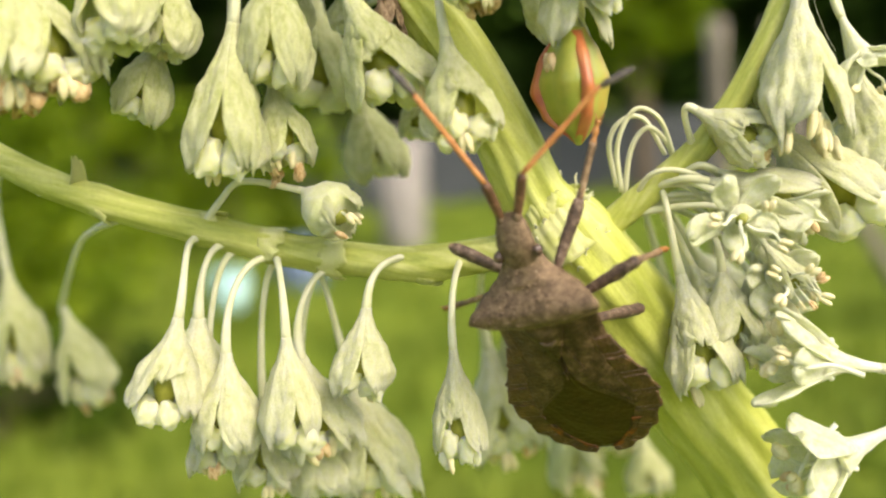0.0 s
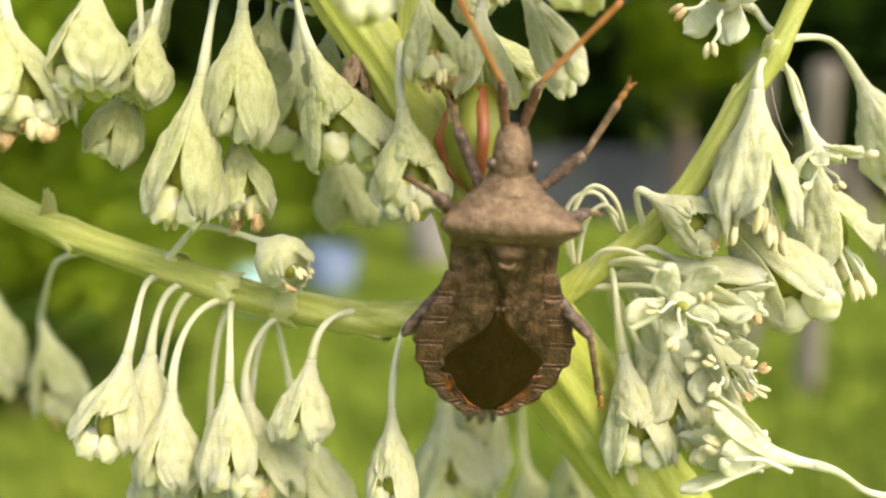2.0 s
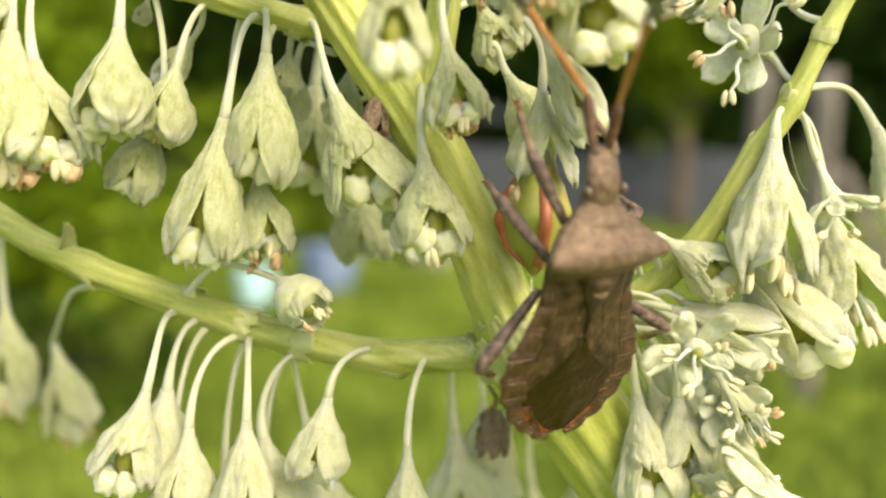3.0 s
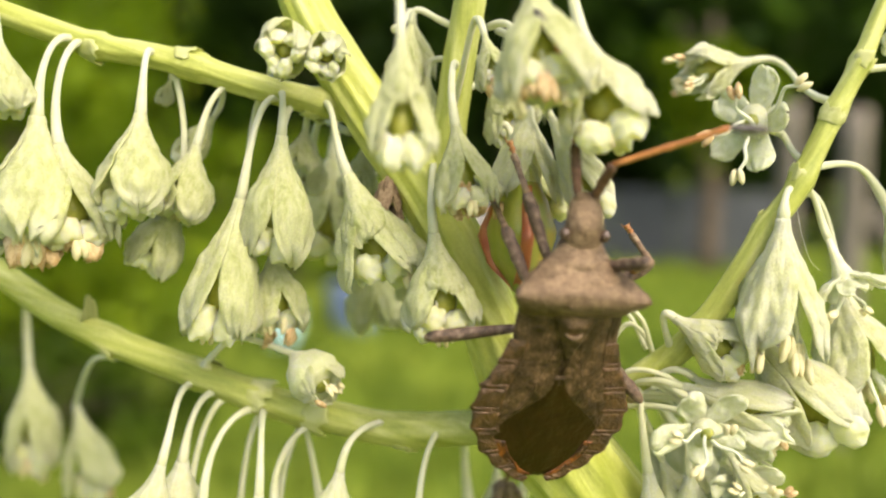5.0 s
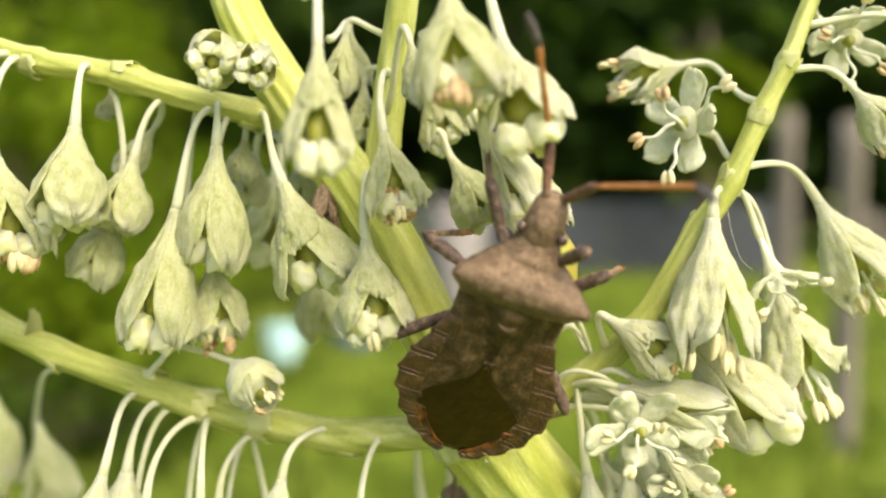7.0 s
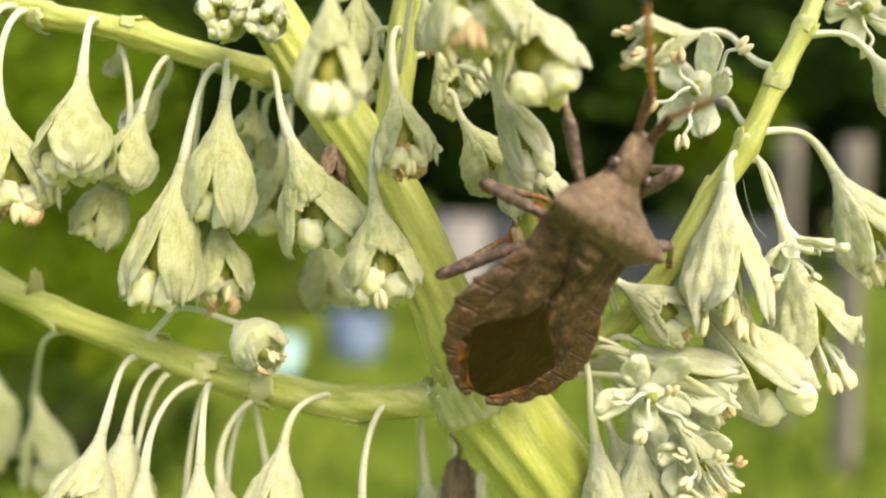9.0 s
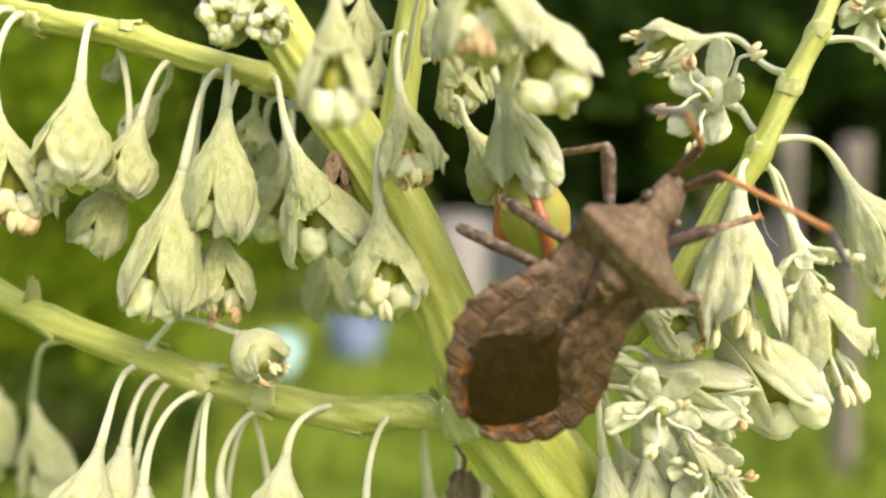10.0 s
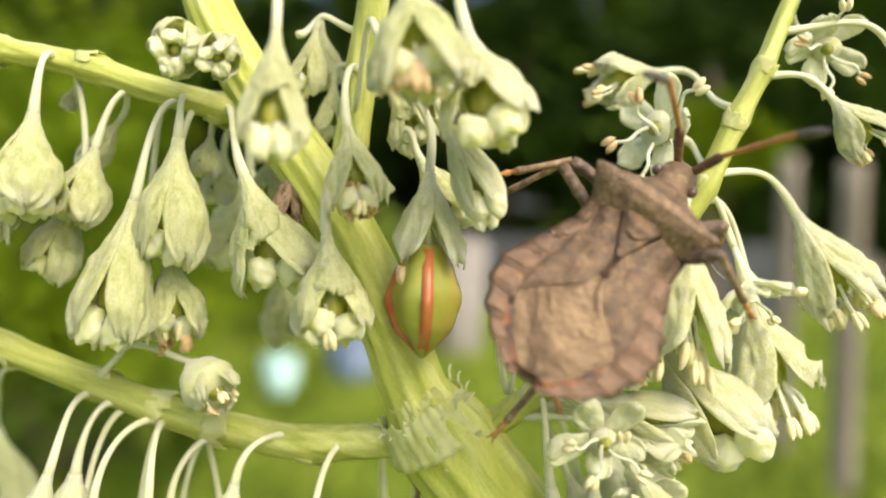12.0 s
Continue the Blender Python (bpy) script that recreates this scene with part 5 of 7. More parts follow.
# low grey fence boards before the hedge
panel_fence = new("panel_fence")
panel_fence.location = (0, 8.6, 0)
tagged(panel_fence, "low blue-grey fence of flat panels", "fence")
for k in range(7):
    bm = bmesh.new()
    x = -0.6 + k * 0.62
    bmesh.ops.create_cube(bm, size=1, matrix=Matrix.Translation((x, 0, 0.36 + 0.01 * (k % 3))) @ Matrix.Diagonal((0.6, 0.03, 0.74, 1)))
    bmesh.ops.bevel(bm, geom=bm.edges[:], offset=0.008, segments=2, affect="EDGES")
    part("panel", bm, GREY_MAT, panel_fence, smooth=False)


def lathe(profile, sides=24):
    bm = bmesh.new()
    rings = [[bm.verts.new((r * math.cos(2 * math.pi * k / sides), r * math.sin(2 * math.pi * k / sides), z)) for k in range(sides)] for r, z in profile]
    for a, b in zip(rings, rings[1:]):
        for k in range(sides):
            bm.faces.new((a[k], a[(k + 1) % sides], b[(k + 1) % sides], b[k]))
    bm.faces.new(rings[0][::-1])
    bm.faces.new(rings[-1])
    return bm


def tub(name, label, at_place, r, h, mat, category):
    root = new(name)
    root.location = (*at_place, 0)
    tagged(root, label, category)
    part("body", lathe([(r * 0.82, 0), (r * 0.84, 0.01), (r, h * 0.96), (r * 0.95, h * 0.96), (r * 0.8, 0.02)]), mat, root)
    bm = bmesh.new()
    ring = [Vector((r * math.cos(a), r * math.sin(a), h)) for a in [2 * math.pi * k / 24 for k in range(25)]]
    add_tube(bm, ring, lambda f: r * 0.06, 8)
    part("rim", bm, mat, root)
    return root


tub("bucket", "pale cyan plastic bucket standing on the lawn", (-0.91, 4.56), 0.10, 0.2, CYAN_MAT, "bucket")
tub("water_tub", "dull blue plastic tub standing on the lawn", (-0.57, 5.05), 0.17, 0.25, BLUE_MAT, "tub")
tub("stone_planter", "pale grey stone planter", (0.05, 6.0), 0.19, 0.82, STONE_MAT, "planter")


# ---- what moves ----
def bug_pose(place, ahead, back):
    """The bug at a place near the flower head, its head and its back turned that way."""
    y = Vector(ahead).normalized()
    z = (Vector(back) - y * Vector(back).dot(y)).normalized()
    x = y.cross(z)
    m = Matrix((x, y, z)).transposed().to_4x4()
    return Matrix.Translation(mm(*place)) @ m


def joint(x, y, z, rx, ry, rz):
    return pose(x / 1000, y / 1000, z / 1000, rx, ry, rz)


def motions():
    walk(bug, [
        (0.0, bug_pose((2.03, -4.31, -13.96), (-0.360, -0.291, 0.886), (-0.377, -0.824, -0.423))),
        (0.5, bug_pose((2.69, -4.22, -12.56), (-0.043, -0.234, 0.971), (-0.101, -0.966, -0.237))),
        (1.0, bug_pose((3.41, -4.96, -10.23), (0.210, -0.024, 0.977), (0.141, -0.988, -0.055))),
        (1.5, bug_pose((2.99, -5.01, -8.75), (0.111, -0.048, 0.993), (0.186, -0.980, -0.068))),
        (2.0, bug_pose((2.31, -4.75, -7.79), (0.075, -0.180, 0.981), (0.083, -0.979, -0.186))),
        (2.5, bug_pose((3.00, -5.55, -6.92), (0.074, -0.187, 0.980), (0.263, -0.944, -0.200))),
        (3.0, bug_pose((4.54, -6.77, -6.42), (0.101, -0.293, 0.951), (0.474, -0.826, -0.305))),
        (3.2, bug_pose((5.39, -6.81, -6.20), (0.144, -0.254, 0.957), (0.517, -0.805, -0.291))),
        (4.8, bug_pose((3.92, -5.72, -4.95), (0.094, -0.211, 0.973), (0.232, -0.946, -0.228))),
        (5.0, bug_pose((3.58, -5.63, -5.01), (0.135, -0.226, 0.965), (0.226, -0.941, -0.252))),
        (5.5, bug_pose((3.84, -5.41, -4.90), (0.171, -0.237, 0.956), (0.224, -0.936, -0.272))),
        (6.0, bug_pose((3.11, -4.92, -5.19), (0.153, -0.302, 0.941), (-0.268, -0.929, -0.254))),
        (6.5, bug_pose((4.48, -5.51, -3.82), (0.289, -0.156, 0.945), (0.242, -0.943, -0.230))),
        (7.0, bug_pose((3.98, -5.76, -4.40), (0.326, -0.343, 0.881), (-0.080, -0.939, -0.336))),
        (8.8, bug_pose((4.05, -5.30, -4.03), (0.382, -0.321, 0.867), (-0.170, -0.946, -0.275))),
        (9.0, bug_pose((6.04, -5.94, -3.62), (0.523, -0.164, 0.837), (0.265, -0.902, -0.342))),
        (9.5, bug_pose((7.08, -6.68, -4.45), (0.652, 0.033, 0.758), (0.327, -0.914, -0.241))),
        (10.0, bug_pose((6.36, -6.27, -4.29), (0.657, 0.071, 0.751), (0.208, -0.974, -0.090))),
        (10.5, bug_pose((7.63, -7.79, -2.15), (0.608, 0.166, 0.777), (0.284, -0.959, -0.018))),
        (11.0, bug_pose((9.32, -7.26, -1.47), (0.543, 0.336, 0.770), (0.320, -0.930, 0.180))),
        (11.5, bug_pose((9.56, -6.68, -1.39), (0.537, 0.430, 0.726), (0.209, -0.901, 0.379))),
        (12.0, bug_pose((10.08, -6.38, -1.31), (0.581, 0.464, 0.669), (0.127, -0.863, 0.488))),
    ])
    walk(fruit, [
        (0.0, hang((3.6, -2.0, 2.9), (3.7, -2.4, -5.7))),
        (0.5, hang((1.2, -2.0, 2.6), (1.5, -2.4, -6.0))),
        (1.0, hang((2.9, -2.0, 2.6), (3.1, -2.4, -6.0))),
        (1.5, hang((2.0, -2.0, 2.8), (1.9, -2.4, -5.8))),
        (2.0, hang((1.6, -2.0, 3.9), (1.3, -2.4, -4.7))),
        (2.5, hang((2.1, -2.0, 4.1), (1.8, -2.4, -4.5))),
        (3.0, hang((3.4, -2.0, 2.4), (3.2, -2.4, -6.2))),
        (3.2, hang((3.8, -2.0, 2.4), (3.8, -2.4, -6.2))),
        (4.8, hang((2.7, -2.0, 4.9), (2.5, -2.4, -3.7))),
        (5.0, hang((2.3, -2.0, 5.2), (1.9, -2.4, -3.3))),
        (5.5, hang((2.8, -2.0, 4.9), (2.4, -2.4, -3.7))),
        (6.0, hang((4.8, -2.0, 2.8), (6.1, -2.4, -5.7))),
        (6.5, hang((4.1, -2.0, 3.0), (6.1, -2.4, -5.4))),
        (7.0, hang((4.9, -2.0, 3.9), (6.8, -2.4, -4.5))),
        (8.8, hang((4.7, -2.0, 2.8), (6.9, -2.4, -5.5))),
        (9.0, hang((4.1, -2.0, 2.6), (6.7, -2.4, -5.5))),
        (9.5, hang((3.9, -2.0, 4.2), (6.6, -2.4, -3.9))),
        (10.0, hang((3.3, -2.0, 4.5), (5.7, -2.4, -3.8))),
        (10.5, hang((3.8, -1.9, 4.0), (8.4, -0.6, -3.1))),
        (11.0, hang((3.1, -1.9, 4.1), (8.7, -0.6, -2.3))),
        (11.5, hang((3.2, -1.9, 4.3), (7.9, -0.6, -2.8))),
        (11.6, hang((3.2, -1.9, 4.3), (7.9, -0.6, -2.8))),
        (11.7, hang((3.7, -2.0, 2.8), (4.6, -2.0, -5.8))),
        (11.8, hang((3.0, -2.0, 2.5), (2.9, -2.4, -6.1))),
        (12.0, hang((2.6, -2.0, 2.5), (2.4, -2.4, -6.1))),
    ])
    walk(left_front_upper, [
        (0.00, joint(-0.90, 3.30, -0.80, 0, -1, 136)), (0.50, joint(-0.90, 3.30, -0.80, 1, -36, 134)), (1.00, joint(-0.90, 3.30, -0.80, -2, 8, 116)),
        (1.50, joint(-0.90, 3.30, -0.80, -2, 9, 118)), (2.00, joint(-0.90, 3.30, -0.80, -2, 12, 115)), (2.50, joint(-0.90, 3.30, -0.80, -4, 15, 108)),
        (3.00, joint(-0.90, 3.30, -0.80, -2, 32, 112)), (3.20, joint(-0.90, 3.30, -0.80, 3, 37, 120)), (4.80, joint(-0.90, 3.30, -0.80, -2, 16, 104)),
        (5.00, joint(-0.90, 3.30, -0.80, 2, 21, 113)), (5.50, joint(-0.90, 3.30, -0.80, 6, 22, 125)), (6.00, joint(-0.90, 3.30, -0.80, 0, 14, 99)),
        (6.50, joint(-0.90, 3.30, -0.80, 7, 14, 124)), (7.00, joint(-0.90, 3.30, -0.80, 7, 16, 124)), (8.80, joint(-0.90, 3.30, -0.80, 9, 8, 138)),
        (9.00, joint(-0.90, 3.30, -0.80, 7, 19, 131)), (9.50, joint(-0.90, 3.30, -0.80, 6, -5, 130)), (10.00, joint(-0.90, 3.30, -0.80, 7, 4, 135)),
        (10.50, joint(-0.90, 3.30, -0.80, -33, -35, -170)), (10.75, joint(-0.90, 3.30, -0.80, -27, 6, 166)), (11.00, joint(-0.90, 3.30, -0.80, -40, 46, 138)),
        (11.50, joint(-0.90, 3.30, -0.80, -33, 27, 148)), (12.00, joint(-0.90, 3.30, -0.80, -32, -8, -177)),
    ])
    walk(left_front_lower, [
        (0.00, joint(3.10, 0.00, 0.00, 1, 47, 106)), (0.25, joint(3.10, 0.00, 0.00, -110, 84, 18)), (0.50, joint(3.10, 0.00, 0.00, 172, 43, -37)),
        (1.00, joint(3.10, 0.00, 0.00, 168, 43, -43)), (1.50, joint(3.10, 0.00, 0.00, -169, 65, -21)), (2.00, joint(3.10, 0.00, 0.00, -156, 60, -4)),
        (2.50, joint(3.10, 0.00, 0.00, -173, 52, -20)), (3.00, joint(3.10, 0.00, 0.00, -176, 43, -33)), (3.20, joint(3.10, 0.00, 0.00, -175, 41, -43)),
        (4.80, joint(3.10, 0.00, 0.00, -178, 67, -22)), (5.00, joint(3.10, 0.00, 0.00, -163, 45, -13)), (5.50, joint(3.10, 0.00, 0.00, -163, 57, -23)),
        (6.00, joint(3.10, 0.00, 0.00, -157, 53, 12)), (6.50, joint(3.10, 0.00, 0.00, -172, 50, -32)), (7.00, joint(3.10, 0.00, 0.00, -154, 42, -8)),
        (8.80, joint(3.10, 0.00, 0.00, -146, 46, -11)), (9.00, joint(3.10, 0.00, 0.00, 159, 61, -64)), (9.50, joint(3.10, 0.00, 0.00, 1, 74, 131)),
        (10.00, joint(3.10, 0.00, 0.00, -26, 67, 101)), (10.50, joint(3.10, 0.00, 0.00, 30, 43, 96)), (10.75, joint(3.10, 0.00, 0.00, -26, 15, 67)),
        (11.00, joint(3.10, 0.00, 0.00, -68, -22, 72)), (11.50, joint(3.10, 0.00, 0.00, -47, -2, 65)), (12.00, joint(3.10, 0.00, 0.00, -2, -4, 48)),
    ])
    walk(left_front_foot, [
        (0.00, joint(3.10, 0.00, 0.00, 1, 47, 106)), (0.25, joint(3.10, 0.00, 0.00, -110, 84, 18)), (0.50, joint(3.10, 0.00, 0.00, 172, 43, -37)),
        (1.00, joint(3.10, 0.00, 0.00, 168, 43, -43)), (1.50, joint(3.10, 0.00, 0.00, -169, 65, -21)), (2.00, joint(3.10, 0.00, 0.00, -156, 60, -4)),
        (2.50, joint(3.10, 0.00, 0.00, -173, 52, -20)), (3.00, joint(3.10, 0.00, 0.00, -176, 43, -33)), (3.20, joint(3.10, 0.00, 0.00, -175, 41, -43)),
        (4.80, joint(3.10, 0.00, 0.00, -178, 67, -22)), (5.00, joint(3.10, 0.00, 0.00, -163, 45, -13)), (5.50, joint(3.10, 0.00, 0.00, -163, 57, -23)),
        (6.00, joint(3.10, 0.00, 0.00, -157, 53, 12)), (6.50, joint(3.10, 0.00, 0.00, -172, 50, -32)), (7.00, joint(3.10, 0.00, 0.00, -154, 42, -8)),
        (8.80, joint(3.10, 0.00, 0.00, -146, 46, -11)), (9.00, joint(3.10, 0.00, 0.00, 159, 61, -64)), (9.50, joint(3.10, 0.00, 0.00, 1, 74, 131)),
        (10.00, joint(3.10, 0.00, 0.00, -26, 67, 101)), (10.50, joint(3.10, 0.00, 0.00, 30, 43, 96)), (10.75, joint(3.10, 0.00, 0.00, -26, 15, 67)),
        (11.00, joint(3.10, 0.00, 0.00, -68, -22, 72)), (11.50, joint(3.10, 0.00, 0.00, -47, -2, 65)), (12.00, joint(3.10, 0.00, 0.00, -2, -4, 48)),
    ])
    walk(left_middle_upper, [
        (0.00, joint(-1.20, 1.60, -1.00, 0, 33, -171)), (0.50, joint(-1.20, 1.60, -1.00, 0, -5, -173)), (1.00, joint(-1.20, 1.60, -1.00, 4, 5, -143)),
        (1.25, joint(-1.20, 1.60, -1.00, 31, -24, -176)), (1.50, joint(-1.20, 1.60, -1.00, 75, -27, 135)), (2.00, joint(-1.20, 1.60, -1.00, 76, -30, 133)),
        (2.50, joint(-1.20, 1.60, -1.00, 70, -14, 143)), (3.00, joint(-1.20, 1.60, -1.00, 64, 39, 126)), (3.20, joint(-1.20, 1.60, -1.00, 74, 43, 142)),
        (4.80, joint(-1.20, 1.60, -1.00, 87, 20, 160)), (5.00, joint(-1.20, 1.60, -1.00, 74, 23, 117)), (5.50, joint(-1.20, 1.60, -1.00, 81, 25, 132)),
        (6.00, joint(-1.20, 1.60, -1.00, 84, 4, 140)), (6.50, joint(-1.20, 1.60, -1.00, 85, 20, 162)), (7.00, joint(-1.20, 1.60, -1.00, 86, 9, 163)),
        (8.80, joint(-1.20, 1.60, -1.00, 84, -21, 157)), (9.00, joint(-1.20, 1.60, -1.00, 72, 17, -176)), (9.50, joint(-1.20, 1.60, -1.00, 74, 29, -170)),
        (10.00, joint(-1.20, 1.60, -1.00, 72, 16, -173)), (10.50, joint(-1.20, 1.60, -1.00, 86, 18, -133)), (11.00, joint(-1.20, 1.60, -1.00, 85, 21, -136)),
        (11.50, joint(-1.20, 1.60, -1.00, 81, 14, -148)), (12.00, joint(-1.20, 1.60, -1.00, 73, -8, 158)),
    ])
    walk(left_middle_lower, [
        (0.00, joint(3.30, 0.00, 0.00, -7, -12, 11)), (0.25, joint(3.30, 0.00, 0.00, 17, 27, 36)), (0.50, joint(3.30, 0.00, 0.00, 69, 43, 89)),
        (1.00, joint(3.30, 0.00, 0.00, 72, 40, 74)), (1.25, joint(3.30, 0.00, 0.00, 26, 45, 11)), (1.50, joint(3.30, 0.00, 0.00, -1, 19, -34)),
        (2.00, joint(3.30, 0.00, 0.00, -54, 29, -104)), (2.50, joint(3.30, 0.00, 0.00, -44, 38, -93)), (3.00, joint(3.30, 0.00, 0.00, -63, 12, -77)),
        (3.20, joint(3.30, 0.00, 0.00, -51, 7, -84)), (4.80, joint(3.30, 0.00, 0.00, -35, 19, -68)), (5.00, joint(3.30, 0.00, 0.00, -73, 8, -67)),
        (5.50, joint(3.30, 0.00, 0.00, -62, 4, -82)), (6.00, joint(3.30, 0.00, 0.00, -56, -12, -112)), (6.50, joint(3.30, 0.00, 0.00, -33, 13, -78)),
        (7.00, joint(3.30, 0.00, 0.00, -37, 3, -115)), (8.80, joint(3.30, 0.00, 0.00, -37, 29, -111)), (8.90, joint(3.30, 0.00, 0.00, -137, 34, -147)),
        (9.00, joint(3.30, 0.00, 0.00, 140, 4, -150)), (9.50, joint(3.30, 0.00, 0.00, 148, 19, -85)), (10.00, joint(3.30, 0.00, 0.00, 145, 14, -85)),
        (10.50, joint(3.30, 0.00, 0.00, 178, 25, -94)), (11.00, joint(3.30, 0.00, 0.00, 178, 7, -72)), (11.50, joint(3.30, 0.00, 0.00, 166, 7, -80)),
        (12.00, joint(3.30, 0.00, 0.00, 124, 59, -74)),
    ])
    walk(left_middle_foot, [
        (0.00, joint(3.30, 0.00, 0.00, -7, -12, 11)), (0.25, joint(3.30, 0.00, 0.00, 17, 27, 36)), (0.50, joint(3.30, 0.00, 0.00, 69, 43, 89)),
        (1.00, joint(3.30, 0.00, 0.00, 72, 40, 74)), (1.25, joint(3.30, 0.00, 0.00, 26, 45, 11)), (1.50, joint(3.30, 0.00, 0.00, -1, 19, -34)),
        (2.00, joint(3.30, 0.00, 0.00, -54, 29, -104)), (2.50, joint(3.30, 0.00, 0.00, -44, 38, -93)), (3.00, joint(3.30, 0.00, 0.00, -63, 12, -77)),
        (3.20, joint(3.30, 0.00, 0.00, -51, 7, -84)), (4.80, joint(3.30, 0.00, 0.00, -35, 19, -68)), (5.00, joint(3.30, 0.00, 0.00, -73, 8, -67)),
        (5.50, joint(3.30, 0.00, 0.00, -62, 4, -82)), (6.00, joint(3.30, 0.00, 0.00, -56, -12, -112)), (6.50, joint(3.30, 0.00, 0.00, -33, 13, -78)),
        (7.00, joint(3.30, 0.00, 0.00, -37, 3, -115)), (8.80, joint(3.30, 0.00, 0.00, -37, 29, -111)), (8.90, joint(3.30, 0.00, 0.00, -137, 34, -147)),
        (9.00, joint(3.30, 0.00, 0.00, 140, 4, -150)), (9.50, joint(3.30, 0.00, 0.00, 148, 19, -85)), (10.00, joint(3.30, 0.00, 0.00, 145, 14, -85)),
        (10.50, joint(3.30, 0.00, 0.00, 178, 25, -94)), (11.00, joint(3.30, 0.00, 0.00, 178, 7, -72)), (11.50, joint(3.30, 0.00, 0.00, 166, 7, -80)),
        (12.00, joint(3.30, 0.00, 0.00, 124, 59, -74)),
    ])
    walk(left_hind_upper, [
        (0.00, joint(-1.40, 0.30, -1.00, 0, 32, -118)), (0.50, joint(-1.40, 0.30, -1.00, 0, 32, -118)), (1.00, joint(-1.40, 0.30, -1.00, -3, 5, -147)),
        (1.50, joint(-1.40, 0.30, -1.00, -5, -7, -124)), (2.00, joint(-1.40, 0.30, -1.00, -5, -8, -128)), (2.50, joint(-1.40, 0.30, -1.00, -4, -9, -132)),
        (3.00, joint(-1.40, 0.30, -1.00, -4, -10, -136)), (3.20, joint(-1.40, 0.30, -1.00, -4, -2, -130)), (4.80, joint(-1.40, 0.30, -1.00, -9, 7, -163)),
        (5.00, joint(-1.40, 0.30, -1.00, -10, 8, -167)), (5.50, joint(-1.40, 0.30, -1.00, -12, -4, -145)), (6.00, joint(-1.40, 0.30, -1.00, -11, 4, -138)),
        (6.50, joint(-1.40, 0.30, -1.00, -11, 5, -135)), (7.00, joint(-1.40, 0.30, -1.00, -11, 7, -133)), (8.80, joint(-1.40, 0.30, -1.00, -9, 12, -125)),
        (9.00, joint(-1.40, 0.30, -1.00, -9, 13, -125)), (9.50, joint(-1.40, 0.30, -1.00, -9, 14, -122)), (10.00, joint(-1.40, 0.30, -1.00, -22, 14, -162)),
        (10.50, joint(-1.40, 0.30, -1.00, -30, 7, -95)), (11.00, joint(-1.40, 0.30, -1.00, -30, 7, -95)), (11.50, joint(-1.40, 0.30, -1.00, -30, 7, -95)),
        (12.00, joint(-1.40, 0.30, -1.00, -30, 7, -95)),
    ])
    walk(left_hind_lower, [
        (0.00, joint(4.10, 0.00, 0.00, -20, 19, 27)), (0.50, joint(4.10, 0.00, 0.00, -20, 19, 27)), (1.00, joint(4.10, 0.00, 0.00, -6, 53, 62)),
        (1.50, joint(4.10, 0.00, 0.00, 77, 62, 122)), (2.00, joint(4.10, 0.00, 0.00, 64, 52, 110)), (2.50, joint(4.10, 0.00, 0.00, 55, 41, 103)),
        (3.00, joint(4.10, 0.00, 0.00, 51, 30, 100)), (3.20, joint(4.10, 0.00, 0.00, 39, 28, 81)), (4.80, joint(4.10, 0.00, 0.00, 29, 50, 115)),
        (5.00, joint(4.10, 0.00, 0.00, 26, 54, 117)), (5.50, joint(4.10, 0.00, 0.00, 56, 32, 128)), (6.00, joint(4.10, 0.00, 0.00, 20, 54, 73)),
        (6.50, joint(4.10, 0.00, 0.00, 31, 57, 84)), (7.00, joint(4.10, 0.00, 0.00, 45, 58, 99)), (8.80, joint(4.10, 0.00, 0.00, 96, 44, 147)),
        (9.00, joint(4.10, 0.00, 0.00, 99, 41, 149)), (9.50, joint(4.10, 0.00, 0.00, 103, 36, 154)), (10.00, joint(4.10, 0.00, 0.00, 71, 51, 149)),
        (10.25, joint(4.10, 0.00, 0.00, 68, 25, 110)), (10.50, joint(4.10, 0.00, 0.00, 82, 3, 76)), (11.00, joint(4.10, 0.00, 0.00, 82, 3, 76)),
        (11.50, joint(4.10, 0.00, 0.00, 82, 3, 76)), (12.00, joint(4.10, 0.00, 0.00, 82, 3, 76)),
    ])
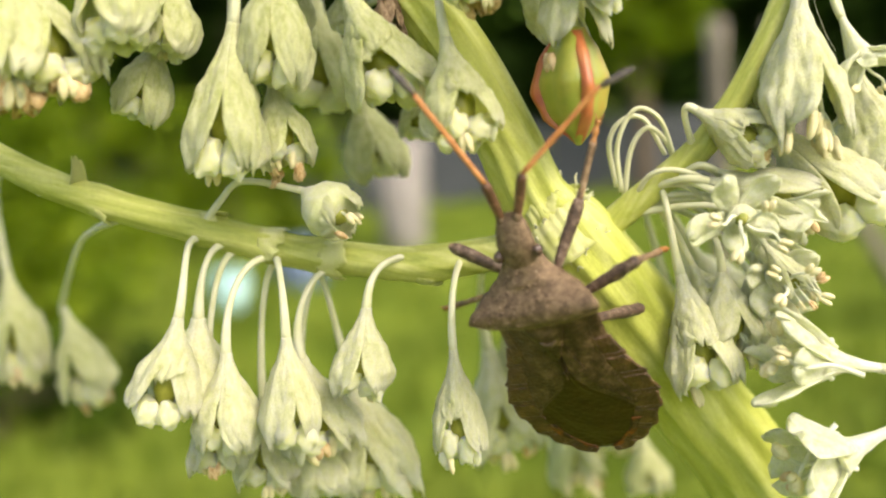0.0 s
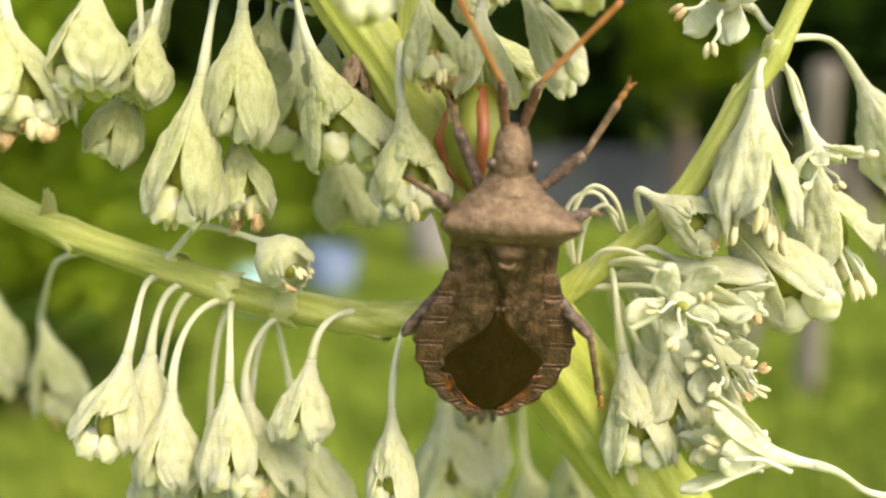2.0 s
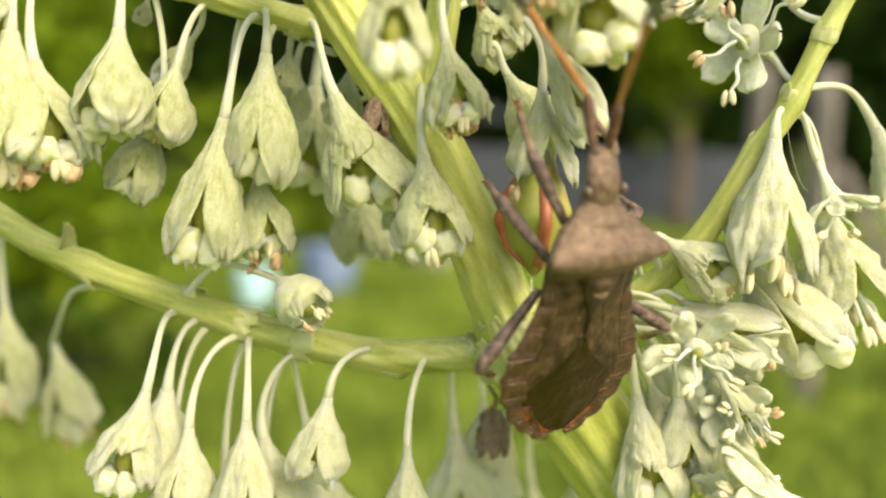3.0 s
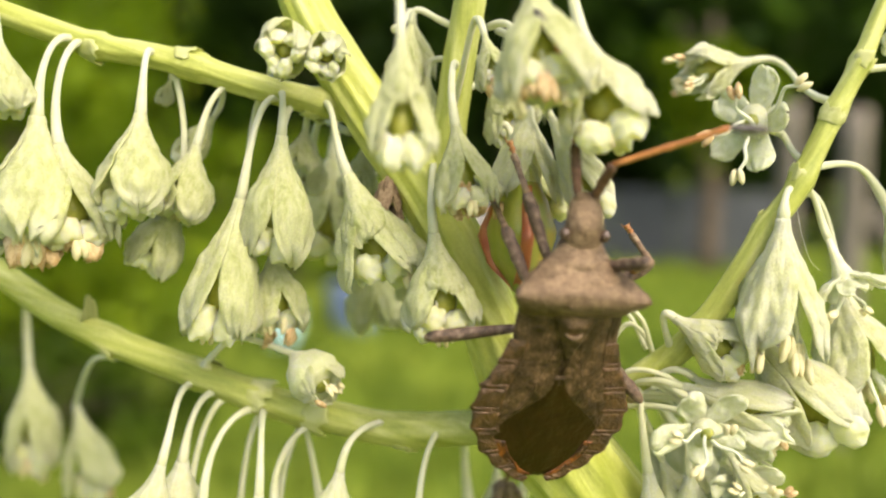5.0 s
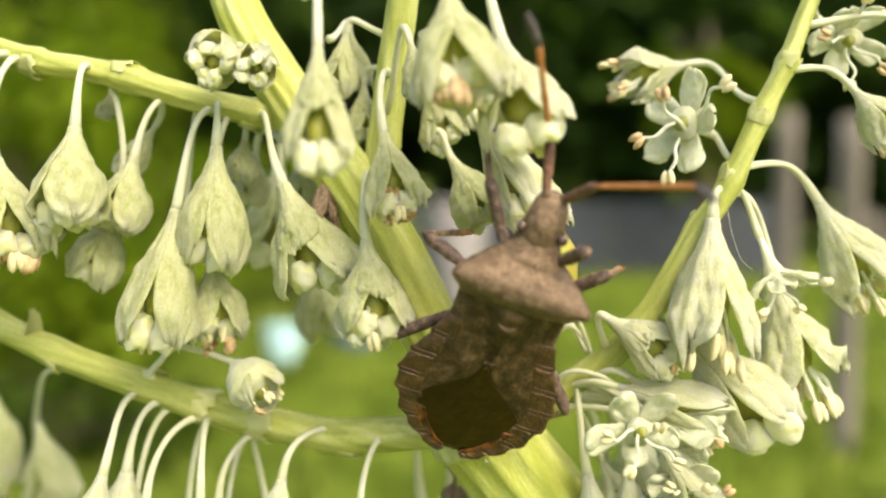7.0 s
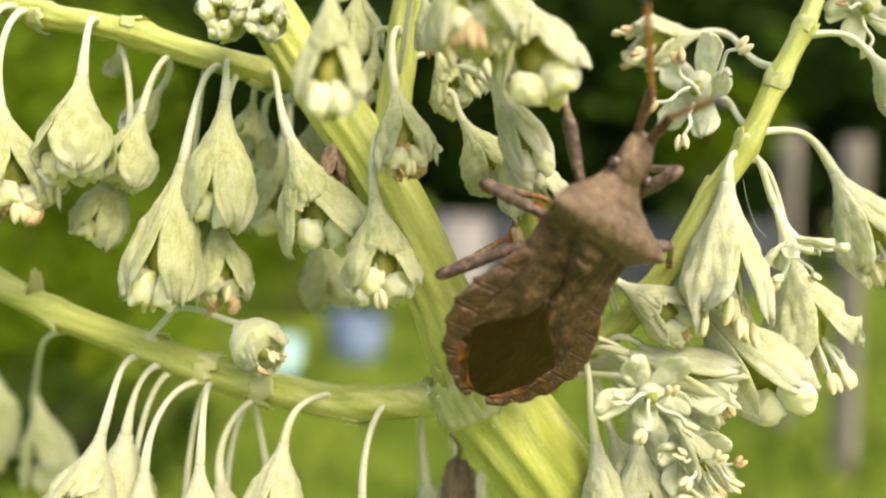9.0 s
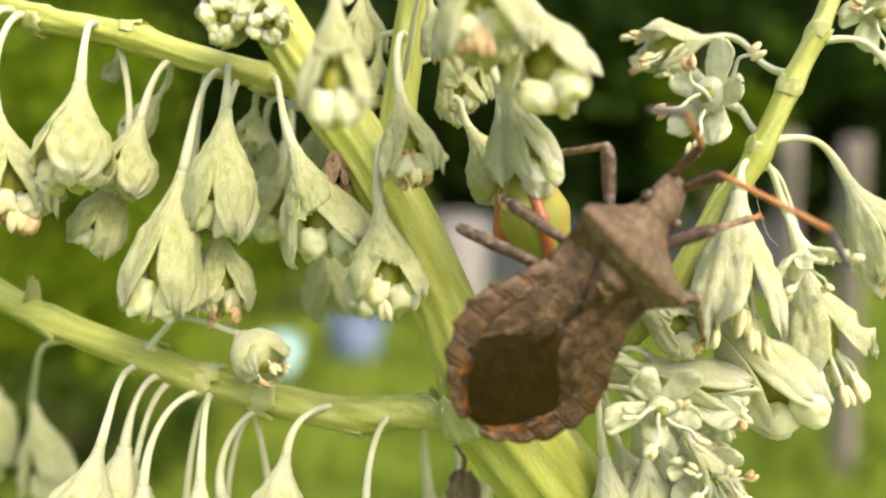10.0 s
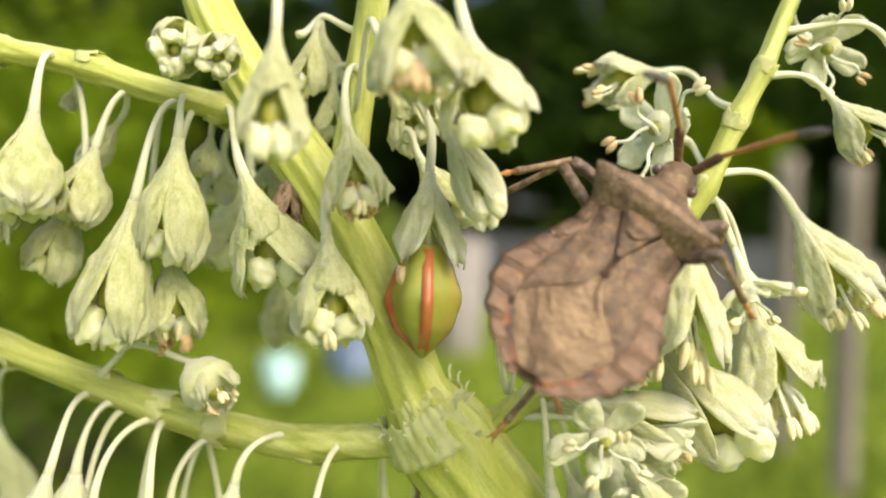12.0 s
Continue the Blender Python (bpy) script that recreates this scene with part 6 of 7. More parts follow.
    walk(left_hind_foot, [
        (0.00, joint(4.10, 0.00, 0.00, -20, 19, 27)), (0.50, joint(4.10, 0.00, 0.00, -20, 19, 27)), (1.00, joint(4.10, 0.00, 0.00, -6, 53, 62)),
        (1.50, joint(4.10, 0.00, 0.00, 77, 62, 122)), (2.00, joint(4.10, 0.00, 0.00, 64, 52, 110)), (2.50, joint(4.10, 0.00, 0.00, 55, 41, 103)),
        (3.00, joint(4.10, 0.00, 0.00, 51, 30, 100)), (3.20, joint(4.10, 0.00, 0.00, 39, 28, 81)), (4.80, joint(4.10, 0.00, 0.00, 29, 50, 115)),
        (5.00, joint(4.10, 0.00, 0.00, 26, 54, 117)), (5.50, joint(4.10, 0.00, 0.00, 56, 32, 128)), (6.00, joint(4.10, 0.00, 0.00, 20, 54, 73)),
        (6.50, joint(4.10, 0.00, 0.00, 31, 57, 84)), (7.00, joint(4.10, 0.00, 0.00, 45, 58, 99)), (8.80, joint(4.10, 0.00, 0.00, 96, 44, 147)),
        (9.00, joint(4.10, 0.00, 0.00, 99, 41, 149)), (9.50, joint(4.10, 0.00, 0.00, 103, 36, 154)), (10.00, joint(4.10, 0.00, 0.00, 71, 51, 149)),
        (10.25, joint(4.10, 0.00, 0.00, 68, 25, 110)), (10.50, joint(4.10, 0.00, 0.00, 82, 3, 76)), (11.00, joint(4.10, 0.00, 0.00, 82, 3, 76)),
        (11.50, joint(4.10, 0.00, 0.00, 82, 3, 76)), (12.00, joint(4.10, 0.00, 0.00, 82, 3, 76)),
    ])
    walk(right_front_upper, [
        (0.00, joint(0.90, 3.30, -0.80, 0, 33, 55)), (0.50, joint(0.90, 3.30, -0.80, 5, 13, 77)), (1.00, joint(0.90, 3.30, -0.80, 4, 7, 66)),
        (1.50, joint(0.90, 3.30, -0.80, 3, 2, 55)), (2.00, joint(0.90, 3.30, -0.80, 4, -4, 44)), (2.50, joint(0.90, 3.30, -0.80, 6, 2, 74)),
        (3.00, joint(0.90, 3.30, -0.80, 8, 11, 84)), (3.20, joint(0.90, 3.30, -0.80, 9, 15, 87)), (4.00, joint(0.90, 3.30, -0.80, 17, -23, 71)),
        (4.80, joint(0.90, 3.30, -0.80, 49, -55, 34)), (5.00, joint(0.90, 3.30, -0.80, 40, -55, 45)), (5.50, joint(0.90, 3.30, -0.80, 32, -52, 56)),
        (5.75, joint(0.90, 3.30, -0.80, 20, -19, 80)), (6.00, joint(0.90, 3.30, -0.80, 22, 15, 98)), (6.50, joint(0.90, 3.30, -0.80, 25, -8, 70)),
        (7.00, joint(0.90, 3.30, -0.80, 22, -44, 70)), (8.80, joint(0.90, 3.30, -0.80, 16, -21, 80)), (9.00, joint(0.90, 3.30, -0.80, 18, -24, 76)),
        (9.50, joint(0.90, 3.30, -0.80, 23, -31, 65)), (10.00, joint(0.90, 3.30, -0.80, 23, -25, 65)), (10.50, joint(0.90, 3.30, -0.80, 36, -36, 44)),
        (11.00, joint(0.90, 3.30, -0.80, 35, -8, 36)), (11.50, joint(0.90, 3.30, -0.80, 30, -22, 53)), (12.00, joint(0.90, 3.30, -0.80, 26, 11, 50)),
    ])
    walk(right_front_lower, [
        (0.00, joint(3.10, 0.00, 0.00, -3, -5, 5)), (0.50, joint(3.10, 0.00, 0.00, -19, 48, -39)), (1.00, joint(3.10, 0.00, 0.00, -17, 35, -21)),
        (1.50, joint(3.10, 0.00, 0.00, -14, 17, 2)), (2.00, joint(3.10, 0.00, 0.00, -13, 2, 20)), (2.50, joint(3.10, 0.00, 0.00, -33, 46, -42)),
        (3.00, joint(3.10, 0.00, 0.00, -29, 60, -52)), (3.20, joint(3.10, 0.00, 0.00, -24, 66, -52)), (4.00, joint(3.10, 0.00, 0.00, -115, 47, -124)),
        (4.80, joint(3.10, 0.00, 0.00, -145, 6, -129)), (5.00, joint(3.10, 0.00, 0.00, -143, -1, -140)), (5.50, joint(3.10, 0.00, 0.00, -139, 6, -152)),
        (5.75, joint(3.10, 0.00, 0.00, -116, 41, -146)), (6.00, joint(3.10, 0.00, 0.00, -57, 65, -101)), (6.50, joint(3.10, 0.00, 0.00, -32, 39, -11)),
        (6.75, joint(3.10, 0.00, 0.00, -136, 62, -125)), (7.00, joint(3.10, 0.00, 0.00, -165, 5, -169)), (8.80, joint(3.10, 0.00, 0.00, -160, 37, -166)),
        (9.00, joint(3.10, 0.00, 0.00, -143, 43, -140)), (9.50, joint(3.10, 0.00, 0.00, -75, 33, -52)), (10.00, joint(3.10, 0.00, 0.00, -68, 39, -45)),
        (10.50, joint(3.10, 0.00, 0.00, -131, 44, -107)), (11.00, joint(3.10, 0.00, 0.00, -87, 54, -43)), (11.50, joint(3.10, 0.00, 0.00, -60, 37, -30)),
        (12.00, joint(3.10, 0.00, 0.00, -58, 53, -37)),
    ])
    walk(right_front_foot, [
        (0.00, joint(3.10, 0.00, 0.00, -3, -5, 5)), (0.50, joint(3.10, 0.00, 0.00, -19, 48, -39)), (1.00, joint(3.10, 0.00, 0.00, -17, 35, -21)),
        (1.50, joint(3.10, 0.00, 0.00, -14, 17, 2)), (2.00, joint(3.10, 0.00, 0.00, -13, 2, 20)), (2.50, joint(3.10, 0.00, 0.00, -33, 46, -42)),
        (3.00, joint(3.10, 0.00, 0.00, -29, 60, -52)), (3.20, joint(3.10, 0.00, 0.00, -24, 66, -52)), (4.00, joint(3.10, 0.00, 0.00, -115, 47, -124)),
        (4.80, joint(3.10, 0.00, 0.00, -145, 6, -129)), (5.00, joint(3.10, 0.00, 0.00, -143, -1, -140)), (5.50, joint(3.10, 0.00, 0.00, -139, 6, -152)),
        (5.75, joint(3.10, 0.00, 0.00, -116, 41, -146)), (6.00, joint(3.10, 0.00, 0.00, -57, 65, -101)), (6.50, joint(3.10, 0.00, 0.00, -32, 39, -11)),
        (6.75, joint(3.10, 0.00, 0.00, -136, 62, -125)), (7.00, joint(3.10, 0.00, 0.00, -165, 5, -169)), (8.80, joint(3.10, 0.00, 0.00, -160, 37, -166)),
        (9.00, joint(3.10, 0.00, 0.00, -143, 43, -140)), (9.50, joint(3.10, 0.00, 0.00, -75, 33, -52)), (10.00, joint(3.10, 0.00, 0.00, -68, 39, -45)),
        (10.50, joint(3.10, 0.00, 0.00, -131, 44, -107)), (11.00, joint(3.10, 0.00, 0.00, -87, 54, -43)), (11.50, joint(3.10, 0.00, 0.00, -60, 37, -30)),
        (12.00, joint(3.10, 0.00, 0.00, -58, 53, -37)),
    ])
    walk(right_middle_upper, [
        (0.00, joint(1.20, 1.60, -1.00, 0, 2, 22)), (0.50, joint(1.20, 1.60, -1.00, -6, -29, 35)), (1.00, joint(1.20, 1.60, -1.00, 2, -26, 15)),
        (1.50, joint(1.20, 1.60, -1.00, 10, -27, -1)), (2.00, joint(1.20, 1.60, -1.00, 14, 23, 16)), (2.50, joint(1.20, 1.60, -1.00, 15, 20, 20)),
        (3.00, joint(1.20, 1.60, -1.00, 16, 17, 23)), (3.20, joint(1.20, 1.60, -1.00, 16, 16, 24)), (4.80, joint(1.20, 1.60, -1.00, 17, 6, 34)),
        (5.00, joint(1.20, 1.60, -1.00, 17, 4, 35)), (5.50, joint(1.20, 1.60, -1.00, 17, 1, 37)), (6.00, joint(1.20, 1.60, -1.00, 17, -2, 40)),
        (6.50, joint(1.20, 1.60, -1.00, 14, -12, 56)), (7.00, joint(1.20, 1.60, -1.00, 16, -12, 50)), (8.80, joint(1.20, 1.60, -1.00, 21, -10, 28)),
        (9.00, joint(1.20, 1.60, -1.00, 20, -12, 29)), (9.50, joint(1.20, 1.60, -1.00, 20, -16, 32)), (10.00, joint(1.20, 1.60, -1.00, 19, -20, 35)),
        (10.50, joint(1.20, 1.60, -1.00, 18, -24, 37)), (11.00, joint(1.20, 1.60, -1.00, 13, -37, 45)), (11.50, joint(1.20, 1.60, -1.00, 11, -6, 43)),
        (12.00, joint(1.20, 1.60, -1.00, 32, -54, 13)),
    ])
    walk(right_middle_lower, [
        (0.00, joint(3.30, 0.00, 0.00, 3, 60, -100)), (0.50, joint(3.30, 0.00, 0.00, -30, 53, -132)), (1.00, joint(3.30, 0.00, 0.00, -31, 55, -118)),
        (1.50, joint(3.30, 0.00, 0.00, -20, 37, -83)), (2.00, joint(3.30, 0.00, 0.00, 48, 34, -40)), (2.50, joint(3.30, 0.00, 0.00, 47, 40, -42)),
        (3.00, joint(3.30, 0.00, 0.00, 47, 46, -44)), (3.20, joint(3.30, 0.00, 0.00, 47, 49, -45)), (4.80, joint(3.30, 0.00, 0.00, 51, 69, -49)),
        (5.00, joint(3.30, 0.00, 0.00, 53, 71, -49)), (5.50, joint(3.30, 0.00, 0.00, 59, 76, -45)), (6.00, joint(3.30, 0.00, 0.00, 72, 80, -35)),
        (6.50, joint(3.30, 0.00, 0.00, 11, 51, -114)), (7.00, joint(3.30, 0.00, 0.00, 12, 47, -105)), (8.80, joint(3.30, 0.00, 0.00, 16, 30, -70)),
        (9.00, joint(3.30, 0.00, 0.00, 15, 30, -70)), (9.50, joint(3.30, 0.00, 0.00, 14, 31, -71)), (10.00, joint(3.30, 0.00, 0.00, 14, 31, -71)),
        (10.50, joint(3.30, 0.00, 0.00, 13, 32, -71)), (11.00, joint(3.30, 0.00, 0.00, 17, 28, -58)), (11.50, joint(3.30, 0.00, 0.00, 38, 35, -43)),
        (12.00, joint(3.30, 0.00, 0.00, -45, 50, -103)),
    ])
    walk(right_middle_foot, [
        (0.00, joint(3.30, 0.00, 0.00, 3, 60, -100)), (0.50, joint(3.30, 0.00, 0.00, -30, 53, -132)), (1.00, joint(3.30, 0.00, 0.00, -31, 55, -118)),
        (1.50, joint(3.30, 0.00, 0.00, -20, 37, -83)), (2.00, joint(3.30, 0.00, 0.00, 48, 34, -40)), (2.50, joint(3.30, 0.00, 0.00, 47, 40, -42)),
        (3.00, joint(3.30, 0.00, 0.00, 47, 46, -44)), (3.20, joint(3.30, 0.00, 0.00, 47, 49, -45)), (4.80, joint(3.30, 0.00, 0.00, 51, 69, -49)),
        (5.00, joint(3.30, 0.00, 0.00, 53, 71, -49)), (5.50, joint(3.30, 0.00, 0.00, 59, 76, -45)), (6.00, joint(3.30, 0.00, 0.00, 72, 80, -35)),
        (6.50, joint(3.30, 0.00, 0.00, 11, 51, -114)), (7.00, joint(3.30, 0.00, 0.00, 12, 47, -105)), (8.80, joint(3.30, 0.00, 0.00, 16, 30, -70)),
        (9.00, joint(3.30, 0.00, 0.00, 15, 30, -70)), (9.50, joint(3.30, 0.00, 0.00, 14, 31, -71)), (10.00, joint(3.30, 0.00, 0.00, 14, 31, -71)),
        (10.50, joint(3.30, 0.00, 0.00, 13, 32, -71)), (11.00, joint(3.30, 0.00, 0.00, 17, 28, -58)), (11.50, joint(3.30, 0.00, 0.00, 38, 35, -43)),
        (12.00, joint(3.30, 0.00, 0.00, -45, 50, -103)),
    ])
    walk(right_hind_upper, [
        (0.00, joint(1.40, 0.30, -1.00, -0, 52, -64)), (0.50, joint(1.40, 0.30, -1.00, 13, 12, -16)), (1.00, joint(1.40, 0.30, -1.00, 12, -31, -21)),
        (1.50, joint(1.40, 0.30, -1.00, 20, -31, -36)), (2.00, joint(1.40, 0.30, -1.00, 24, -30, -44)), (2.50, joint(1.40, 0.30, -1.00, 13, -37, -25)),
        (3.00, joint(1.40, 0.30, -1.00, 16, -26, -31)), (3.20, joint(1.40, 0.30, -1.00, 17, -24, -34)), (4.80, joint(1.40, 0.30, -1.00, 20, -15, -44)),
        (5.00, joint(1.40, 0.30, -1.00, 20, -14, -45)), (5.50, joint(1.40, 0.30, -1.00, 21, -11, -49)), (6.00, joint(1.40, 0.30, -1.00, 21, -8, -51)),
        (6.50, joint(1.40, 0.30, -1.00, 21, -11, -50)), (7.00, joint(1.40, 0.30, -1.00, 20, -13, -48)), (8.80, joint(1.40, 0.30, -1.00, 21, -10, -50)),
        (9.00, joint(1.40, 0.30, -1.00, 21, -9, -53)), (9.50, joint(1.40, 0.30, -1.00, 22, -4, -62)), (10.00, joint(1.40, 0.30, -1.00, 22, 2, -71)),
        (10.50, joint(1.40, 0.30, -1.00, 21, 8, -81)), (11.00, joint(1.40, 0.30, -1.00, 19, 13, -90)), (11.50, joint(1.40, 0.30, -1.00, 17, 17, -99)),
        (12.00, joint(1.40, 0.30, -1.00, 16, 18, -101)),
    ])
    walk(right_hind_lower, [
        (0.00, joint(4.10, 0.00, 0.00, 37, -5, -40)), (0.50, joint(4.10, 0.00, 0.00, 17, 25, -82)), (1.00, joint(4.10, 0.00, 0.00, -25, 47, -103)),
        (1.50, joint(4.10, 0.00, 0.00, -16, 39, -71)), (2.00, joint(4.10, 0.00, 0.00, -10, 27, -49)), (2.50, joint(4.10, 0.00, 0.00, -31, 35, -98)),
        (3.00, joint(4.10, 0.00, 0.00, 2, 53, -57)), (3.20, joint(4.10, 0.00, 0.00, 14, 54, -40)), (4.80, joint(4.10, 0.00, 0.00, -0, 57, -47)),
        (5.00, joint(4.10, 0.00, 0.00, -2, 58, -48)), (5.50, joint(4.10, 0.00, 0.00, -6, 58, -51)), (6.00, joint(4.10, 0.00, 0.00, -10, 57, -52)),
        (6.50, joint(4.10, 0.00, 0.00, -16, 48, -61)), (7.00, joint(4.10, 0.00, 0.00, -19, 38, -67)), (8.80, joint(4.10, 0.00, 0.00, -21, 39, -69)),
        (9.00, joint(4.10, 0.00, 0.00, -21, 39, -66)), (9.50, joint(4.10, 0.00, 0.00, -20, 39, -56)), (10.00, joint(4.10, 0.00, 0.00, -17, 38, -43)),
        (10.50, joint(4.10, 0.00, 0.00, -14, 35, -28)), (11.00, joint(4.10, 0.00, 0.00, -11, 32, -14)), (11.50, joint(4.10, 0.00, 0.00, -9, 27, -2)),
        (12.00, joint(4.10, 0.00, 0.00, -10, 17, -1)),
    ])
    walk(right_hind_foot, [
        (0.00, joint(4.10, 0.00, 0.00, 37, -5, -40)), (0.50, joint(4.10, 0.00, 0.00, 17, 25, -82)), (1.00, joint(4.10, 0.00, 0.00, -25, 47, -103)),
        (1.50, joint(4.10, 0.00, 0.00, -16, 39, -71)), (2.00, joint(4.10, 0.00, 0.00, -10, 27, -49)), (2.50, joint(4.10, 0.00, 0.00, -31, 35, -98)),
        (3.00, joint(4.10, 0.00, 0.00, 2, 53, -57)), (3.20, joint(4.10, 0.00, 0.00, 14, 54, -40)), (4.80, joint(4.10, 0.00, 0.00, -0, 57, -47)),
        (5.00, joint(4.10, 0.00, 0.00, -2, 58, -48)), (5.50, joint(4.10, 0.00, 0.00, -6, 58, -51)), (6.00, joint(4.10, 0.00, 0.00, -10, 57, -52)),
        (6.50, joint(4.10, 0.00, 0.00, -16, 48, -61)), (7.00, joint(4.10, 0.00, 0.00, -19, 38, -67)), (8.80, joint(4.10, 0.00, 0.00, -21, 39, -69)),
        (9.00, joint(4.10, 0.00, 0.00, -21, 39, -66)), (9.50, joint(4.10, 0.00, 0.00, -20, 39, -56)), (10.00, joint(4.10, 0.00, 0.00, -17, 38, -43)),
        (10.50, joint(4.10, 0.00, 0.00, -14, 35, -28)), (11.00, joint(4.10, 0.00, 0.00, -11, 32, -14)), (11.50, joint(4.10, 0.00, 0.00, -9, 27, -2)),
        (12.00, joint(4.10, 0.00, 0.00, -10, 17, -1)),
    ])
    walk(left_antenna_upper, [
        (0.00, joint(-0.35, 6.30, -0.60, 0, -14, 83)), (0.50, joint(-0.35, 6.30, -0.60, -7, -16, 106)), (1.00, joint(-0.35, 6.30, -0.60, -5, -20, 101)),
        (1.50, joint(-0.35, 6.30, -0.60, -5, -20, 102)), (2.00, joint(-0.35, 6.30, -0.60, -6, -20, 103)), (2.50, joint(-0.35, 6.30, -0.60, -9, -21, 112)),
        (3.00, joint(-0.35, 6.30, -0.60, -13, 22, 95)), (3.20, joint(-0.35, 6.30, -0.60, -12, 21, 97)), (4.80, joint(-0.35, 6.30, -0.60, -12, 12, 99)),
        (5.00, joint(-0.35, 6.30, -0.60, -12, 15, 99)), (5.50, joint(-0.35, 6.30, -0.60, -12, 14, 97)), (6.00, joint(-0.35, 6.30, -0.60, -11, -16, 99)),
        (6.50, joint(-0.35, 6.30, -0.60, -29, -42, 126)), (7.00, joint(-0.35, 6.30, -0.60, -20, 17, 106)), (8.80, joint(-0.35, 6.30, -0.60, -19, -3, 106)),
        (9.00, joint(-0.35, 6.30, -0.60, -23, -19, 120)), (9.50, joint(-0.35, 6.30, -0.60, -29, -24, 135)), (10.00, joint(-0.35, 6.30, -0.60, -12, -48, 113)),
        (10.50, joint(-0.35, 6.30, -0.60, -25, -33, 135)), (11.00, joint(-0.35, 6.30, -0.60, -60, -56, 179)), (11.50, joint(-0.35, 6.30, -0.60, -54, -60, 172)),
        (12.00, joint(-0.35, 6.30, -0.60, -57, -68, 175)),
    ])
    walk(left_antenna_lower, [
        (0.00, joint(2.10, 0.00, 0.00, 7, 20, 28)), (0.50, joint(2.10, 0.00, 0.00, 8, -12, 2)), (1.00, joint(2.10, 0.00, 0.00, 0, -33, 19)),
        (1.50, joint(2.10, 0.00, 0.00, -0, -28, 19)), (2.00, joint(2.10, 0.00, 0.00, -0, -10, 19)), (2.50, joint(2.10, 0.00, 0.00, 10, 27, 32)),
        (3.00, joint(2.10, 0.00, 0.00, -12, -21, 38)), (3.20, joint(2.10, 0.00, 0.00, -13, -9, 45)), (4.80, joint(2.10, 0.00, 0.00, 21, -40, 6)),
        (5.00, joint(2.10, 0.00, 0.00, 17, -27, 12)), (5.50, joint(2.10, 0.00, 0.00, 17, -11, 12)), (6.00, joint(2.10, 0.00, 0.00, 23, 17, 16)),
        (6.50, joint(2.10, 0.00, 0.00, 12, -20, 43)), (7.00, joint(2.10, 0.00, 0.00, -7, -41, -3)), (8.80, joint(2.10, 0.00, 0.00, -18, -22, 27)),
        (9.00, joint(2.10, 0.00, 0.00, -9, -20, 19)), (9.50, joint(2.10, 0.00, 0.00, -7, -6, 23)), (10.00, joint(2.10, 0.00, 0.00, 5, -35, 39)),
        (10.50, joint(2.10, 0.00, 0.00, 1, -37, 18)), (11.00, joint(2.10, 0.00, 0.00, 1, -26, 27)), (11.50, joint(2.10, 0.00, 0.00, 7, -29, 19)),
        (12.00, joint(2.10, 0.00, 0.00, 16, -25, 8)),
    ])
    walk(left_antenna_tip, [
        (0.00, joint(5.77, 1.91, -1.51, 7, 16, 30)), (0.50, joint(6.40, 0.13, 0.93, 8, -17, 4)), (1.00, joint(5.58, 1.18, 2.43, -1, -37, 24)),
        (1.50, joint(5.78, 1.27, 2.05, 1, -27, 17)), (2.00, joint(6.19, 1.41, 0.79, 4, -31, 11)), (2.50, joint(5.44, 2.08, -1.96, 20, 34, 33)),
        (2.75, joint(5.40, 2.30, -0.21, 7, -3, 39)), (3.00, joint(5.37, 2.51, 1.54, -15, -37, 57)), (3.20, joint(5.19, 3.05, 0.71, -7, 17, 58)),
        (4.80, joint(5.45, 0.34, 2.83, 31, -36, 16)), (5.00, joint(5.93, 0.82, 2.00, 24, -5, 31)), (5.50, joint(6.32, 0.93, 0.81, 25, -46, 23)),
        (6.00, joint(6.14, 1.16, -1.29, 35, 4, 34)), (6.25, joint(5.63, 1.99, 0.11, 66, 7, 60)), (6.50, joint(5.12, 2.82, 1.51, 95, -4, 85)),
        (6.75, joint(5.27, 1.33, 2.20, 81, -19, 49)), (7.00, joint(5.42, -0.17, 2.89, 79, -40, 12)), (8.80, joint(5.74, 1.85, 1.63, 74, -25, 44)),
        (9.00, joint(6.01, 1.33, 1.51, 87, -22, 32)), (9.50, joint(6.13, 1.72, 0.45, 84, 5, 61)), (10.00, joint(4.90, 2.24, 2.54, 104, -21, 104)),
        (10.25, joint(5.17, 1.66, 2.60, 107, -19, 64)), (10.50, joint(5.43, 1.08, 2.67, 109, -15, 25)), (11.00, joint(5.60, 1.82, 1.94, 111, -13, 97)),
        (11.50, joint(5.72, 1.27, 2.15, 119, -33, 58)), (12.00, joint(6.04, 0.58, 1.87, 131, -25, 46)),
    ])
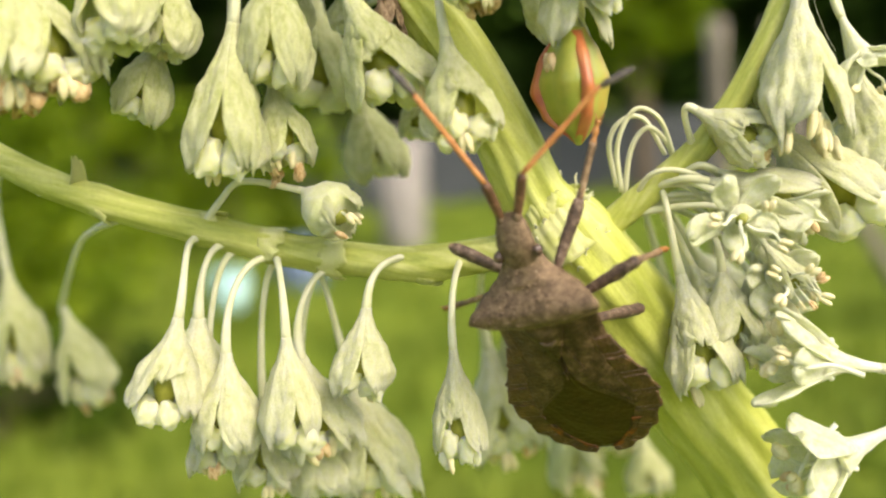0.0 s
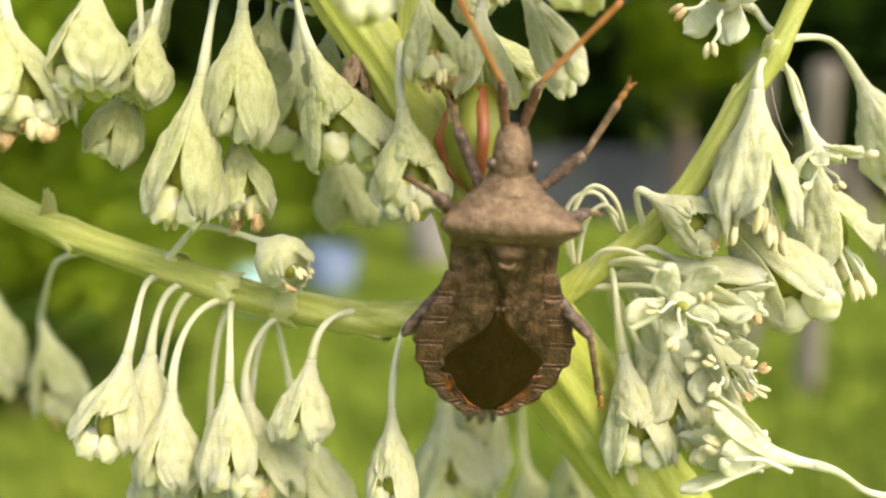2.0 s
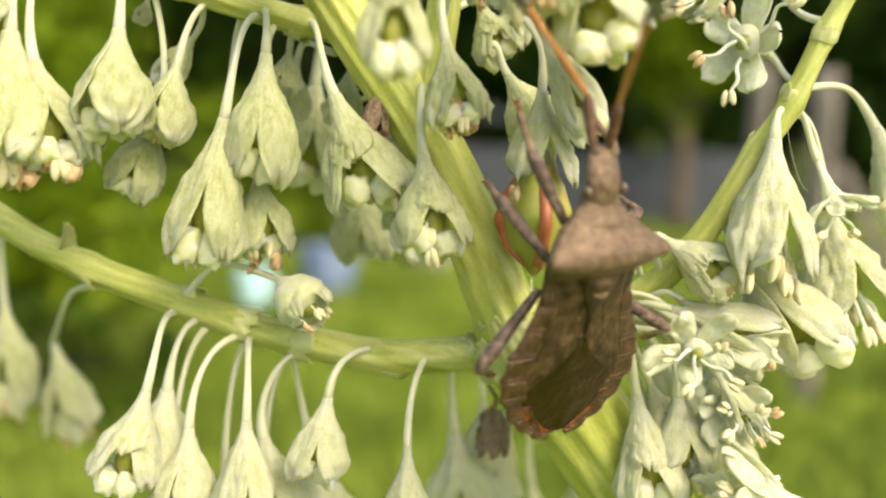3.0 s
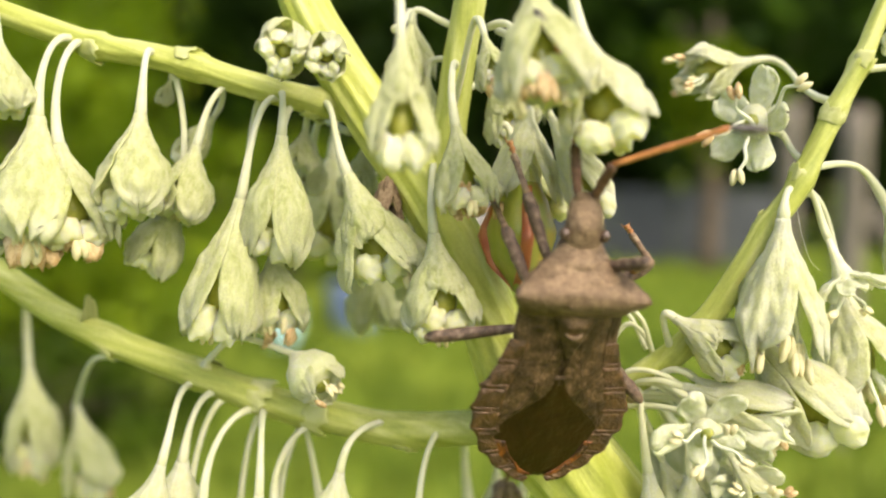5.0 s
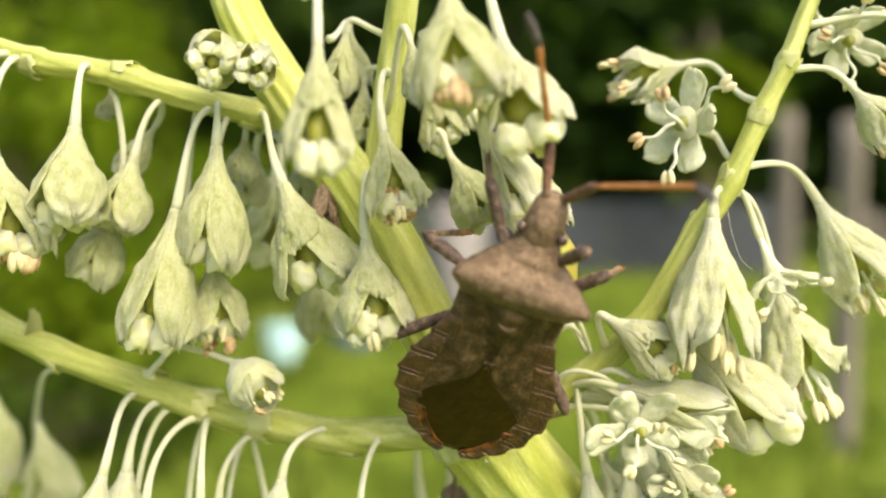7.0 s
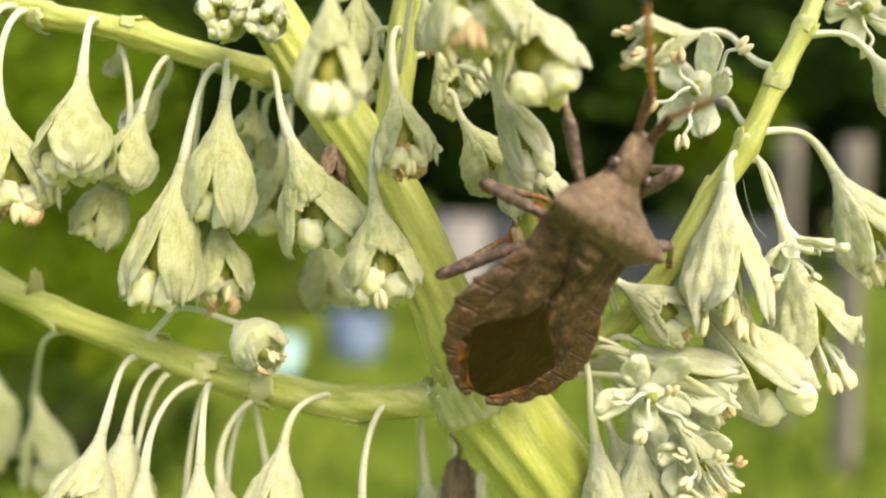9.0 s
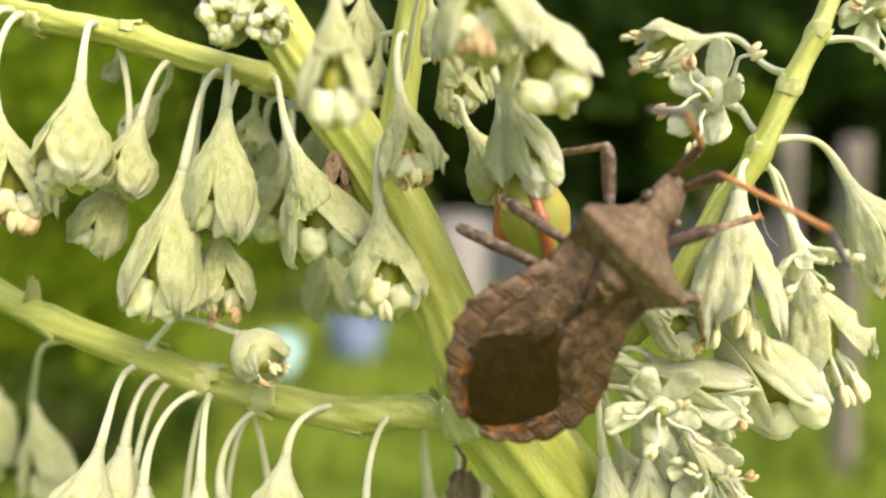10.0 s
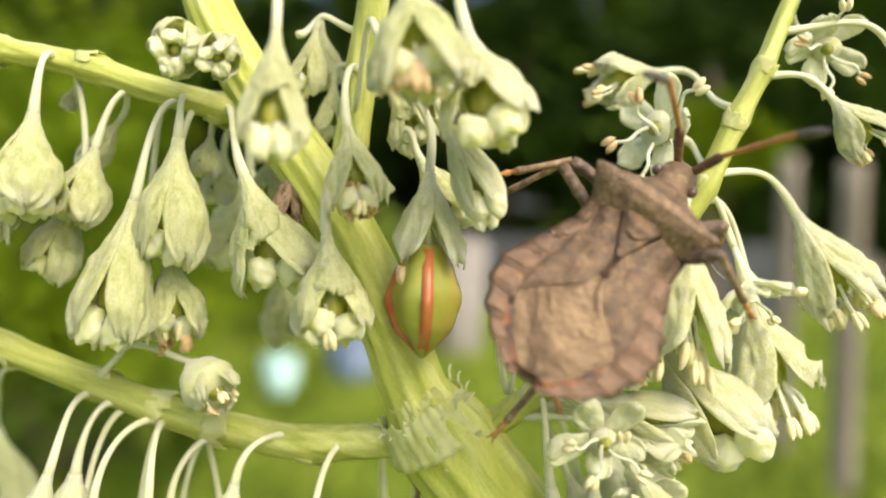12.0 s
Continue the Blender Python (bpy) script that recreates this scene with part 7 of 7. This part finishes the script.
    walk(right_antenna_upper, [
        (0.00, joint(0.35, 6.30, -0.60, 0, -2, 62)), (0.50, joint(0.35, 6.30, -0.60, 0, -13, 61)), (1.00, joint(0.35, 6.30, -0.60, -8, -49, 72)),
        (1.50, joint(0.35, 6.30, -0.60, -17, -50, 84)), (2.00, joint(0.35, 6.30, -0.60, -13, -18, 80)), (2.50, joint(0.35, 6.30, -0.60, -23, -22, 103)),
        (3.00, joint(0.35, 6.30, -0.60, -23, -15, 104)), (3.20, joint(0.35, 6.30, -0.60, -24, -14, 107)), (4.80, joint(0.35, 6.30, -0.60, -10, -37, 84)),
        (5.00, joint(0.35, 6.30, -0.60, -14, -34, 91)), (5.50, joint(0.35, 6.30, -0.60, -14, -20, 92)), (6.00, joint(0.35, 6.30, -0.60, -1, -32, 69)),
        (6.50, joint(0.35, 6.30, -0.60, 1, -14, 61)), (7.00, joint(0.35, 6.30, -0.60, -1, -40, 63)), (8.80, joint(0.35, 6.30, -0.60, -17, -35, 89)),
        (9.00, joint(0.35, 6.30, -0.60, -43, -46, 124)), (9.50, joint(0.35, 6.30, -0.60, -47, -57, 129)), (10.00, joint(0.35, 6.30, -0.60, -12, -62, 88)),
        (10.50, joint(0.35, 6.30, -0.60, -39, -71, 117)), (11.00, joint(0.35, 6.30, -0.60, -82, -81, 161)), (11.50, joint(0.35, 6.30, -0.60, 30, -62, 41)),
        (12.00, joint(0.35, 6.30, -0.60, 70, -73, -0)),
    ])
    walk(right_antenna_lower, [
        (0.00, joint(2.10, 0.00, 0.00, -1, 26, -34)), (0.50, joint(2.10, 0.00, 0.00, -3, -28, -39)), (1.00, joint(2.10, 0.00, 0.00, -26, 4, -49)),
        (1.50, joint(2.10, 0.00, 0.00, -23, 20, -41)), (2.00, joint(2.10, 0.00, 0.00, 1, 13, -26)), (2.50, joint(2.10, 0.00, 0.00, -21, -33, -14)),
        (3.00, joint(2.10, 0.00, 0.00, -26, -17, 2)), (3.20, joint(2.10, 0.00, 0.00, -26, -13, -2)), (4.80, joint(2.10, 0.00, 0.00, -61, 11, -43)),
        (5.00, joint(2.10, 0.00, 0.00, -60, 7, -51)), (5.50, joint(2.10, 0.00, 0.00, -52, -28, -36)), (6.00, joint(2.10, 0.00, 0.00, -54, 19, -59)),
        (6.50, joint(2.10, 0.00, 0.00, -38, -21, -32)), (7.00, joint(2.10, 0.00, 0.00, -52, -4, -17)), (8.80, joint(2.10, 0.00, 0.00, -55, -9, -20)),
        (9.00, joint(2.10, 0.00, 0.00, -60, -21, -7)), (9.50, joint(2.10, 0.00, 0.00, -59, -12, -20)), (10.00, joint(2.10, 0.00, 0.00, -57, 4, -54)),
        (10.50, joint(2.10, 0.00, 0.00, -66, -11, -20)), (11.00, joint(2.10, 0.00, 0.00, -71, -9, -26)), (11.50, joint(2.10, 0.00, 0.00, -55, -17, -14)),
        (12.00, joint(2.10, 0.00, 0.00, -59, -7, -8)),
    ])
    walk(right_antenna_tip, [
        (0.00, joint(5.36, -2.23, -1.93, -2, 18, -55)), (0.25, joint(5.24, -2.34, 0.06, -5, -23, -52)), (0.50, joint(5.12, -2.45, 2.06, -15, -64, -42)),
        (1.00, joint(4.97, -3.32, -0.32, -30, -18, -74)), (1.50, joint(5.21, -2.71, -1.53, -34, 1, -64)), (2.00, joint(5.97, -1.85, -0.96, 9, 48, -57)),
        (2.25, joint(5.84, -1.36, 0.71, -10, 13, -41)), (2.50, joint(5.70, -0.87, 2.38, -37, -14, -15)), (3.00, joint(6.30, 0.14, 1.30, -55, -37, 15)),
        (3.20, joint(6.38, -0.18, 1.00, -58, -29, 17)), (4.00, joint(5.83, -1.56, 0.09, -68, -14, -22)), (4.80, joint(5.27, -2.94, -0.81, -86, -9, -61)),
        (5.00, joint(4.85, -3.39, -0.55, -83, 1, -75)), (5.25, joint(5.03, -2.84, 0.77, -69, -36, -45)), (5.50, joint(5.22, -2.29, 2.10, -93, -73, 10)),
        (5.75, joint(4.73, -2.93, 0.34, -33, -40, -58)), (6.00, joint(4.25, -3.57, -1.41, -27, 3, -74)), (6.50, joint(5.60, -2.17, 1.56, -10, 2, -72)),
        (7.00, joint(6.31, -1.26, 0.28, -56, -35, -22)), (8.80, joint(6.17, -1.51, 0.71, -55, -26, -44)), (9.00, joint(6.18, -0.50, 1.56, -81, -38, -13)),
        (9.50, joint(6.16, -1.45, 0.89, -62, -15, -78)), (10.00, joint(4.70, -3.54, -0.29, -50, -23, -81)), (10.50, joint(6.14, -1.51, 0.87, -68, 5, -64)),
        (11.00, joint(5.99, -1.93, 0.70, -85, -13, -88)), (11.50, joint(6.18, -1.04, 1.29, -64, -29, -56)), (12.00, joint(6.42, -0.60, 0.55, -90, 1, -19)),
    ])


motions()
